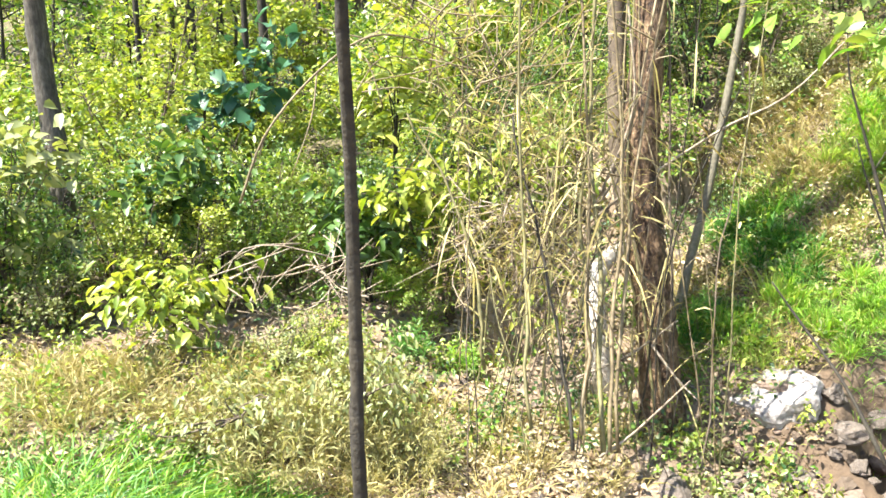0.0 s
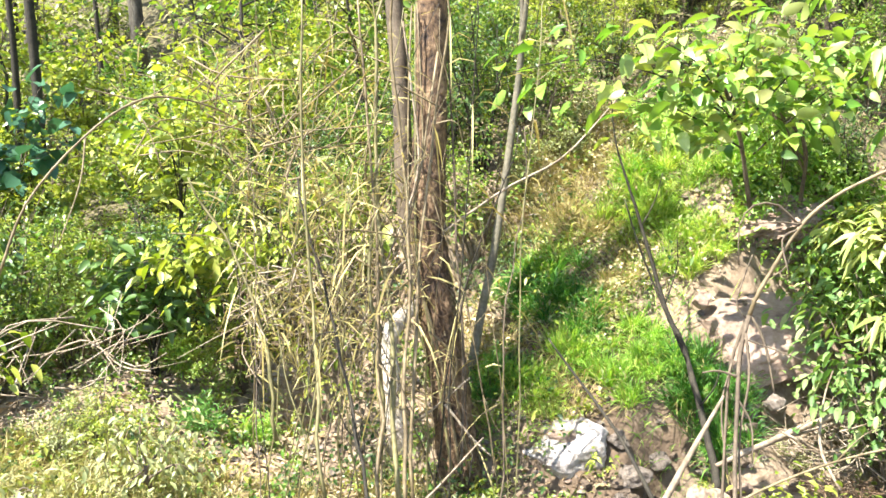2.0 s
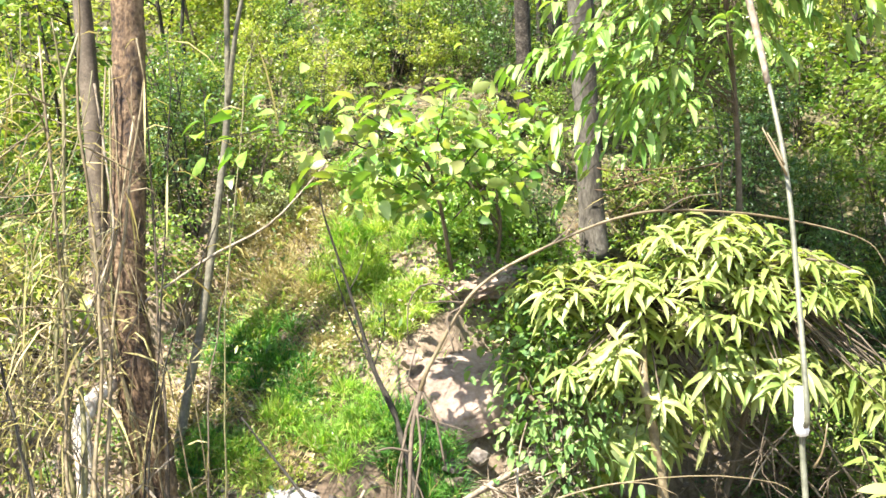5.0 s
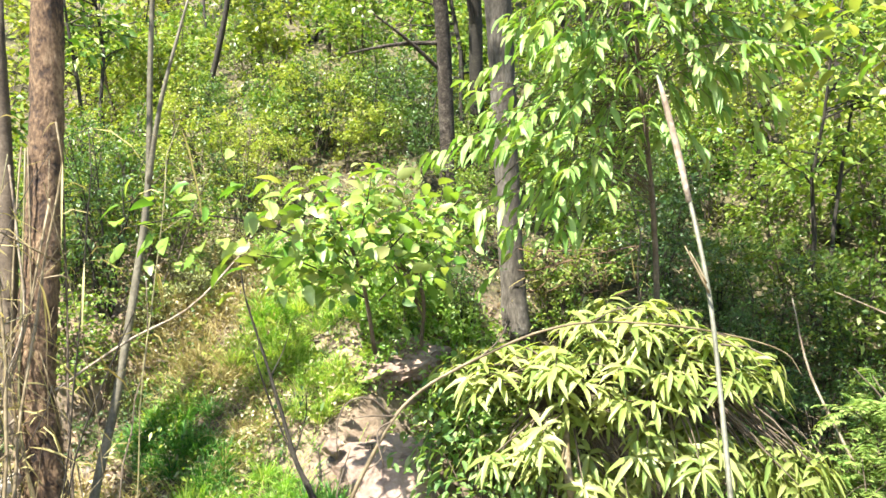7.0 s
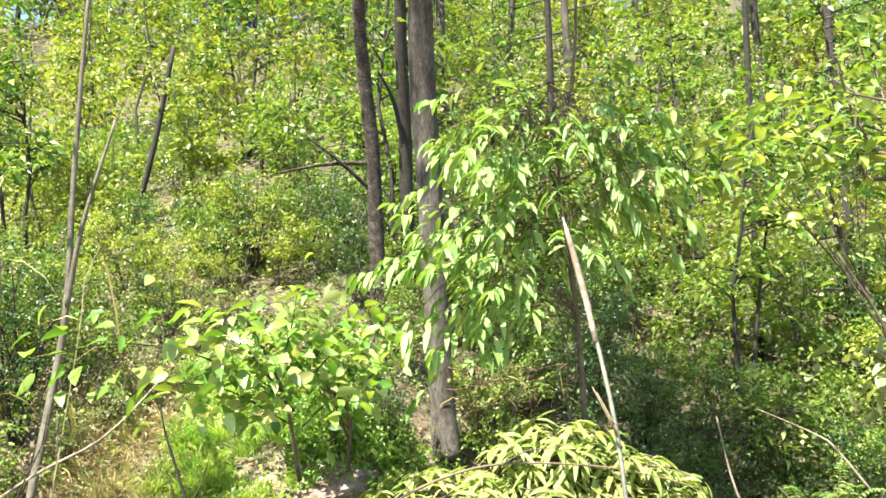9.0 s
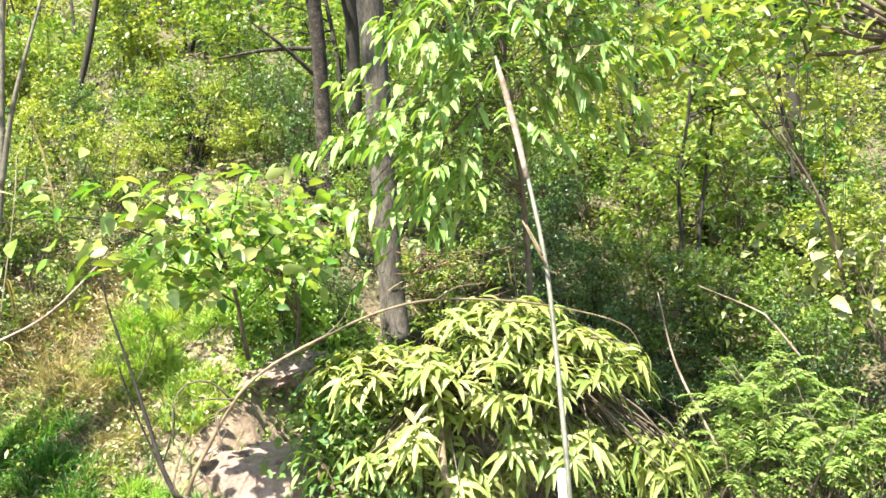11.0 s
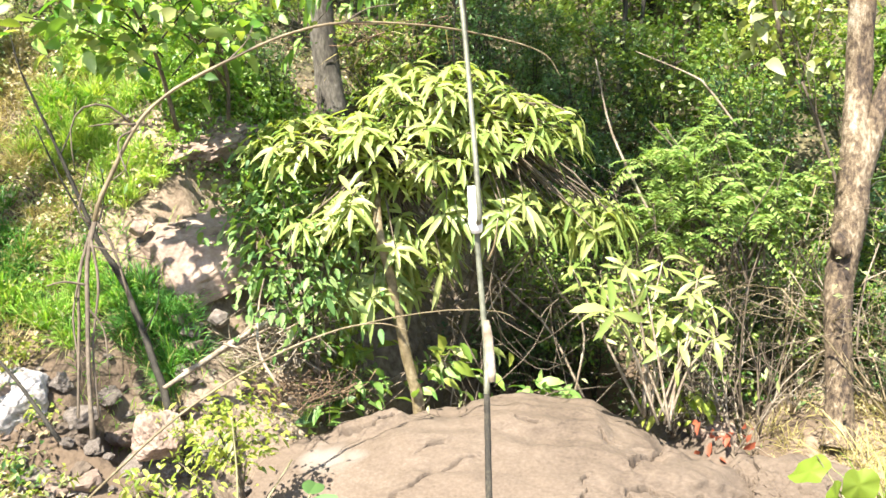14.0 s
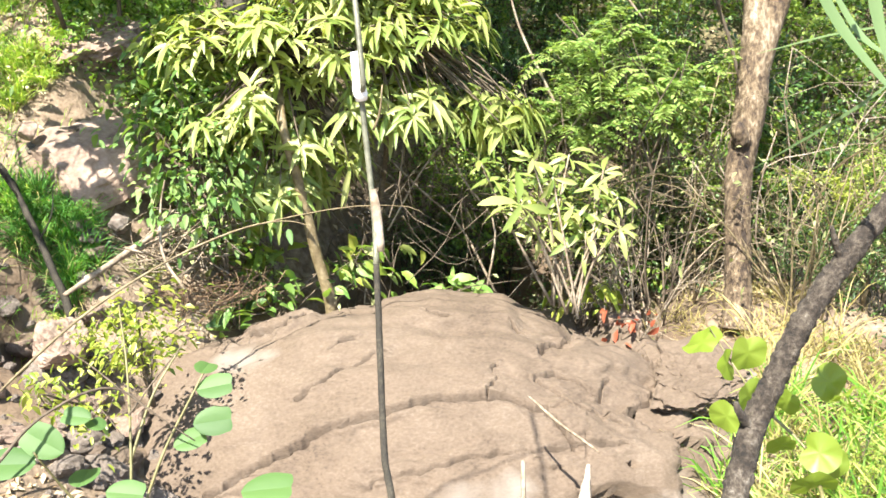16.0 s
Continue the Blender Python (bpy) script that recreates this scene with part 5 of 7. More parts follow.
# brighter clumps, and dark-leaved shrubs standing in for shaded gaps, in the left undergrowth
spray_plant("sapling", "sapling with glowing lime-yellow leaves in the undergrowth", "sapling", (-0.412, 5.364, 1.093), [(-0.493, 5.186, 2.084), (-0.298, 5.190, 2.240), (-0.596, 5.184, 1.864), (-0.369, 5.107, 1.798), (-0.179, 5.214, 1.989), (-0.448, 5.198, 1.574), (-0.660, 5.265, 2.122), (-0.220, 5.216, 1.668)], 30, LIME_LEAVES, TWIG_DARK, 710, limit=60)
spray_plant("shrub", "low lime-green shrub on the bank", "shrub", (-0.314, 4.847, 0.969), [(-0.479, 4.773, 1.290), (-0.300, 4.791, 1.315), (-0.152, 4.789, 1.221), (-0.599, 4.746, 1.175), (-0.355, 4.667, 1.150), (-0.155, 4.765, 1.041)], 30, LIME_LEAVES, TWIG, 711, limit=40)
spray_plant("shrub", "shrub with dark leaves that stand in for shade in the undergrowth", "shrub", (-0.571, 4.876, 0.717), [(-0.846, 4.808, 1.172), (-0.699, 4.839, 1.226), (-0.554, 4.839, 1.069), (-0.436, 4.837, 0.973), (-0.775, 4.695, 1.005), (-0.603, 4.710, 0.938), (-0.309, 4.727, 0.866)], 34, DARK_LEAVES, TWIG_DARK, 712, limit=40)
spray_plant("shrub", "shrub with dark leaves that stand in for shade in the undergrowth", "shrub", (-1.569, 4.911, 0.987), [(-1.759, 4.788, 1.430), (-1.603, 4.847, 1.483), (-1.420, 4.792, 1.365), (-1.779, 4.659, 1.267), (-1.554, 4.739, 1.254), (-1.316, 4.811, 1.241), (-1.659, 4.689, 1.144)], 36, DARK_LEAVES, TWIG_DARK, 713, limit=40)
spray_plant("shrub", "pale yellow-green leafy shrub on the bank", "shrub", (-1.430, 3.985, 0.520), [(-1.531, 3.936, 0.897), (-1.382, 3.994, 0.905), (-1.226, 4.032, 0.840), (-1.553, 3.796, 0.808), (-1.410, 3.842, 0.767), (-1.261, 3.884, 0.725), (-1.133, 4.052, 0.807)], 60, SMALL_LIME + SMALL_PALE, TWIG, 714, limit=60, length=0.08)
spray_plant("shrub", "fuzzy pale olive herb on the stream bank", "shrub", (-0.417, 3.461, 0.467), [(-0.550, 3.523, 0.710), (-0.417, 3.553, 0.744), (-0.283, 3.545, 0.670), (-0.576, 3.390, 0.638), (-0.448, 3.393, 0.587), (-0.319, 3.391, 0.537), (-0.231, 3.389, 0.511), (-0.616, 3.341, 0.521)], 64, SMALL_PALE, TWIG, 715, limit=30, length=0.034)
spray_plant("shrub", "fuzzy pale olive herb on the stream bank", "shrub", (-0.892, 3.242, 0.438), [(-1.009, 3.236, 0.511), (-0.897, 3.286, 0.553), (-0.779, 3.319, 0.558), (-1.013, 3.116, 0.496), (-0.830, 3.169, 0.488), (-0.714, 3.192, 0.473), (-1.257, 3.146, 0.515), (-1.169, 3.168, 0.481)], 50, SMALL_PALE, TWIG, 716, limit=30, length=0.034)
spray_plant("shrub", "yellow-green shrub behind the dry canes", "shrub", (0.327, 5.231, 0.822), [(0.136, 5.215, 1.500), (0.335, 5.210, 1.563), (0.531, 5.188, 1.429), (0.193, 5.087, 1.181), (0.420, 5.075, 1.178), (0.614, 5.056, 1.177)], 30, LIME_LEAVES + PALE_LEAVES, TWIG, 717, limit=50)
spray_plant("shrub", "yellow dry-leaved shrub lit by the sun behind the canes", "shrub", (0.026, 4.851, 0.870), [(-0.135, 4.824, 1.535), (0.037, 4.833, 1.646), (0.203, 4.829, 1.554), (-0.061, 4.710, 1.310), (0.131, 4.709, 1.272), (0.340, 4.815, 1.401), (0.295, 4.693, 1.178), (-0.201, 4.691, 1.204)], 40, SMALL_LIME + SMALL_PALE, TWIG, 730, spread=0.12, limit=40, length=0.06)
spray_plant("shrub", "yellow dry-leaved shrub lit by the sun behind the canes", "shrub", (0.279, 4.362, 0.551), [(0.164, 4.358, 0.953), (0.325, 4.361, 0.997), (0.453, 4.330, 0.882), (0.203, 4.214, 0.763), (0.382, 4.196, 0.724)], 34, SMALL_LIME + SMALL_PALE, TWIG, 731, spread=0.1, limit=40, length=0.05)

# plants round the stream stones and behind the boulder
spray_plant("herb", "yellow-green herb growing between the stream stones", "plant", (1.931, 2.835, 0.028), [(1.850, 2.928, 0.385), (1.951, 2.887, 0.411), (2.077, 2.883, 0.423), (1.837, 2.836, 0.299), (1.996, 2.813, 0.300), (1.719, 2.832, 0.295), (2.152, 2.852, 0.312)], 72, SMALL_LIME, TWIG, 720, spread=0.06, limit=60, length=0.04)
spray_plant("herb", "yellow-green herb growing between the stream stones", "plant", (1.560, 2.721, 0.169), [(1.541, 2.736, 0.301), (1.588, 2.631, 0.254), (1.488, 2.727, 0.239), (1.714, 2.673, 0.214)], 50, SMALL_LIME, TWIG, 721, spread=0.06, limit=40, length=0.036)
spray_plant("herb", "broad-leaved green weed behind the boulder", "plant", (3.720, 2.824, -0.266), [(3.641, 2.908, -0.007), (3.732, 2.828, 0.034), (3.796, 2.728, -0.008), (3.563, 2.961, -0.061)], 12, BROAD_LEAVES, TWIG, 722, spread=0.04, limit=60)
spray_plant("herb", "yellow-green weed behind the boulder", "plant", (4.060, 2.305, -0.230), [(3.955, 2.409, -0.038), (4.048, 2.301, 0.008), (4.120, 2.181, 0.001), (4.147, 2.098, -0.047)], 20, SMALL_LIME, TWIG, 723, spread=0.04, limit=60)
spray_plant("herb", "dark leafy weed under the bush", "plant", (2.862, 3.328, -0.129), [(2.734, 3.412, 0.131), (2.859, 3.341, 0.172), (2.955, 3.240, 0.109), (2.598, 3.416, 0.081), (3.317, 3.122, 0.220), (3.366, 3.049, 0.161)], 20, BROAD_LEAVES[:1] + DARK_LEAVES[:1], TWIG, 724, spread=0.06, limit=60)
RED_LEAVES = [leaf_mesh("leaf", leaf_material("leaf_withered_red", [(0.0, (0.16, 0.03, 0.015)), (1.0, (0.34, 0.10, 0.05))], 0.3, 0.5, (1.2, 0.7, 0.5)), 0.07, 0.03, 0.4, 0.2, 3, 0.45)]
spray_plant("herb", "withered weed with red-brown leaves on the boulder", "plant", (3.983, 1.901, -0.198), [(3.927, 1.998, -0.068), (3.978, 1.933, -0.039), (4.005, 1.855, -0.074)], 6, RED_LEAVES, TWIG, 725, spread=0.03, limit=60, length=0.06)


def feather_mound(x, y, size, high, seed, material, label):
    """A soft rounded plant of thread-like leaves on many short shoots."""
    rng = np.random.default_rng(seed)
    ob = thing("feathery_plant", label, "plant", "feathery bank plants")
    z = float(ground_z(x, y)) - 0.01
    g, pos, way = Geo(), [], []
    for _ in range(int(26 + 90 * size)):
        a, q = rng.uniform(0, 6.283), size * math.sqrt(rng.uniform())
        f = np.array([x + 0.6 * q * math.cos(a), y + 0.6 * q * math.sin(a), z])
        e = np.array([x + q * math.cos(a), y + q * math.sin(a), z + high * (1.05 - 0.6 * (q / size) ** 2) * rng.uniform(0.6, 1.1)])
        s = spline([f, f + (e - f) * 0.5 + [0, 0, 0.02], e], 5)
        tube(g, s, np.linspace(0.0025, 0.001, 5), 3)
        for k in range(1, 5):
            for _ in range(6):
                pos.append(s[k] + rng.normal(0, 0.008, 3))
                way.append(unit(e - f) * 0.7 + rng.normal(0, 0.7, 3) + [0, 0, 0.15])
    part("stem", g, CANE_GREEN, ob, kind="stuff")
    g = Geo()
    n = len(pos)
    leaves(g, pos, way, rng.normal(0, 1, (n, 3)), rng.uniform(0.035, 0.085, n), rng.uniform(0.004, 0.008, n), 0.3, 0.15)
    part("foliage", g, material, ob, kind="stuff")


MOUNDS_BANK = [
    ((-0.301, 4.438, 0.511), 0.14, 0.2, 2), ((-0.014, 4.447, 0.500), 0.12, 0.18, 0), ((1.126, 4.187, 0.451), 0.12, 0.2, 0), ((2.422, 5.074, 1.408), 0.24, 0.18, 1), ((2.686, 5.058, 1.471), 0.24, 0.18, 1), ((2.357, 5.333, 1.600), 0.2, 0.2, 0), ((2.631, 5.318, 1.701), 0.24, 0.2, 0), ((-0.413, 5.355, 1.025), 0.2, 0.22, 1), ((-0.497, 5.118, 0.862), 0.18, 0.2, 0),
]
for k, ((x, y, z), size, high, kind) in enumerate(MOUNDS_BANK):
    feather_mound(x, y, size * 0.78, high, 900 + k, (GRASS, GRASS_LIME, GRASS_DEEP)[kind], ("fresh green feathery plant on the stream bank", "yellow-green feathery plant on the stream bank", "dark green feathery plant in the shade of the bank")[kind])


def fine_tuft(x, y, rad, high, seed, material, label):
    """A tuft of hair-fine grass: several crowns of arching blades, with a few straws."""
    rng = np.random.default_rng(seed)
    ob = thing("grass_tuft", label, "grass tuft", "grass tufts on the slope")
    g, dry = Geo(), Geo()
    for k in range(7):
        a, q = rng.uniform(0, 6.283), rad * math.sqrt(rng.uniform()) * 0.68
        cx, cy = x + q * math.cos(a), y + q * math.sin(a)
        n = 110
        b = rng.uniform(0, 6.283, n)
        out = np.stack([np.cos(b), np.sin(b), 0 * b], 1)
        px, py = cx + out[:, 0] * rng.uniform(0, 0.035, n), cy + out[:, 1] * rng.uniform(0, 0.035, n)
        base = np.stack([px, py, ground_z(px, py) - 0.01], 1)
        way = unit(out * rng.uniform(0.1, 0.9, (n, 1)) + [0, 0, 1.0] + rng.normal(0, 0.12, (n, 3)))
        size = high * rng.uniform(0.45, 1.2, n) * rng.uniform(0.8, 1.15)
        leaves(g, base, way, out + rng.normal(0, 0.3, (n, 3)), size * 1.15, rng.uniform(0.0035, 0.0065, n), rng.uniform(0.3, 0.6), 0.12, 3, 0.4)
        leaves(dry, base[:9], unit(way[:9] + rng.normal(0, 0.3, (9, 3))), out[:9], size[:9] * 1.1, 0.004, 0.6, 0.1, 3, 0.4)
    part("grass", g, material, ob, kind="stuff")
    part("dry_grass", dry, STRAW, ob, kind="stuff")


# where the tufts stand on the slope: x, y, radius, height, kind
TUFTS = [(2.28, 4.72, 0.18, 0.2, 2), (2.12, 4.86, 0.18, 0.22, 0), (2.38, 5.15, 0.2, 0.22, 0), (2.14, 3.70, 0.12, 0.22, 1), (1.56, 4.24, 0.14, 0.2, 0), (1.36, 4.66, 0.15, 0.22, 1), (2.92, 4.82, 0.2, 0.24, 0), (1.41, 4.58, 0.17, 0.22, 1), (1.60, 4.54, 0.17, 0.22, 1), (1.65, 4.35, 0.15, 0.2, 1), (1.46, 4.43, 0.16, 0.22, 1), (1.52, 4.68, 0.15, 0.2, 0), (2.05, 4.61, 0.16, 0.18, 2), (2.18, 4.36, 0.15, 0.18, 2), (2.36, 4.34, 0.14, 0.16, 2), (2.18, 4.59, 0.17, 0.18, 2), (2.01, 4.75, 0.17, 0.2, 2), (2.31, 4.50, 0.15, 0.17, 2),
         (2.24, 4.97, 0.2, 0.22, 0), (2.50, 5.03, 0.22, 0.22, 0), (2.42, 4.83, 0.18, 0.2, 2), (2.60, 4.65, 0.2, 0.2, 0), (2.84, 4.60, 0.2, 0.22, 0), (2.74, 4.84, 0.22, 0.24, 0), (3.04, 4.66, 0.2, 0.22, 1), (1.66, 4.12, 0.15, 0.18, 0), (1.86, 4.14, 0.15, 0.17, 0), (1.80, 3.96, 0.16, 0.2, 0), (1.95, 4.02, 0.13, 0.18, 0), (2.02, 3.90, 0.14, 0.2, 1), (2.09, 3.76, 0.15, 0.24, 1), (2.05, 3.84, 0.14, 0.22, 1), (2.18, 3.79, 0.12, 0.2, 1), (1.27, 4.12, 0.14, 0.2, 0), (1.12, 4.20, 0.14, 0.2, 1), (1.34, 4.02, 0.12, 0.16, 2)]
for k, (x, y, rad, high, kind) in enumerate(TUFTS):
    fine_tuft(x, y, rad, high, 950 + k, (GRASS, GRASS_DEEP, GRASS_LIME)[kind], ("fresh green tuft of fine grass on the bare slope", "deep green tuft of fine grass on the bare slope", "yellow-green tuft of fine sunlit grass on the slope")[kind])
for k, (x, y, rad, high) in enumerate([(-0.625, 3.375, 0.26, 0.34), (-0.766, 3.172, 0.24, 0.3), (-0.47, 3.623, 0.24, 0.34), (-0.262, 3.415, 0.22, 0.28), (-0.95, 3.42, 0.22, 0.26)]):
    feather_mound(x, y, rad, high, 980 + k, LEAF_OLIVE, "fuzzy pale olive herb on the stream bank")


# ---- near stems and branches ----
def stick(name, label, line, radii, material, category="branch", n=16, sides=6, seed=1, rough=0.06, side=(), side_wood=None):
    rng = np.random.default_rng(seed)
    g = Geo()
    r = np.interp(np.linspace(0, 1, n), np.linspace(0, 1, len(radii)), radii)
    tube(g, spline(line, n), r, sides, rough, rng)
    if not side:
        return tagged(new(name, g.mesh(name, material)), label, category)
    ob = thing(name, label, category)
    part("stem", g, material, ob)
    for pts, rr in side:
        g = Geo()
        tube(g, spline(pts, 9), np.interp(np.linspace(0, 1, 9), np.linspace(0, 1, len(rr)), rr), 5, rough, rng)
        part("side_twig", g, side_wood or material, ob)
    return ob


stick("twig", "thin dark bare plant stem close to the viewer", [(-0.052, 0.380, 1.821), (-0.054, 0.395, 1.780), (-0.055, 0.414, 1.704), (-0.056, 0.422, 1.621), (-0.056, 0.421, 1.537), (-0.05, 0.44, 1.2), (-0.03, 0.46, 0.6), (0.0, 0.48, 0.02)], (0.003, 0.0031, 0.0033, 0.0036, 0.0037, 0.004, 0.0042, 0.0045), TWIG_DARK, "plant stem", 40, 7, 3, 0.12)
# the cane with a white rag
pole = thing("cane", "tall thin pole of cane with a white strip tied on", "cane")
g = Geo()
tube(g, spline([(1.2, 0.75, 0.0), (1.267, 0.813, 0.675), (1.346, 0.910, 0.776), (1.447, 1.010, 0.981), (1.479, 1.041, 1.068)], 26), np.linspace(0.0068, 0.0063, 26), 7, 0.06, np.random.default_rng(5))
part("stem", g, TWIG_DARK, pole, "dark brown lower cane")
g = Geo()
tube(g, spline([(1.479, 1.041, 1.068), (1.511, 1.072, 1.154), (1.546, 1.123, 1.362), (1.527, 1.096, 1.409), (1.576, 1.160, 1.612), (1.624, 1.233, 1.849), (1.647, 1.308, 2.060), (1.649, 1.350, 2.190), (1.642, 1.390, 2.324)], 40), np.interp(np.linspace(0, 1, 40), (0, 0.7, 1), (0.0062, 0.005, 0.003)), 7, 0.05, np.random.default_rng(15))
part("stem", g, POLE_PALE, pole, "pale grey-green upper cane")
g = Geo()
tube(g, spline([(1.477, 1.024, 1.098), (1.490, 1.041, 1.153), (1.499, 1.058, 1.208)], 8), (0.007, 0.0085, 0.009, 0.009, 0.009, 0.0088, 0.008, 0.006), 8, 0.06, np.random.default_rng(6))
part("sheath", g, DEADWOOD, pole, "pale papery sheath")
g = Geo()
tube(g, spline([(1.539, 1.116, 1.365), (1.537, 1.118, 1.406), (1.534, 1.120, 1.456)], 9), (0.010, 0.0135, 0.014, 0.0135, 0.013, 0.0125, 0.012, 0.011, 0.009), 9, 0.12, np.random.default_rng(7))
part("cloth_strip", g, WHITE_TAPE, pole, "white cloth strip")
for a, b, c in (((1.617, 1.226, 1.849), (1.600, 1.243, 1.897), (1.589, 1.265, 1.945)), ((1.589, 1.209, 1.869), (1.580, 1.222, 1.903), (1.577, 1.242, 1.934)), ((1.540, 1.090, 1.311), (1.547, 1.077, 1.344), (1.557, 1.076, 1.395))):
    g = Geo()
    tube(g, spline([a, b, c], 6), np.linspace(0.003, 0.0015, 6), 4)
    part("side_twig", g, CANE, pole)
g = Geo()
tube(g, spline([(1.642, 1.301, 2.040), (1.642, 1.327, 2.136), (1.629, 1.353, 2.252), (1.625, 1.369, 2.307)], 8), (0.006, 0.007, 0.0075, 0.008, 0.0075, 0.007, 0.005, 0.003), 7, 0.08, np.random.default_rng(8))
part("sheath", g, DEADWOOD, pole, "pale papery sheath")
# dark bare sapling with a fork, and the arching stem that springs from it
stick("sapling", "dark bare sapling rising from the stream bed", [(1.952, 3.479, 0.230), (1.963, 3.542, 0.334), (1.954, 3.760, 0.699), (1.927, 3.807, 0.831), (1.871, 3.864, 0.988), (1.789, 3.951, 1.354), (1.721, 3.993, 1.601), (1.678, 4.012, 1.767), (1.654, 4.014, 1.992)], (0.018, 0.017, 0.015, 0.013, 0.011, 0.008, 0.006, 0.004, 0.002), TWIG_DARK, "sapling", 40, 6, 11, 0.22, [([(1.954, 3.760, 0.699), (1.836, 3.893, 1.068), (1.744, 3.909, 1.311), (1.679, 3.896, 1.494)], (0.006, 0.005, 0.003)), ([(1.871, 3.864, 0.988), (1.924, 3.852, 1.165), (1.918, 3.840, 1.297)], (0.004, 0.002)), ([(1.789, 3.951, 1.354), (1.850, 3.939, 1.479), (1.876, 3.915, 1.606)], (0.004, 0.0015)), ([(1.956, 3.668, 0.546), (2.006, 3.614, 0.664), (2.041, 3.631, 0.784)], (0.004, 0.0015))])
FORK_LEGS = [([(1.000, 1.624, 1.411), (0.967, 1.598, 1.339), (0.945, 1.563, 1.262), (0.914, 1.513, 1.151), (0.887, 1.455, 1.048)], (0.005, 0.0045, 0.0045, 0.005)), ([(1.000, 1.634, 1.405), (0.954, 1.609, 1.318), (0.929, 1.577, 1.218), (0.880, 1.496, 1.080)], (0.0038, 0.0032, 0.003)), ([(1.003, 1.623, 1.411), (1.019, 1.607, 1.373), (1.027, 1.590, 1.318), (1.029, 1.573, 1.263)], (0.0035, 0.003, 0.002)), ([(1.091, 1.602, 1.587), (1.051, 1.613, 1.630), (1.003, 1.622, 1.631), (0.977, 1.629, 1.591), (0.973, 1.621, 1.514)], (0.0028, 0.002, 0.0012)), ([(1.089, 1.602, 1.584), (1.055, 1.604, 1.562), (1.058, 1.582, 1.496)], (0.0025, 0.0015))]
FORK_TWIGS = [([(1.095, 1.600, 1.593), (1.048, 1.611, 1.597), (1.007, 1.618, 1.595)], (0.0025, 0.001)), ([(0.977, 1.602, 1.371), (1.014, 1.572, 1.357), (1.069, 1.541, 1.335)], (0.0022, 0.001)), ([(0.957, 1.580, 1.300), (0.917, 1.588, 1.313), (0.888, 1.598, 1.309)], (0.003, 0.0015)), ([(1.496, 1.444, 1.780), (1.534, 1.412, 1.807), (1.580, 1.372, 1.814)], (0.0022, 0.001)), ([(0.945, 1.563, 1.262), (0.962, 1.541, 1.218), (0.954, 1.519, 1.148)], (0.0025, 0.0015))]
FORK_SPRIGS = [([(0.981, 1.603, 1.381), (0.974, 1.573, 1.298), (0.938, 1.541, 1.191), (0.912, 1.481, 1.074)], (0.003, 0.0025, 0.0025)), ([(0.959, 1.609, 1.328), (0.924, 1.586, 1.240), (0.908, 1.528, 1.126)], (0.002, 0.002)), ([(0.996, 1.624, 1.404), (0.975, 1.628, 1.435), (0.991, 1.631, 1.488), (1.008, 1.631, 1.532)], (0.002, 0.001)), ([(1.274, 1.547, 1.709), (1.306, 1.528, 1.743), (1.322, 1.518, 1.778)], (0.0018, 0.0008)), ([(1.030, 1.614, 1.485), (1.060, 1.604, 1.505), (1.076, 1.602, 1.537)], (0.0016, 0.0008))]
stick("stem", "long brown stem arching over the bush from a fork", [(1.000, 1.624, 1.411), (1.007, 1.616, 1.443), (1.030, 1.614, 1.485), (1.091, 1.602, 1.587), (1.161, 1.584, 1.651), (1.274, 1.547, 1.709), (1.386, 1.499, 1.758), (1.496, 1.444, 1.780), (1.665, 1.376, 1.771), (1.822, 1.317, 1.742), (1.926, 1.271, 1.705), (1.964, 1.252, 1.651)], (0.0048, 0.0046, 0.0043, 0.004, 0.0036, 0.0033, 0.003, 0.0026, 0.0022, 0.0017, 0.0013, 0.001), CANE, "branch", 60, 6, 12, 0.16,
      FORK_LEGS + FORK_TWIGS + FORK_SPRIGS, TWIG)
stick("twig", "thin dark twig leaning over the stream bed", [(0.837, 2.417, 1.203), (0.900, 2.379, 1.107), (0.952, 2.320, 1.025), (0.998, 2.244, 0.935), (1.042, 2.117, 0.796)], (0.002, 0.0035, 0.0042, 0.005, 0.006), TWIG_DARK, "twig", 16, 6, 13, 0.15)
stick("stick", "pale straight stick leaning across the bank", [(0.625, 1.036, 1.440), (0.569, 1.010, 1.380), (0.523, 0.988, 1.328), (0.499, 0.965, 1.305), (0.442, 0.909, 1.223)], (0.002, 0.0036, 0.0045, 0.005, 0.006), DEADWOOD, "stick", 10)
stick("stick", "long pale stick leaning against the tree", [(0.514, 3.952, 1.107), (0.730, 3.996, 1.276), (1.149, 4.080, 1.534), (1.454, 4.096, 1.687), (1.765, 4.188, 1.966)], (0.006, 0.0065, 0.006, 0.005, 0.003), DEADWOOD, "stick", 16)
stick("branch", "bleached fallen branch on the stream bank", [(1.933, 3.461, 0.348), (2.138, 3.450, 0.426), (2.373, 3.415, 0.523), (2.745, 3.341, 0.656)], (0.010, 0.014, 0.013, 0.007), DEADWOOD, "branch", 14, 7, 15)
stick("stick", "bleached fallen stick on the stream bank", [(2.043, 3.484, 0.391), (2.281, 3.445, 0.458), (2.551, 3.429, 0.521), (2.822, 3.387, 0.568)], (0.006, 0.007, 0.006, 0.003), DEADWOOD, "stick", 12, 5, 21)
stick("stick", "curved bleached stick standing in the brush", [(2.323, 3.158, 0.321), (2.316, 3.288, 0.459), (2.383, 3.373, 0.635), (2.429, 3.384, 0.759)], (0.007, 0.007, 0.005, 0.003), DEADWOOD, "stick", 12, 5, 22)
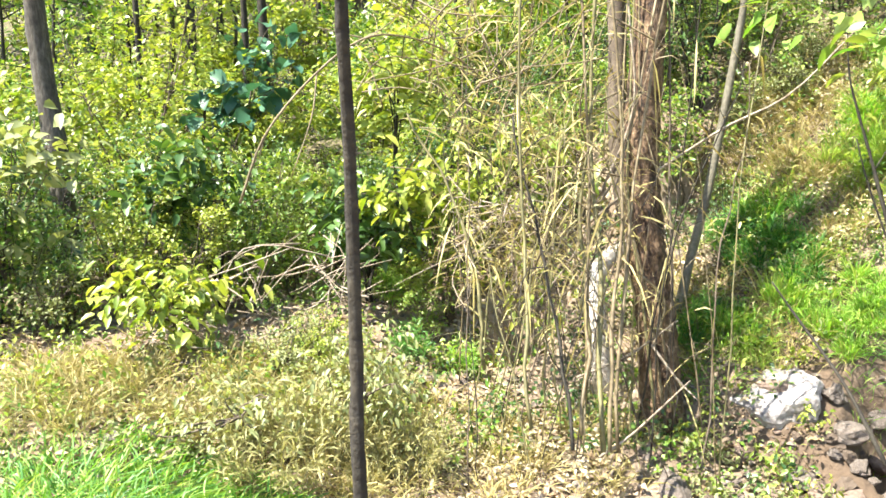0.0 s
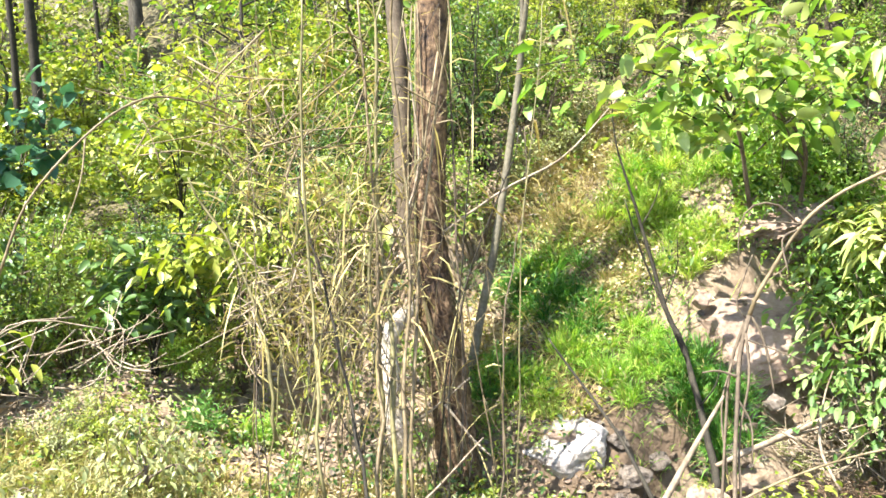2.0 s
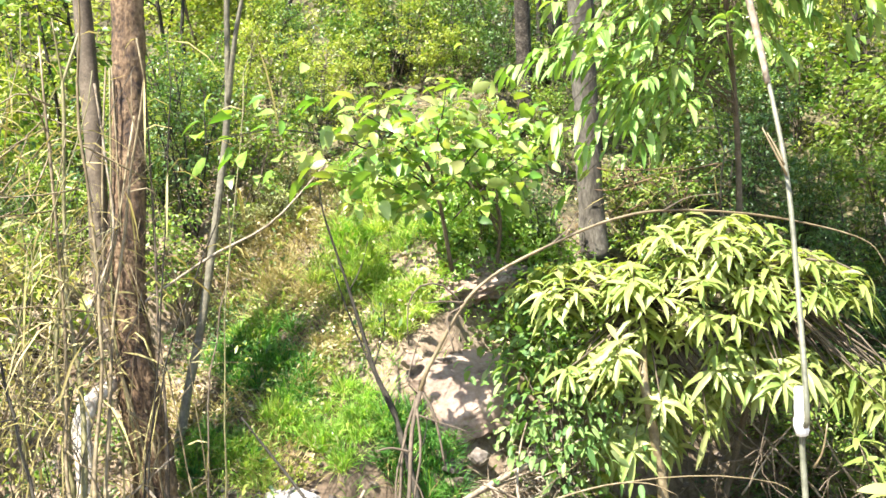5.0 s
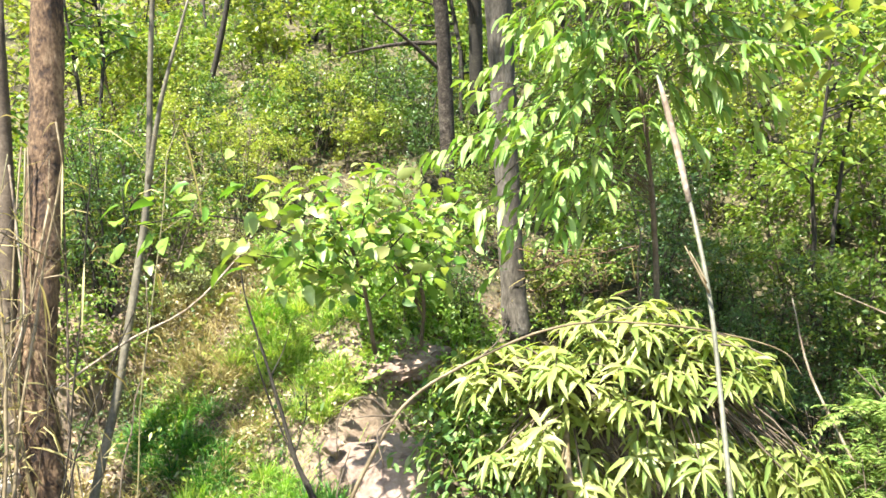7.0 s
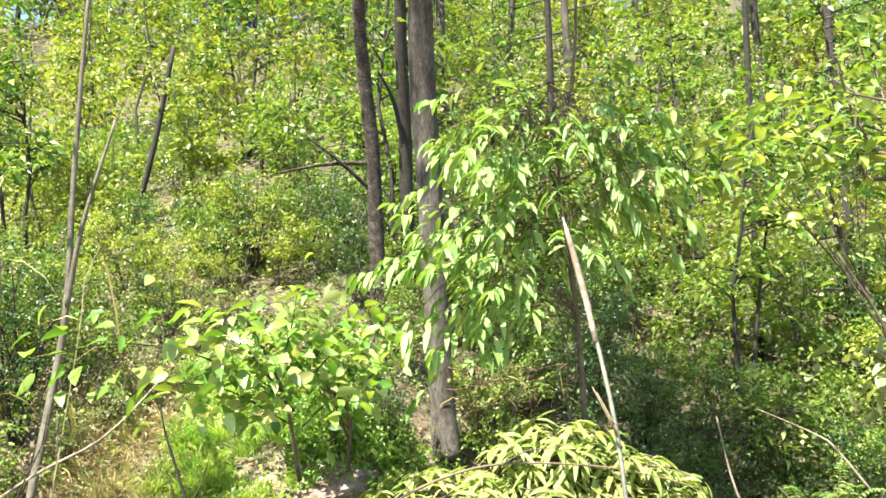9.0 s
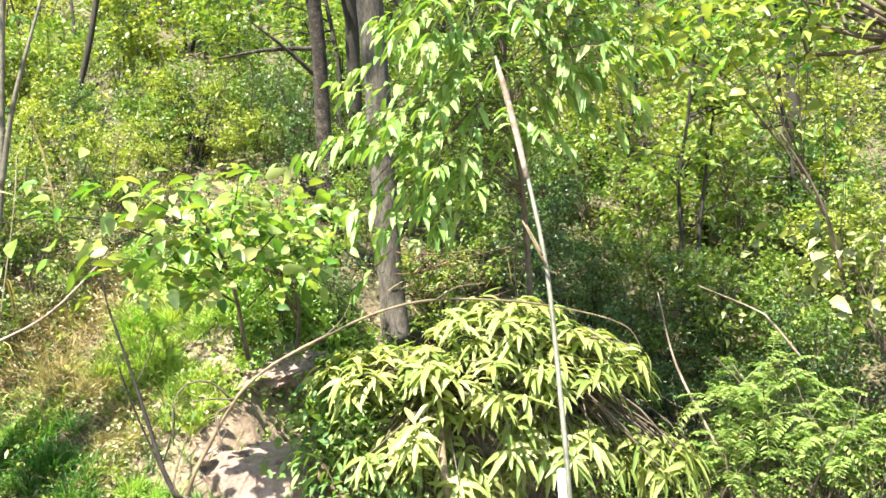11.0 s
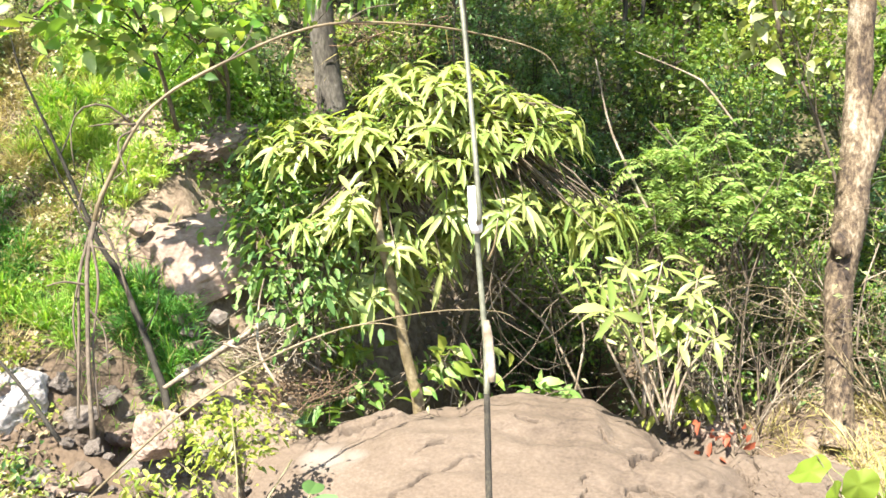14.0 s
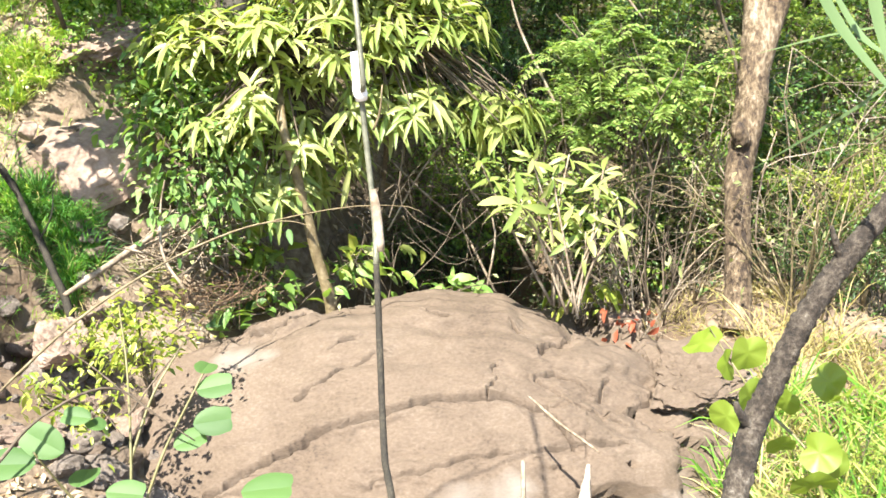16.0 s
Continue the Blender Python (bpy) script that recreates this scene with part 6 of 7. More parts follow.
stick("stick", "thin pale bare stem in the ravine", [(4.443, 2.557, 0.686), (4.398, 2.729, 1.020), (4.346, 2.861, 1.329), (4.312, 2.931, 1.699)], (0.009, 0.008, 0.007, 0.003), DEADWOOD, "stick", 12, 5, 24)
stick("stick", "thin pale bare stem in the ravine", [(4.874, 2.396, 1.305), (4.810, 2.535, 1.509), (4.765, 2.615, 1.588), (4.600, 2.874, 1.729)], (0.008, 0.007, 0.006, 0.003), DEADWOOD, "stick", 12, 5, 25)
stick("stick", "bare twig fanning from the hollow", [(3.924, 2.715, -0.081), (3.905, 2.928, 0.256), (3.739, 3.061, 0.488), (3.648, 3.221, 0.668), (3.417, 3.365, 0.903)], (0.008, 0.007, 0.006, 0.005, 0.003), DEADWOOD, "stick", 14, 5, 26)
stick("stick", "bare twig fanning from the hollow", [(3.878, 2.755, -0.110), (4.019, 2.787, 0.258), (3.903, 2.884, 0.517), (3.858, 3.039, 0.813)], (0.008, 0.007, 0.005, 0.003), DEADWOOD, "stick", 14, 5, 27)
stick("stick", "bare twig fanning from the hollow", [(3.569, 3.156, 0.287), (3.756, 3.075, 0.576), (3.902, 2.978, 0.782), (3.953, 2.960, 0.931)], (0.006, 0.006, 0.005, 0.003), DEADWOOD, "stick", 14, 5, 28)
stick("branch", "thin dry stem arching over the stream bank", [(1.193, 2.761, 0.220), (1.408, 2.847, 0.303), (1.743, 2.889, 0.451), (2.095, 2.868, 0.568), (2.377, 2.775, 0.643), (2.557, 2.706, 0.645), (2.643, 2.621, 0.607)], (0.005, 0.0055, 0.0055, 0.005, 0.004, 0.003, 0.0015), CANE, "branch", 26, 6, 16, 0.12, [([(2.377, 2.775, 0.643), (2.629, 2.717, 0.652), (2.846, 2.600, 0.659), (3.034, 2.478, 0.634), (3.076, 2.418, 0.597)], (0.0035, 0.003, 0.0012)), ([(2.095, 2.868, 0.568), (2.183, 2.848, 0.663), (2.320, 2.842, 0.727)], (0.003, 0.001))])
lichen = [(2.873, 0.446, 1.102), (2.778, 0.500, 0.973), (2.667, 0.563, 0.838), (2.564, 0.615, 0.696), (2.480, 0.639, 0.577), (2.384, 0.656, 0.451), (2.269, 0.642, 0.318), (2.137, 0.597, 0.202)]
stick("branch", "thick rough branch with grey lichen crust", lichen, (0.024, 0.026, 0.028, 0.030, 0.031, 0.032, 0.034, 0.036), BARK_LICHEN, "branch", 110, 14, 17, 0.16, [([(2.384, 0.656, 0.451), (2.345, 0.672, 0.502), (2.336, 0.685, 0.539)], (0.016, 0.012, 0.008)), ([(2.667, 0.563, 0.838), (2.638, 0.576, 0.897), (2.626, 0.587, 0.943)], (0.012, 0.009, 0.005))])
stick("stick", "pale dry stick crossing before the leaning tree", [(0.448, 3.566, 0.538), (0.684, 3.708, 0.586), (0.918, 3.81, 0.714)], (0.006, 0.0055, 0.004), DEADWOOD, "stick", 16, 5, 140, 0.12)
stick("stick", "pale dry stick crossing before the leaning tree", [(0.734, 3.804, 0.938), (0.849, 3.779, 0.82), (0.822, 3.743, 0.692), (0.784, 3.705, 0.618)], (0.006, 0.0055, 0.004), CANE, "stick", 16, 5, 141, 0.12)
stick("stick", "pale dry stick crossing before the leaning tree", [(0.775, 3.659, 0.649), (0.875, 3.583, 0.517), (0.942, 3.518, 0.454)], (0.006, 0.0055, 0.004), DEADWOOD, "stick", 16, 5, 142, 0.12)
stick("stick", "pale dry stick crossing before the leaning tree", [(0.51, 3.324, 0.288), (0.666, 3.423, 0.352), (0.912, 3.532, 0.533)], (0.006, 0.0055, 0.004), DEADWOOD, "stick", 16, 5, 144, 0.12)
stick("vine", "dry pale vine hanging before the leaning tree", [(0.396, 3.789, 1.371), (0.541, 3.76, 1.239), (0.686, 3.838, 1.511), (0.827, 3.971, 2.16)], (0.005, 0.0055, 0.005), CANE, "vine", 16, 5, 145, 0.12)
stick("vine", "dry pale vine hanging before the leaning tree", [(0.669, 3.95, 2.288), (0.696, 3.906, 1.991), (0.706, 3.853, 1.627), (0.541, 3.76, 1.239)], (0.005, 0.0055, 0.005), DEADWOOD, "vine", 16, 5, 146, 0.12)
stick("stick", "pale dry stick crossing before the leaning tree", [(0.501, 3.713, 1.246), (0.495, 3.605, 0.84), (0.462, 3.425, 0.262)], (0.006, 0.0055, 0.004), CANE, "stick", 16, 5, 147, 0.12)
# stems arching in the left brush
stick("stem", "thin pale stem arching in the brush", [(-0.907, 3.473, 1.298), (-0.802, 3.526, 1.568), (-0.591, 3.576, 1.810), (-0.411, 3.700, 1.943), (-0.243, 3.817, 1.948), (-0.064, 3.930, 1.880), (0.102, 4.033, 1.745)], (0.006, 0.005, 0.005, 0.005, 0.004, 0.004, 0.003), CANE, "stem", 26, 5, 18, 0.08, [([(-0.596, 3.575, 1.803), (-0.615, 3.518, 1.629), (-0.689, 3.436, 1.402)], (0.004, 0.002)), ([(-0.422, 3.699, 1.943), (-0.517, 3.684, 1.965), (-0.603, 3.668, 1.986)], (0.004, 0.002))])

# twigs and blades close to the viewer at the end of the walk
stick("twig", "thin pale twig forking over the stream stones", [(0.805, 1.367, 0.777), (0.872, 1.377, 0.812), (0.945, 1.393, 0.849), (1.043, 1.388, 0.871), (1.107, 1.375, 0.855), (1.145, 1.341, 0.802), (1.196, 1.288, 0.736)], (0.0035, 0.0032, 0.003, 0.0028, 0.0024, 0.002, 0.0012), TWIG, "twig", 24, 5, 31, 0.15, [([(1.107, 1.375, 0.855), (1.081, 1.420, 0.899), (1.049, 1.465, 0.943)], (0.002, 0.001)), ([(1.111, 1.370, 0.801), (1.183, 1.382, 0.847), (1.262, 1.387, 0.898)], (0.0022, 0.001)), ([(1.043, 1.388, 0.871), (1.063, 1.357, 0.825), (1.073, 1.332, 0.788)], (0.0015, 0.0008))])
stick("twig", "short pale broken cane standing before the boulder", [(1.358, 0.614, 0.558), (1.453, 0.684, 0.627), (1.522, 0.734, 0.663), (1.563, 0.765, 0.709)], (0.006, 0.005, 0.0045, 0.0045), DEADWOOD, "twig", 10, 6, 32, 0.06)
stick("twig", "white splinter of wood standing before the boulder", [(1.416, 0.537, 0.561), (1.515, 0.599, 0.630), (1.587, 0.643, 0.666), (1.631, 0.664, 0.706)], (0.009, 0.011, 0.011, 0.004), BLEACHED, "twig", 10, 6, 33, 0.1)
stick("twig", "pale twig lying across the boulder", [(2.750, 1.631, 0.103), (2.703, 1.474, 0.071), (2.696, 1.341, 0.031), (2.668, 1.278, 0.033)], (0.004, 0.006, 0.005, 0.003), DEADWOOD, "twig", 12, 5, 34, 0.15)
reeds = thing("reed", "broad grey-green reed blades hanging into view", "reed")
for a, b, c, w in (((2.527, 0.705, 1.672), (2.514, 0.588, 1.460), (2.493, 0.414, 1.271), 0.03), ((2.577, 0.562, 1.687), (2.539, 0.514, 1.495), (2.493, 0.451, 1.342), 0.034), ((2.741, 0.709, 1.569), (2.719, 0.593, 1.408), (2.691, 0.489, 1.346), 0.02), ((2.696, 0.464, 1.333), (2.649, 0.579, 1.225), (2.642, 0.807, 1.060), 0.008), ((2.705, 0.465, 1.436), (2.751, 0.657, 1.405), (2.775, 0.867, 1.348), 0.007)):
    g = Geo()
    q = spline([a, b, c], 10)
    sd = unit(np.cross(np.array(c) - np.array(a), (0.45, 0.6, -0.4)))
    ww = w * np.sin(np.linspace(0.35, 3.0, 10))[:, None]
    fold = np.array([-0.3, -0.4, 0.3]) * 0.12
    g.add(np.concatenate([q - sd * ww / 2 + fold * ww, q, q + sd * ww / 2 + fold * ww]), [(k, k + 1, k + 11, k + 10) for k in range(9)] + [(k + 10, k + 11, k + 21, k + 20) for k in range(9)])
    part("blade", g, REED, reeds)


def dry_canes():
    """The thicket of dry canes round the leaning tree."""
    rng = np.random.default_rng(201)
    rows = [((0.232, 3.172, 0.468), (0.218, 3.486, 1.202), (0.224, 3.579, 2.398), 0.008, CANE_GREEN), ((0.431, 3.243, 0.413), (0.469, 3.550, 1.084), (0.452, 3.761, 2.437), 0.009, CANE),
            ((0.518, 3.114, 0.400), (0.603, 3.458, 1.297), (0.575, 3.534, 2.413), 0.009, CANE), ((0.524, 3.299, 0.320), (0.556, 3.679, 1.389), (0.602, 3.828, 2.468), 0.012, CANE_GREEN),
            ((0.384, 3.133, 0.401), (0.348, 3.431, 0.972), (0.184, 3.628, 1.632), 0.008, TWIG_DARK), ((0.064, 3.637, 0.552), (0.010, 3.776, 1.104), (-0.264, 3.919, 1.630), 0.009, CANE_GREEN),
            ((0.563, 3.200, 0.360), (0.683, 3.574, 1.625), (0.784, 3.597, 2.427), 0.008, CANE), ((0.471, 3.482, 0.486), (0.495, 3.674, 1.272), (0.540, 3.700, 1.740), 0.01, CANE_GREEN)]
    for k in range(32):
        x = -0.1 + 0.6 * rng.uniform() if k % 3 else 0.68 + 0.34 * rng.uniform()
        y = rng.uniform(3.3, 4.3) if k % 3 else rng.uniform(3.35, 3.8)
        z = float(ground_z(x, y)) - 0.03
        h = rng.uniform(0.7, 2.6)
        lean = rng.normal(0, 0.2, 2) * h + [-0.03 * h, 0]
        rows.append(((x, y, z), (x + lean[0] * 0.4, y + lean[1] * 0.4, z + h * 0.55), (x + lean[0], y + lean[1], z + h), rng.uniform(0.002, 0.0055), (CANE, CANE_GREEN, TWIG, TWIG_DARK)[k % 4]))
    for k, (a, b, c, r, m) in enumerate(rows):
        ob = thing("cane", "dry upright cane stem with withered blades in the thicket", "cane", "dry canes by the leaning tree")
        g = Geo()
        q = spline([a, b, c], 14)
        q[1:-1] += np.cumsum(rng.normal(0, 0.011, (12, 3)), 0) * [1, 1, 0.3]
        rr = np.linspace(r, r * 0.5, 14)
        rr[3::4] *= 1.25
        tube(g, q, rr, 5)
        for _ in range(int(rng.integers(2, 6))):
            o = q[int(rng.integers(3, 13))]
            d = unit(rng.normal(0, 1, 3) + [0, 0, 0.5])
            L = rng.uniform(0.15, 0.5)
            twig = Geo()
            tube(twig, spline([o, o + d * L * 0.5 + rng.normal(0, 0.04, 3), o + d * L - [0, 0, 0.15 * L]], 6), np.linspace(0.45, 0.2, 6) * r, 3)
            part("side_twig", twig, m, ob)
        part("stem", g, m, ob)
        n = int(rng.integers(4, 10))
        i = rng.integers(4, 14, n)
        g = Geo()
        leaves(g, q[i], unit(rng.normal(0, 1, (n, 3)) + [0, 0, 0.2]), unit(rng.normal(0, 1, (n, 3)) + [0, 0, 1]), rng.uniform(0.12, 0.35, n), rng.uniform(0.004, 0.009, n), 0.7, 0.1, 3)
        part("blade", g, STRAW, ob, kind="stuff")


dry_canes()


def trunk_vines():
    """Dry vines that climb the leaning tree."""
    rng = np.random.default_rng(202)
    axis = spline([(0.88, 3.88, 0.220), (0.84, 3.985, 0.811), (0.79, 4.05, 1.257), (0.81, 4.11, 1.736), (0.845, 4.195, 2.384)], 16)
    for k in range(4):
        a0, turn = rng.uniform(-2.4, -0.2), rng.normal(0, 1.4)
        t = np.linspace(0, 1, 16)
        a = a0 + turn * t
        q = axis + np.stack([np.cos(a), np.sin(a), np.zeros(16)], 1) * (0.115 + rng.uniform(0, 0.08) * np.sin(t * 3.1 + k))[:, None]
        g = Geo()
        tube(g, q, np.linspace(0.007, 0.004, 16) * rng.uniform(0.6, 1.2), 5)
        ob = tagged(new("vine", g.mesh("vine", (CANE, TWIG, CANE_GREEN)[k % 3])), "dry woody vine climbing the leaning tree", "vine", "vines on the leaning tree")


trunk_vines()


def tangle(name, label, category, centre, size, count, length, r, material, seed, flat=0.5, blades=0, group=""):
    """A tangle of bent dead twigs; each twig its own part."""
    rng = np.random.default_rng(seed)
    ob = thing(name, label, category, group)
    c = np.array(centre)
    rest = Geo()
    for k in range(count):
        o = c + rng.uniform(-1, 1, 3) * np.array(size)
        d = unit(rng.normal(0, 1, 3) * [1, 1, flat])
        L = length * rng.uniform(0.4, 1.2)
        q = spline([o - d * L / 2, o + rng.normal(0, 0.12 * L, 3), o + d * L / 2 + rng.normal(0, 0.12 * L, 3)], 7)
        g = Geo() if k < 24 else rest
        tube(g, q, np.linspace(1, 0.45, 7) * r * rng.uniform(0.5, 1.3), 4)
        if k < 24:
            part("twig", g, material, ob)
    if rest.n:
        part("brushwood", rest, material, ob, kind="stuff")
    if blades:
        g = Geo()
        n = blades
        leaves(g, c + rng.uniform(-1, 1, (n, 3)) * np.array(size) * 1.1, rng.normal(0, 1, (n, 3)) * [1, 1, 0.8], rng.normal(0, 1, (n, 3)), rng.uniform(0.06, 0.2, n), rng.uniform(0.004, 0.010, n), 0.3, 0.1, 3)
        part("dry_grass", g, STRAW, ob, kind="stuff")
    return ob


tangle("dead_brush", "hanging tangle of dry straw-coloured vines and blades", "brush", (0.252, 3.891, 1.819), (0.36, 0.3, 0.32), 34, 0.5, 0.004, CANE, 301, 1.0, 300)
tangle("dead_brush", "hanging tangle of dry straw-coloured vines and blades", "brush", (0.447, 3.849, 1.310), (0.28, 0.25, 0.3), 30, 0.4, 0.004, CANE, 302, 1.2, 200)
tangle("dead_brush", "tangle of dry vines below the leaning tree", "brush", (0.181, 4.056, 1.036), (0.18, 0.2, 0.18), 40, 0.35, 0.004, DEADWOOD, 303, 1.0, 120)
tangle("dead_brush", "tangle of dry vines behind the leaning tree", "brush", (0.131, 4.324, 1.626), (0.32, 0.25, 0.3), 28, 0.45, 0.0035, CANE, 312, 1.2, 120)
tangle("dead_brush", "tangle of dry vines behind the leaning tree", "brush", (0.212, 4.042, 0.963), (0.3, 0.25, 0.2), 34, 0.45, 0.0035, DEADWOOD, 313, 1.0, 140)
tangle("dead_brush", "tangle of dry vines behind the leaning tree", "brush", (-0.209, 4.409, 2.014), (0.3, 0.25, 0.3), 26, 0.45, 0.0035, CANE, 314, 1.2, 90)
tangle("dead_brush", "tangle of bleached dead twigs under the long-leaved bush", "brush", (3.770, 3.054, 0.439), (0.42, 0.4, 0.22), 90, 0.5, 0.004, TWIG, 304, 1.1)
def bare_shrub(label, x, y, height, spread, stems, seed, material, sprigs=0, leaf=None):
    """A leafless shrub: stems that fan from one foot and fork into branches and fine twigs."""
    rng = np.random.default_rng(seed)
    ob = thing("bare_shrub", label, "shrub", "leafless shrubs of the ravine")
    foot = np.array([x, y, float(ground_z(x, y)) - 0.03])
    ends = []
    for _ in range(stems):
        g = Geo()

        def branch(o, d, L, r, level):
            k = 6
            q = [o]
            for _ in range(k - 1):
                d = unit(d + rng.normal(0, 0.16, 3) + [0, 0, 0.03 if level == 0 else -0.05])
                q.append(q[-1] + d * L / (k - 1))
            q = np.array(q)
            tube(g, q, np.linspace(r, r * 0.45, k), 5 if level == 0 else 3)
            if level == 2:
                ends.append((q[-1], d))
                return
            for _ in range(5 if level == 0 else 3):
                i = int(rng.integers(1, k))
                side = unit(d * 0.8 + rng.normal(0, 0.6, 3))
                branch(q[i], side, L * rng.uniform(0.35, 0.6), r * 0.5, level + 1)

        a = rng.uniform(0, 6.283)
        out = np.array([math.cos(a), math.sin(a), 0]) * spread * rng.uniform(0.2, 1.0)
        branch(foot + out * 0.15, unit(out + [0, 0, 1.0]), height * rng.uniform(0.65, 1.1), rng.uniform(0.0045, 0.008), 0)
        part("stem", g, material, ob)
    if sprigs:
        part("foliage", leafy(rng, [ends[i] for i in rng.integers(0, len(ends), sprigs)], 2, 0.045, 0.02, 0.3), leaf or LEAF_PALE, ob, kind="stuff")
    return ob


for k, (x, y, h, w, n, m) in enumerate([(4.10, 2.52, 0.95, 0.5, 6, DEADWOOD), (4.30, 2.25, 1.05, 0.5, 7, DEADWOOD), (4.45, 2.02, 1.1, 0.45, 7, TWIG), (4.55, 2.45, 1.35, 0.35, 6, DEADWOOD), (4.70, 1.95, 1.2, 0.5, 6, CANE), (3.85, 2.85, 0.9, 0.6, 7, DEADWOOD), (3.62, 3.05, 0.8, 0.6, 6, TWIG), (4.62, 1.30, 1.0, 0.55, 8, CANE), (4.90, 1.55, 1.3, 0.5, 7, DEADWOOD), (4.95, 1.15, 1.1, 0.5, 7, CANE), (4.25, 1.95, 0.7, 0.7, 6, DEADWOOD), (3.45, 3.2, 0.6, 0.7, 6, DEADWOOD)]):
    bare_shrub("leafless shrub of fine pale branching twigs in the ravine", x, y, h, w, n, 1300 + k, m, 60 if k % 2 else 25)
tangle("dead_brush", "grey dead twigs lying over the bank", "brush", (-0.819, 4.153, 0.884), (0.3, 0.25, 0.08), 30, 0.5, 0.005, DEADWOOD, 307, 0.5)
tangle("dead_brush", "grey dead twigs lying over the bank", "brush", (-1.167, 4.074, 0.567), (0.25, 0.25, 0.06), 24, 0.5, 0.004, DEADWOOD, 308, 0.4)
tangle("dead_brush", "heap of dark dead wood on the hillside", "brush", (3.295, 6.860, 2.896), (0.32, 0.25, 0.08), 60, 0.4, 0.012, TWIG_DARK, 309, 0.4)
tangle("dead_brush", "dry roots and twigs under the bush", "brush", (2.653, 3.592, 0.468), (0.3, 0.25, 0.06), 50, 0.4, 0.005, DEADWOOD, 310, 0.35)
tangle("dead_brush", "heap of red-brown dry roots under the bush", "brush", (2.527, 3.270, 0.224), (0.2, 0.18, 0.05), 120, 0.22, 0.003, BARK_RED, 330, 0.5)
tangle("dead_brush", "heap of pale dry roots under the bush", "brush", (2.511, 3.533, 0.397), (0.22, 0.2, 0.05), 90, 0.3, 0.0035, DEADWOOD, 331, 0.4)
tangle("dead_brush", "dry brown twigs at the foot of the grey tree", "brush", (4.042, 4.350, 1.839), (0.3, 0.3, 0.12), 45, 0.35, 0.005, BARK_RED, 311, 0.7, 80)


# ---- shrubs of the middle ground ----
def middle_shrubs():
    rng = np.random.default_rng(55)
    for (x, y, z), kind, size in SHRUBS_LEFT_BANK + SHRUBS_TREE_FOOT + SHRUBS_SLOPE + SHRUBS_RAVINE:
        place_copy(SHRUBS[kind], x, y, rng.uniform(0, 6.28), size, sink=0.04)


SHRUBS_LEFT_BANK = [
    ((-1.527, 4.605, 0.540), 0, 0.5), ((-1.873, 4.722, 0.640), 0, 0.55), ((-1.236, 4.801, 0.552), 3, 0.5), ((-2.149, 4.337, 0.496), 5, 0.5), ((-2.385, 4.471, 0.582), 3, 0.6), ((-1.128, 5.576, 0.619), 1, 0.5), ((-0.484, 5.790, 0.723), 3, 0.55), ((-0.870, 5.846, 0.717), 0, 0.6), ((-0.218, 4.732, 0.498), 2, 0.3), ((-0.746, 4.131, 0.433), 5, 0.34), ((-0.862, 3.867, 0.356), 5, 0.36), ((-0.347, 3.937, 0.328), 5, 0.3), ((-0.642, 3.792, 0.328), 0, 0.3), ((0.075, 5.519, 0.802), 1, 0.6), ((0.448, 5.297, 0.802), 0, 0.5), ((-2.236, 5.914, 0.756), 2, 0.65), ((-2.875, 5.860, 0.772), 3, 0.7), ((-1.752, 6.288, 0.771), 0, 0.7), ((1.374, 5.437, 1.125), 4, 0.75),
]
SHRUBS_TREE_FOOT = [
    ((1.679, 5.361, 1.196), 2, 0.6), ((1.187, 5.581, 1.114), 4, 0.7), ((1.842, 5.195, 1.138), 5, 0.4), ((2.077, 5.454, 1.393), 5, 0.4), ((1.576, 5.203, 1.299), 5, 0.4), ((1.840, 5.233, 1.354), 5, 0.42), ((1.416, 5.132, 1.212), 5, 0.36), ((3.244, 4.437, 1.480), 4, 0.42), ((2.821, 4.462, 1.395), 2, 0.34), ((3.232, 6.471, 2.644), 0, 0.6), ((2.315, 5.819, 1.992), 1, 0.5), ((2.283, 6.438, 2.430), 0, 0.6), ((1.744, 5.786, 1.544), 1, 0.55), ((1.506, 6.156, 1.999), 2, 0.7), ((3.225, 4.703, 1.788), 3, 0.35), ((2.887, 4.669, 1.729), 2, 0.35), ((2.837, 4.924, 1.903), 0, 0.4), ((4.183, 4.750, 2.040), 0, 0.4), ((3.862, 5.111, 2.173), 2, 0.45),
]
# the kind 4 shrubs here darken shaded spots by their leaf colour
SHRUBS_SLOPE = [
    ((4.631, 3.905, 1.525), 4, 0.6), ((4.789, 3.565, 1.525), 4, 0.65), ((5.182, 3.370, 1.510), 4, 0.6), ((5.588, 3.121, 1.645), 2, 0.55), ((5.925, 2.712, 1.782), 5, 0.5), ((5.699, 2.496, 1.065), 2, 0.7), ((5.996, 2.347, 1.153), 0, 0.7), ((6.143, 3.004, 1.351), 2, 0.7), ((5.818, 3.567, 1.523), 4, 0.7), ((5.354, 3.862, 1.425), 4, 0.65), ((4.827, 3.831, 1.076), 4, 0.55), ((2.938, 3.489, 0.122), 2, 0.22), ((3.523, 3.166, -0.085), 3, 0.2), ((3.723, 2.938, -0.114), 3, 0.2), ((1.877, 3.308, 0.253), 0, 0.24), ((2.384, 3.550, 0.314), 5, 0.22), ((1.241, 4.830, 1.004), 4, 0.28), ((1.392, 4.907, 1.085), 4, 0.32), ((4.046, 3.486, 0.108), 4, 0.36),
]
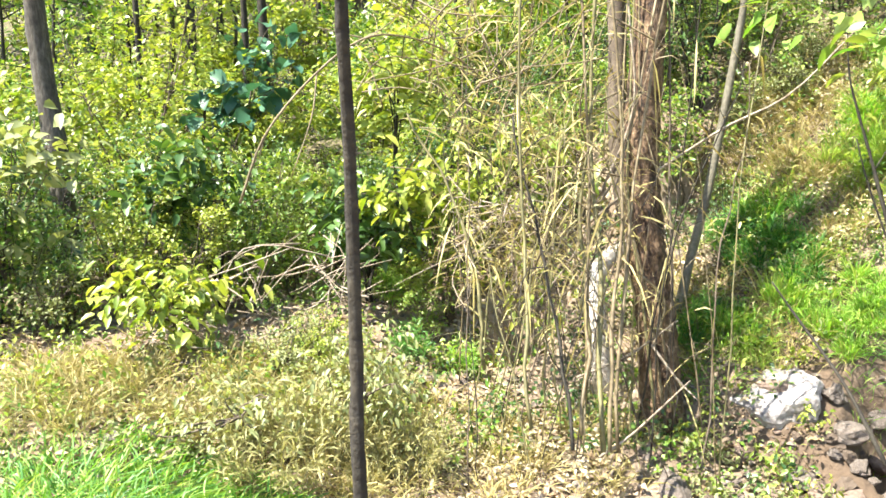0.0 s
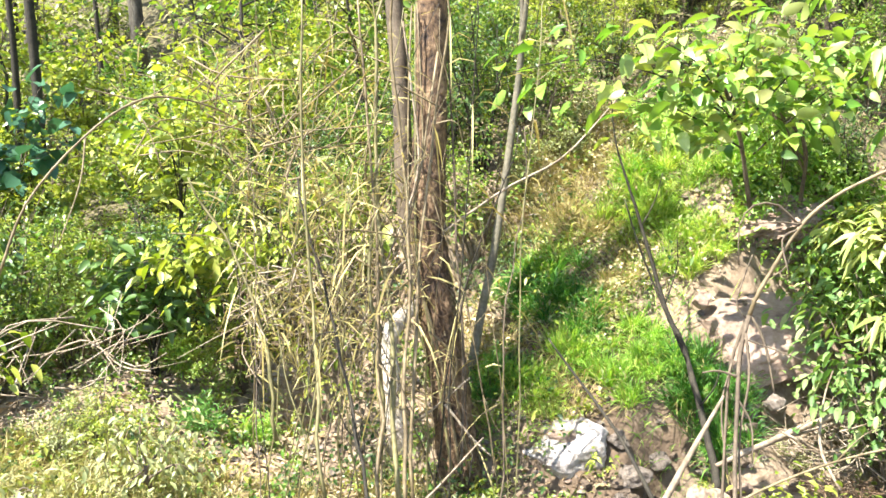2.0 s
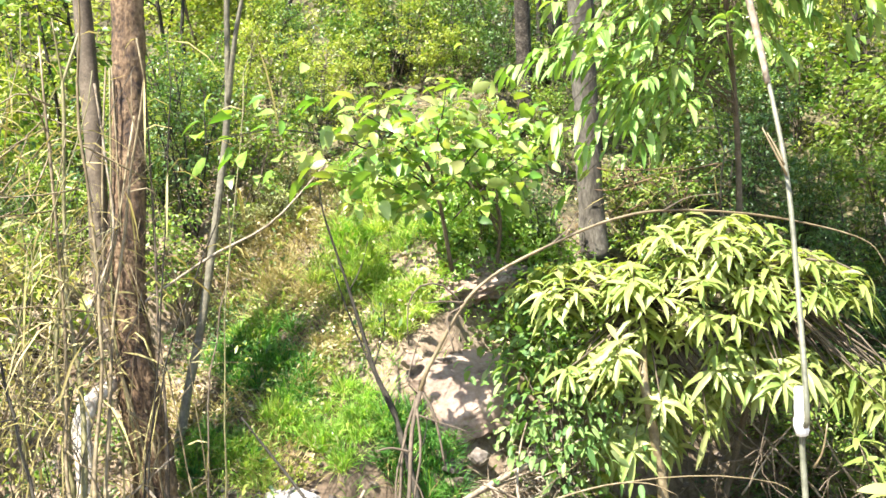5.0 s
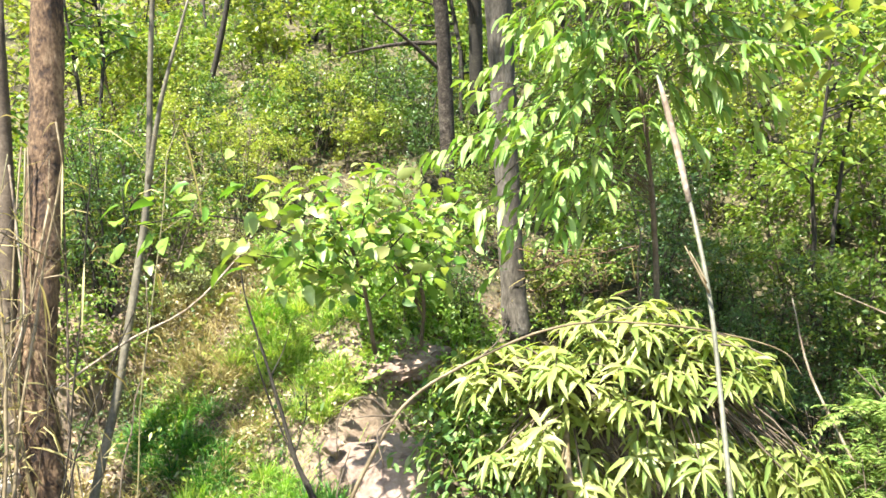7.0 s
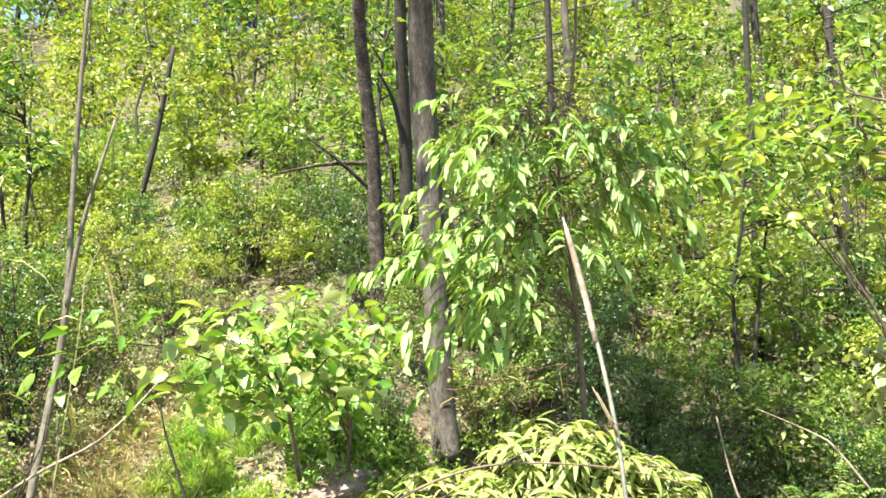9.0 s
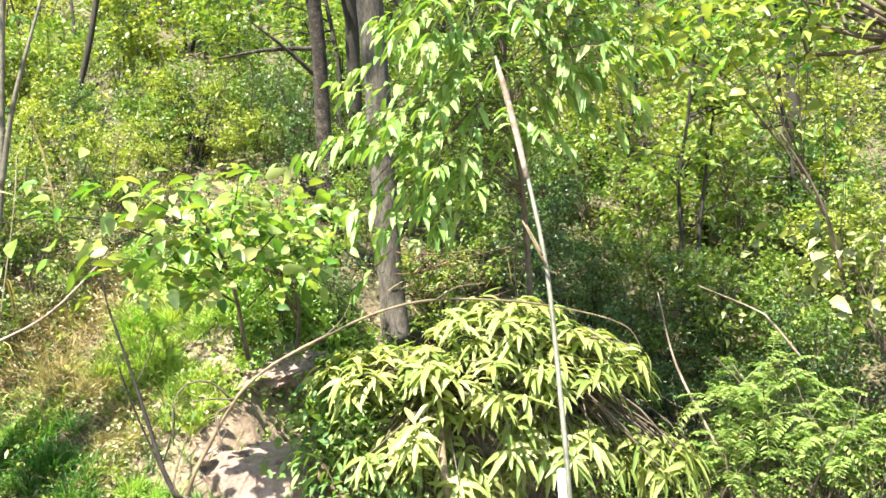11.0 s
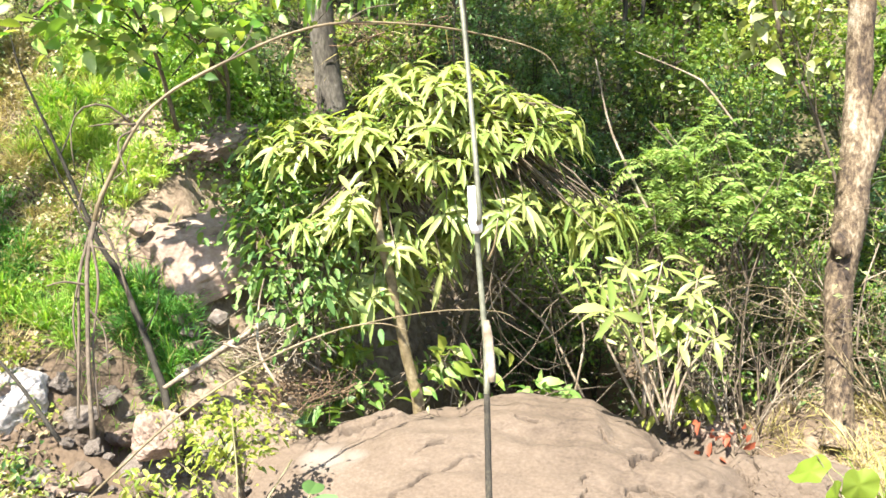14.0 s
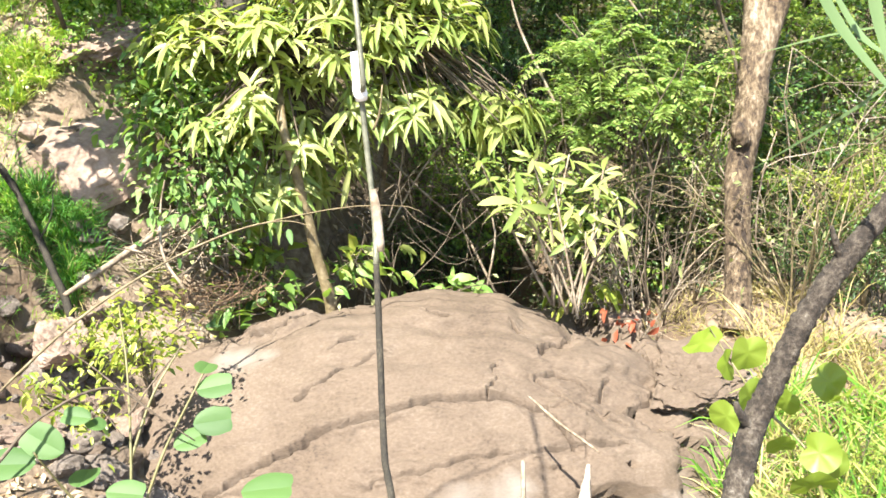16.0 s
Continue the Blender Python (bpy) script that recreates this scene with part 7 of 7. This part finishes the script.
# mostly kind 4, whose dark leaves stand in for the ravine's deep shade
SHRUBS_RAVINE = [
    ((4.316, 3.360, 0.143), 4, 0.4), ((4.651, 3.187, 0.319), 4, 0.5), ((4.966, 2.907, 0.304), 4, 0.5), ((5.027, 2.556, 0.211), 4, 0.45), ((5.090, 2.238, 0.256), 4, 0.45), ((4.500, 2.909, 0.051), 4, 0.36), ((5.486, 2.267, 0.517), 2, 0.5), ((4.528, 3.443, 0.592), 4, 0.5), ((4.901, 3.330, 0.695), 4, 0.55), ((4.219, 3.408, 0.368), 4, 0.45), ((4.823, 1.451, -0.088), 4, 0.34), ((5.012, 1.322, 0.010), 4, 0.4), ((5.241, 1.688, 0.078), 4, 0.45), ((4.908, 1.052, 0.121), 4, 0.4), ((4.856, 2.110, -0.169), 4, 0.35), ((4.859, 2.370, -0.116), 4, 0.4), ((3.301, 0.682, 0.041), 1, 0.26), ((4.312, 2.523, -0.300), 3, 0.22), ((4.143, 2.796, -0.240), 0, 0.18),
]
# dark-leaved shrubs that stand in for the shaded woods behind the grey tree
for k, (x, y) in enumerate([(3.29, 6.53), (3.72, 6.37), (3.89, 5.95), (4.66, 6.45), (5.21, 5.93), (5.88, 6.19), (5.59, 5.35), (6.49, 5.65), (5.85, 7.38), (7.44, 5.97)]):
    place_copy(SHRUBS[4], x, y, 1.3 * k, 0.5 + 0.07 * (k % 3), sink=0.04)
middle_shrubs()


# ---- grass, litter, stones ----
def blades_on(name, label, material, patches, per, height, width, seed, kind="stuff"):
    """Grass in patches (x, y, radius, share) on the ground."""
    rng = np.random.default_rng(seed)
    g = Geo()
    for x, y, rad, share in patches:
        n = int(per * share)
        a, r = rng.uniform(0, 6.283, n), rad * np.sqrt(rng.uniform(0, 1, n))
        px, py = x + np.cos(a) * r, y + np.sin(a) * r
        base = np.stack([px, py, ground_z(px, py) - 0.01], 1)
        way = unit(rng.normal(0, 0.5, (n, 3)) * [1, 1, 0] + np.stack([(px - x), (py - y), 0 * px], 1) * 3.0 + [0, 0, 1.0])
        hang = unit(rng.normal(0, 1, (n, 3)) * [1, 1, 0.1])
        leaves(g, base, way, hang, height * rng.uniform(0.4, 1.15, n), width * rng.uniform(0.6, 1.2, n), 0.4, 0.12, 3, 0.4)
    return part(name, g, material, None, label, kind)


GREEN_NEAR = [
    ((-1.263, 2.571, 0.565), 0.75, 2.2), ((-0.896, 2.593, 0.536), 0.5, 1.5), ((-1.620, 2.514, 0.611), 0.8, 1.5), ((1.645, 4.811, 0.962), 0.25, 0.8), ((2.433, 5.095, 1.542), 0.4, 1.4), ((2.796, 4.908, 1.542), 0.4, 1.4), ((2.260, 4.704, 1.181), 0.3, 1.0), ((1.826, 4.334, 0.584), 0.22, 0.8), ((2.167, 3.919, 0.507), 0.2, 0.8), ((2.350, 4.942, 1.626), 0.35, 1.3), ((2.768, 4.851, 1.618), 0.4, 1.3), ((2.154, 4.669, 1.251), 0.35, 1.2), ((1.545, 4.745, 1.032), 0.25, 0.8), ((1.849, 4.119, 0.632), 0.25, 0.9), ((1.163, 4.116, 0.619), 0.25, 1.0), ((1.087, 4.134, 0.563), 0.2, 0.9),
]
GREEN_FAR = [
    ((1.480, 4.661, 0.975), 0.25, 1.2), ((1.849, 4.260, 0.708), 0.22, 1.0), ((1.814, 3.757, 0.492), 0.2, 0.8), ((1.650, 4.670, 0.885), 0.3, 1.2), ((2.246, 4.714, 1.099), 0.3, 1.2), ((2.158, 3.737, 0.551), 0.18, 0.9), ((1.920, 3.715, 0.504), 0.18, 0.9), ((1.638, 4.188, 0.629), 0.2, 0.9), ((2.636, 5.136, 1.609), 0.35, 1.2), ((2.603, 4.802, 1.668), 0.5, 1.2), ((3.116, 4.750, 1.717), 0.4, 1.0), ((-0.441, 6.335, 0.956), 0.5, 1.0), ((3.140, 6.954, 2.658), 0.7, 1.0), ((3.014, 0.596, 0.116), 0.35, 0.5),
]
DRY = [((-1.855, 3.546, 0.476), 0.5, 1.0), ((-0.913, 3.874, 0.408), 0.5, 1.4), ((-0.638, 3.457, 0.306), 0.4, 1.0), ((0.019, 3.598, 0.245), 0.35, 0.8), ((0.416, 3.688, 0.259), 0.4, 0.9), ((1.911, 5.297, 1.336), 0.4, 1.0), ((1.803, 4.647, 0.888), 0.3, 0.6), ((1.966, 5.086, 1.496), 0.4, 0.9), ((1.934, 5.081, 1.632), 0.5, 0.8), ((4.585, 1.525, -0.007), 0.5, 0.9), ((3.369, 0.641, 0.154), 0.4, 0.9), ((-1.345, 3.760, 0.449), 0.4, 0.8)]
PALE_TUFTS = [((1.805, 5.244, 1.494), 0.3, 0.8), ((2.139, 5.352, 1.692), 0.3, 0.7), ((1.610, 5.071, 1.246), 0.25, 0.7), ((1.820, 4.522, 0.885), 0.2, 0.5), ((1.253, 4.462, 0.808), 0.25, 0.7), ((1.063, 4.254, 0.653), 0.2, 0.6), ((1.492, 4.140, 0.598), 0.2, 0.6), ((2.081, 5.225, 1.473), 0.5, 1.0), ((1.872, 4.958, 1.123), 0.3, 0.7), ((1.873, 4.363, 0.775), 0.2, 0.6), ((4.274, 1.194, 0.051), 0.4, 0.8)]


def tufts(rows, seed):
    """Breaks a patch of grass up into tufts with bare ground between."""
    rng = np.random.default_rng(seed)
    out = []
    for x, y, r, s in rows:
        k = max(3, int(10 * r / 0.3))
        for _ in range(k):
            a, q = rng.uniform(0, 6.28), r * math.sqrt(rng.uniform())
            out.append((x + q * math.cos(a), y + q * math.sin(a), rng.uniform(0.05, 0.13), s / k * rng.uniform(0.5, 1.5)))
    return out


blades_on("grass", "fresh green grass in feathery tufts on the stream bank", GRASS, tufts([(x, y, r, s) for (x, y, z), r, s in GREEN_NEAR[3:] + GREEN_FAR], 7), 240, 0.2, 0.0045, 401)
blades_on("grass", "lush bright green grass at the foot of the bank", GRASS, [(x, y, r, s) for (x, y, z), r, s in GREEN_NEAR[:3]], 1500, 0.27, 0.006, 405)
blades_on("grass", "deep green grass at the foot of the bank", GRASS_DEEP, [(x, y, r, s) for (x, y, z), r, s in GREEN_NEAR[:3]], 1300, 0.25, 0.006, 415)
blades_on("dry_grass", "dry straw-coloured grass on the stream bank", STRAW, tufts([(x, y, r, s) for (x, y, z), r, s in DRY + PALE_TUFTS], 8), 800, 0.24, 0.005, 402)


blades_on("grass", "long green grass blades at the edge of the bank", GRASS, tufts([(3.62, 0.82, 0.42, 1.0), (3.35, 0.62, 0.3, 0.8), (3.95, 0.85, 0.4, 0.9)], 9), 420, 0.62, 0.010, 411)
blades_on("dry_grass", "long straw blades tangled at the edge of the bank", STRAW, tufts([(3.58, 0.88, 0.45, 1.0), (3.38, 0.68, 0.3, 0.8), (4.0, 0.95, 0.4, 1.0), (4.25, 1.15, 0.35, 0.8)], 10), 230, 0.66, 0.006, 412)


blades_on("dry_grass", "upright dry grass stalks on the stream bank", STRAW, tufts([(-1.77, 3.37, 0.26, 1.0), (-1.55, 3.52, 0.26, 1.0), (-1.27, 3.54, 0.26, 1.0), (-0.98, 3.52, 0.26, 1.0), (-0.72, 3.67, 0.26, 1.0), (-0.57, 4.02, 0.26, 1.0), (-0.34, 3.80, 0.26, 1.0), (-0.63, 3.41, 0.26, 1.0), (-0.44, 3.33, 0.26, 1.0), (-1.73, 3.61, 0.26, 1.0), (-0.18, 3.62, 0.26, 1.0), (-0.90, 3.80, 0.26, 1.0)], 13), 260, 0.30, 0.0042, 413)
blades_on("grass", "olive half-dry grass on the stream bank", LEAF_OLIVE, tufts([(-1.77, 3.37, 0.26, 1.0), (-1.55, 3.52, 0.26, 1.0), (-1.27, 3.54, 0.26, 1.0), (-0.98, 3.52, 0.26, 1.0), (-0.72, 3.67, 0.26, 1.0), (-0.57, 4.02, 0.26, 1.0), (-0.34, 3.80, 0.26, 1.0), (-0.63, 3.41, 0.26, 1.0), (-0.44, 3.33, 0.26, 1.0), (-1.73, 3.61, 0.26, 1.0), (-0.18, 3.62, 0.26, 1.0), (-0.90, 3.80, 0.26, 1.0)], 14), 300, 0.24, 0.0050, 414)


def clumps(name, label, material, count, seed, leaf, wide, high, az, reach, phase):
    """Low plants in drifts: leaves on short shoots."""
    rng = np.random.default_rng(seed)
    pos, way = [], []
    while len(pos) < count:
        a, r = radians(rng.uniform(*az)), rng.uniform(*reach)
        x, y = r * math.sin(a), r * math.cos(a)
        # in the ravine only the dark plants of seed 604, to keep it dim
        if noise.noise(Vector((x * 0.9 + phase, y * 0.9, phase))) < rng.uniform(-0.5, 0.35) or off_boulder(x, y) < 1.0 or (seed != 604 and 44 < math.degrees(a) < 68 and 4.4 < r < 6.3):
            continue
        z = float(ground_z(x, y))
        h = high * rng.uniform(0.4, 1.2)
        for _ in range(6):
            d = unit(rng.normal(0, 0.6, 3) * [1, 1, 0.2] + [0, 0, 1])
            for u in (0.35, 0.6, 0.8, 1.0):
                pos.append(np.array([x, y, z]) + d * h * u)
                way.append(d * 0.3 + rng.normal(0, 0.6, 3))
    n = len(pos)
    g = Geo()
    size = rng.uniform(0.5, 1.2, n)
    leaves(g, pos, way, rng.normal(0, 0.5, (n, 3)) + [0, 0, 1], leaf * size, wide * size, 0.3, 0.2)
    part(name, g, material, None, label, "stuff")


def off_boulder(x, y):
    u, v = x - BOULDER_AT[0], y - BOULDER_AT[1]
    c, s = math.cos(radians(-48)), math.sin(radians(-48))
    return math.hypot((u * c + v * s) / (BOULDER_R[0] + 0.05), (-u * s + v * c) / (BOULDER_R[1] + 0.05))


clumps("weeds", "low fresh green weeds covering the slope", LEAF_MID2, 17000, 601, 0.042, 0.018, 0.16, (-42, 66), (3.5, 9.0), 3.1)
clumps("weeds", "low yellow-green weeds covering the slope", LEAF_YELLOW, 21000, 602, 0.038, 0.018, 0.18, (-42, 66), (3.5, 9.5), 8.7)
clumps("weeds", "pale dry low plants on the bank", LEAF_PALE, 12000, 603, 0.034, 0.016, 0.14, (-42, 60), (3.3, 7.0), 15.2)
clumps("weeds", "low plants, their green darkened to stand in for shade in the hollows", LEAF_DARK, 9000, 604, 0.044, 0.02, 0.2, (-20, 82), (3.6, 7.0), 21.9)
clumps("weeds", "yellow-green weeds at the edge of the bank", LEAF_MID, 2500, 605, 0.045, 0.02, 0.2, (66, 84), (2.4, 4.6), 2.4)


clumps("weeds", "green weeds growing behind the boulder", LEAF_MID2, 12000, 606, 0.05, 0.022, 0.22, (30, 56), (4.15, 5.6), 5.5)


def litter():
    rng = np.random.default_rng(403)
    n = 32000
    a, r = np.radians(rng.uniform(-45, 80, n)), rng.uniform(2.6, 7.5, n)
    x, y = r * np.sin(a), r * np.cos(a)
    keep = np.array([off_boulder(i, j) > 1 for i, j in zip(x, y)]) & ~((a > 0.77) & (a < 1.45) & (r > 4.2) & (r < 6.3) & (rng.uniform(0, 1, n) < 0.8))
    x, y, n = x[keep], y[keep], int(keep.sum())
    g = Geo()
    leaves(g, np.stack([x, y, ground_z(x, y) + rng.uniform(0.0, 0.03, n)], 1), rng.normal(0, 1, (n, 3)) * [1, 1, 0.35], rng.normal(0, 0.5, (n, 3)) + [0, 0, 1], rng.uniform(0.02, 0.07, n), rng.uniform(0.01, 0.028, n), 0.1, 0.3)
    part("leaf_litter", g, LITTER, None, "brown fallen leaves on the ground", "stuff")


litter()


def pale_drifts():
    """Drifts of bleached leaves and dry low plants on the sunny slope."""
    rng = np.random.default_rng(407)
    g = Geo()
    for (x, y, z), rad, n in PALE_DRIFTS:
        a, q = rng.uniform(0, 6.283, n), rad * np.sqrt(rng.uniform(0, 1, n))
        px, py = x + q * np.cos(a), y + q * np.sin(a)
        leaves(g, np.stack([px, py, ground_z(px, py) + rng.uniform(0.0, 0.09, n)], 1), rng.normal(0, 1, (n, 3)) * [1, 1, 0.5], rng.normal(0, 0.5, (n, 3)) + [0, 0, 1], rng.uniform(0.018, 0.048, n), rng.uniform(0.008, 0.02, n), 0.2, 0.25)
    part("leaf_litter", g, PALE_LITTER, None, "bleached fallen leaves in drifts on the slope", "stuff")


PALE_LITTER = leaf_material("leaf_litter_pale", [(0.0, (0.17, 0.12, 0.06)), (0.5, (0.36, 0.30, 0.17)), (1.0, (0.52, 0.47, 0.31))], 0.15, 0.7, (1, 0.95, 0.7))
PALE_DRIFTS = [((1.805, 5.353, 1.559), 0.3, 420), ((2.140, 5.565, 1.763), 0.3, 420), ((1.552, 5.094, 1.314), 0.25, 300), ((2.052, 4.938, 1.366), 0.2, 250), ((1.941, 4.493, 0.971), 0.2, 250), ((1.686, 4.330, 0.783), 0.2, 250), ((2.177, 4.272, 0.921), 0.2, 200), ((1.367, 4.671, 0.936), 0.2, 250), ((1.065, 4.380, 0.734), 0.2, 250), ((1.345, 4.433, 0.722), 0.2, 250), ((1.784, 5.213, 1.302), 0.3, 350), ((1.871, 4.492, 0.873), 0.18, 220), ((0.324, 3.653, 0.365), 0.35, 450), ((0.084, 3.683, 0.414), 0.3, 350), ((2.102, 5.217, 1.472), 0.3, 350), ((2.243, 5.398, 1.725), 0.4, 450), ((2.578, 3.490, 0.389), 0.2, 220)]
pale_drifts()


def gravel():
    """Small broken stones and clods strewn over the stream bed and the bare slope."""
    rng = np.random.default_rng(406)
    n = 5200
    a, r = np.radians(rng.uniform(-25, 52, n)), rng.uniform(2.9, 5.6, n)
    x, y = r * np.sin(a), r * np.cos(a)
    keep = np.array([off_boulder(i, j) > 1 for i, j in zip(x, y)])
    x, y = x[keep], y[keep]
    n = len(x)
    size = 0.006 + 0.028 * rng.uniform(0, 1, n) ** 3
    d = unit(np.array([(1, 0, 0), (-1, 0, 0), (0, 1, 0), (0, -1, 0), (0, 0, 1), (0, 0, -1)], float))
    v = d[None] * rng.uniform(0.5, 1.2, (n, 6, 1)) * size[:, None, None] * [1.1, 1.1, 0.7]
    t = rng.uniform(0, 6.28, n)
    c, s = np.cos(t)[:, None], np.sin(t)[:, None]
    v = np.stack([v[..., 0] * c - v[..., 1] * s, v[..., 0] * s + v[..., 1] * c, v[..., 2]], -1)
    v = v + np.stack([x, y, ground_z(x, y) + size * 0.25], 1)[:, None]
    faces = [(0, 2, 4), (2, 1, 4), (1, 3, 4), (3, 0, 4), (2, 0, 5), (1, 2, 5), (3, 1, 5), (0, 3, 5)]
    g = Geo()
    g.add(v.reshape(-1, 3), [(6 * k + f[0], 6 * k + f[1], 6 * k + f[2]) for k in range(n) for f in faces])
    part("gravel", g, ROCK_GREY, None, "broken gravel and clods on the bare bank", "stuff", smooth=False)


gravel()


def stones():
    rng = np.random.default_rng(404)
    protos = [rock("stone", "loose stone in the dry stream bed", (0, 0, -5), (1, 0.8, 0.6), 500 + k, (ROCK_GREY, ROCK_GREY, ROCK_TAN, ROCK_PINK)[k], 9, 3, 0.14, flat=0.36, group="stream stones", category="stone") for k in range(4)]
    spots = []
    for _ in range(40):
        spots.append((1.86 + rng.normal(0, 0.13), 3.62 + rng.normal(0, 0.13), 0.025 + 0.06 * rng.uniform() ** 2))
    for _ in range(255):
        u = rng.uniform()
        if u < 0.3:
            x, y = 1.55 + rng.normal(0, 0.25), 3.2 + rng.normal(0, 0.3)
        elif u < 0.68:
            x, y = 1.75 + rng.normal(0, 0.32), 3.15 + rng.normal(0, 0.35)
        elif u < 0.82:
            x, y = 1.0 + rng.normal(0, 0.6), 3.4 + rng.normal(0, 0.3)
        else:
            x, y = 1.95 + rng.normal(0, 0.25), 3.45 + rng.normal(0, 0.2)
        spots.append((x, y, 0.02 + 0.07 * rng.uniform() ** 2.2))
    for k, (x, y, r) in enumerate(spots):
        m = Matrix.Translation((x, y, float(ground_z(x, y)) + r * 0.25)) @ Euler(rng.uniform(-0.4, 0.4, 2).tolist() + [rng.uniform(0, 6.28)]).to_matrix().to_4x4() @ Matrix.Scale(r, 4)
        if k < 4:
            protos[k].matrix_basis = m
        else:
            c = copy_thing(protos[k % 4], Matrix.Identity(4))
            c.matrix_basis = m


stones()


# ---- near leaves at the edge of the bank ----
def round_leaf_vine():
    rng = np.random.default_rng(105)
    ob = thing("vine", "climbing vine with large round yellow-green leaves", "vine")
    spots = [(2.696, 0.911, 0.519), (2.659, 0.827, 0.491), (2.743, 0.816, 0.536), (2.567, 0.788, 0.397), (2.655, 0.772, 0.438), (2.770, 0.698, 0.378), (2.640, 0.611, 0.302), (2.702, 0.554, 0.275), (2.623, 0.668, 0.307), (2.909, 0.670, 0.406), (2.917, 0.588, 0.371), (2.528, 0.538, 0.278)]
    g = Geo()
    tube(g, spline([(2.505, 0.497, 0.221), (2.681, 0.608, 0.266), (2.685, 0.746, 0.362), (2.696, 0.841, 0.456), (2.746, 0.949, 0.538)], 16), np.linspace(0.006, 0.002, 16), 5)
    part("stem", g, CANE_GREEN, ob)
    me = Geo()
    n, rings = 20, (0.35, 0.7, 1.0)
    a = np.linspace(0, 2 * math.pi, n, endpoint=False)
    v = [(0, 0.06, -0.012)]
    for q in rings:
        ex = 0.078 * np.sin(a) * q
        ey = 0.06 - (0.078 * np.cos(a) - 0.03 * np.exp(-(np.minimum(a, 2 * math.pi - a) / 0.35) ** 2)) * q
        ez = -0.012 + 0.03 * np.abs(ex) / 0.078 * q - 0.018 * q * q + 0.006 * np.sin(5 * a) * q
        v += np.stack([ex, ey, ez], 1).tolist()
    f = [(0, 1 + i, 1 + (i + 1) % n) for i in range(n)]
    for k in range(2):
        f += [(1 + k * n + i, 1 + (k + 1) * n + i, 1 + (k + 1) * n + (i + 1) % n, 1 + k * n + (i + 1) % n) for i in range(n)]
    me.add(v, f)
    disc = me.mesh("leaf", LEAF_YELLOW2)
    for k, p in enumerate(spots):
        leaf = new("leaf", disc)
        leaf.parent = ob
        leaf.matrix_basis = leaf_turn(p, unit(np.array([0.2, 0.1, -0.8]) + rng.normal(0, 0.35, 3)), unit(np.array([-0.5, -0.6, 0.45]) + rng.normal(0, 0.3, 3)), rng.uniform(0.5, 0.85))


def lobed_leaf_plant():
    rng = np.random.default_rng(106)
    ob = thing("plant", "young plant with pale green two-lobed leaves", "plant")
    stems = [[(1.055, 1.328, 0.565), (1.115, 1.393, 0.711), (1.170, 1.465, 0.854), (1.205, 1.529, 0.963)], [(1.069, 1.332, 0.580), (1.158, 1.345, 0.708), (1.238, 1.335, 0.815), (1.262, 1.335, 0.843)], [(1.106, 1.387, 0.692), (1.194, 1.424, 0.793), (1.292, 1.445, 0.872)], [(1.028, 1.345, 0.572), (0.972, 1.391, 0.706), (0.935, 1.393, 0.794)]]
    for s in stems:
        g = Geo()
        tube(g, spline(s, 12), np.linspace(0.0035, 0.0018, 12), 5)
        part("stem", g, CANE_GREEN, ob)
    half = Geo()
    n = 12
    for sg in (-1, 1):
        a = np.linspace(0, math.pi, n)
        rows = []
        for q in (0.0, 0.4, 0.75, 1.0):
            rows.append(np.stack([sg * 0.046 * np.sin(a) ** 0.75 * q, 0.045 - 0.05 * np.cos(a) + (0.018 * np.sin(a) + 0.014 * (a > 2.2)) * q, 0.016 * np.sin(a) * q - 0.012 * q * q * np.sin(a)], 1))
        v = np.concatenate(rows)
        f = []
        for k in range(3):
            for i in range(n - 1):
                w = (k * n + i, k * n + i + 1, (k + 1) * n + i + 1, (k + 1) * n + i)
                f.append(w if sg > 0 else w[::-1])
        half.add(v, f)
    disc = half.mesh("leaf", LEAF_LIGHT)
    for x, y, d, s in LOBES:
        leaf = new("leaf", disc)
        leaf.parent = ob
        p = d
        leaf.matrix_basis = leaf_turn(p, unit(np.array([x, y, 0.05]) + rng.normal(0, 0.15, 3)), unit(np.array([-0.3, -0.35, 0.8]) + rng.normal(0, 0.2, 3)), s * 0.62)


LEAF_YELLOW2 = leaf_material("leaf_backlit_yellow", [(0.0, (0.10, 0.165, 0.018)), (1.0, (0.20, 0.27, 0.035))], 0.45, 0.45)
LEAF_LIGHT = leaf_material("leaf_light_green", [(0.0, (0.04, 0.10, 0.022)), (1.0, (0.095, 0.18, 0.05))], 0.4, 0.6)
LOBES = [(0.6, -0.7, (1.243, 1.332, 0.814), 1.0), (0.7, -0.6, (1.216, 1.315, 0.755), 1.05), (0.8, -0.4, (1.179, 1.337, 0.714), 0.9), (0.4, 0.2, (1.258, 1.338, 0.844), 0.8), (-0.7, 0.5, (0.929, 1.386, 0.776), 1.25), (-0.3, 0.9, (0.976, 1.372, 0.783), 1.1), (0.5, 0.5, (0.997, 1.377, 0.699), 1.0), (0.5, -0.5, (1.035, 1.348, 0.679), 1.0), (0.8, -0.5, (1.169, 1.100, 0.710), 1.3), (-0.4, 0.4, (1.091, 1.494, 0.763), 0.8), (0.1, 0.6, (1.102, 1.476, 0.739), 0.7)]
round_leaf_vine()
lobed_leaf_plant()
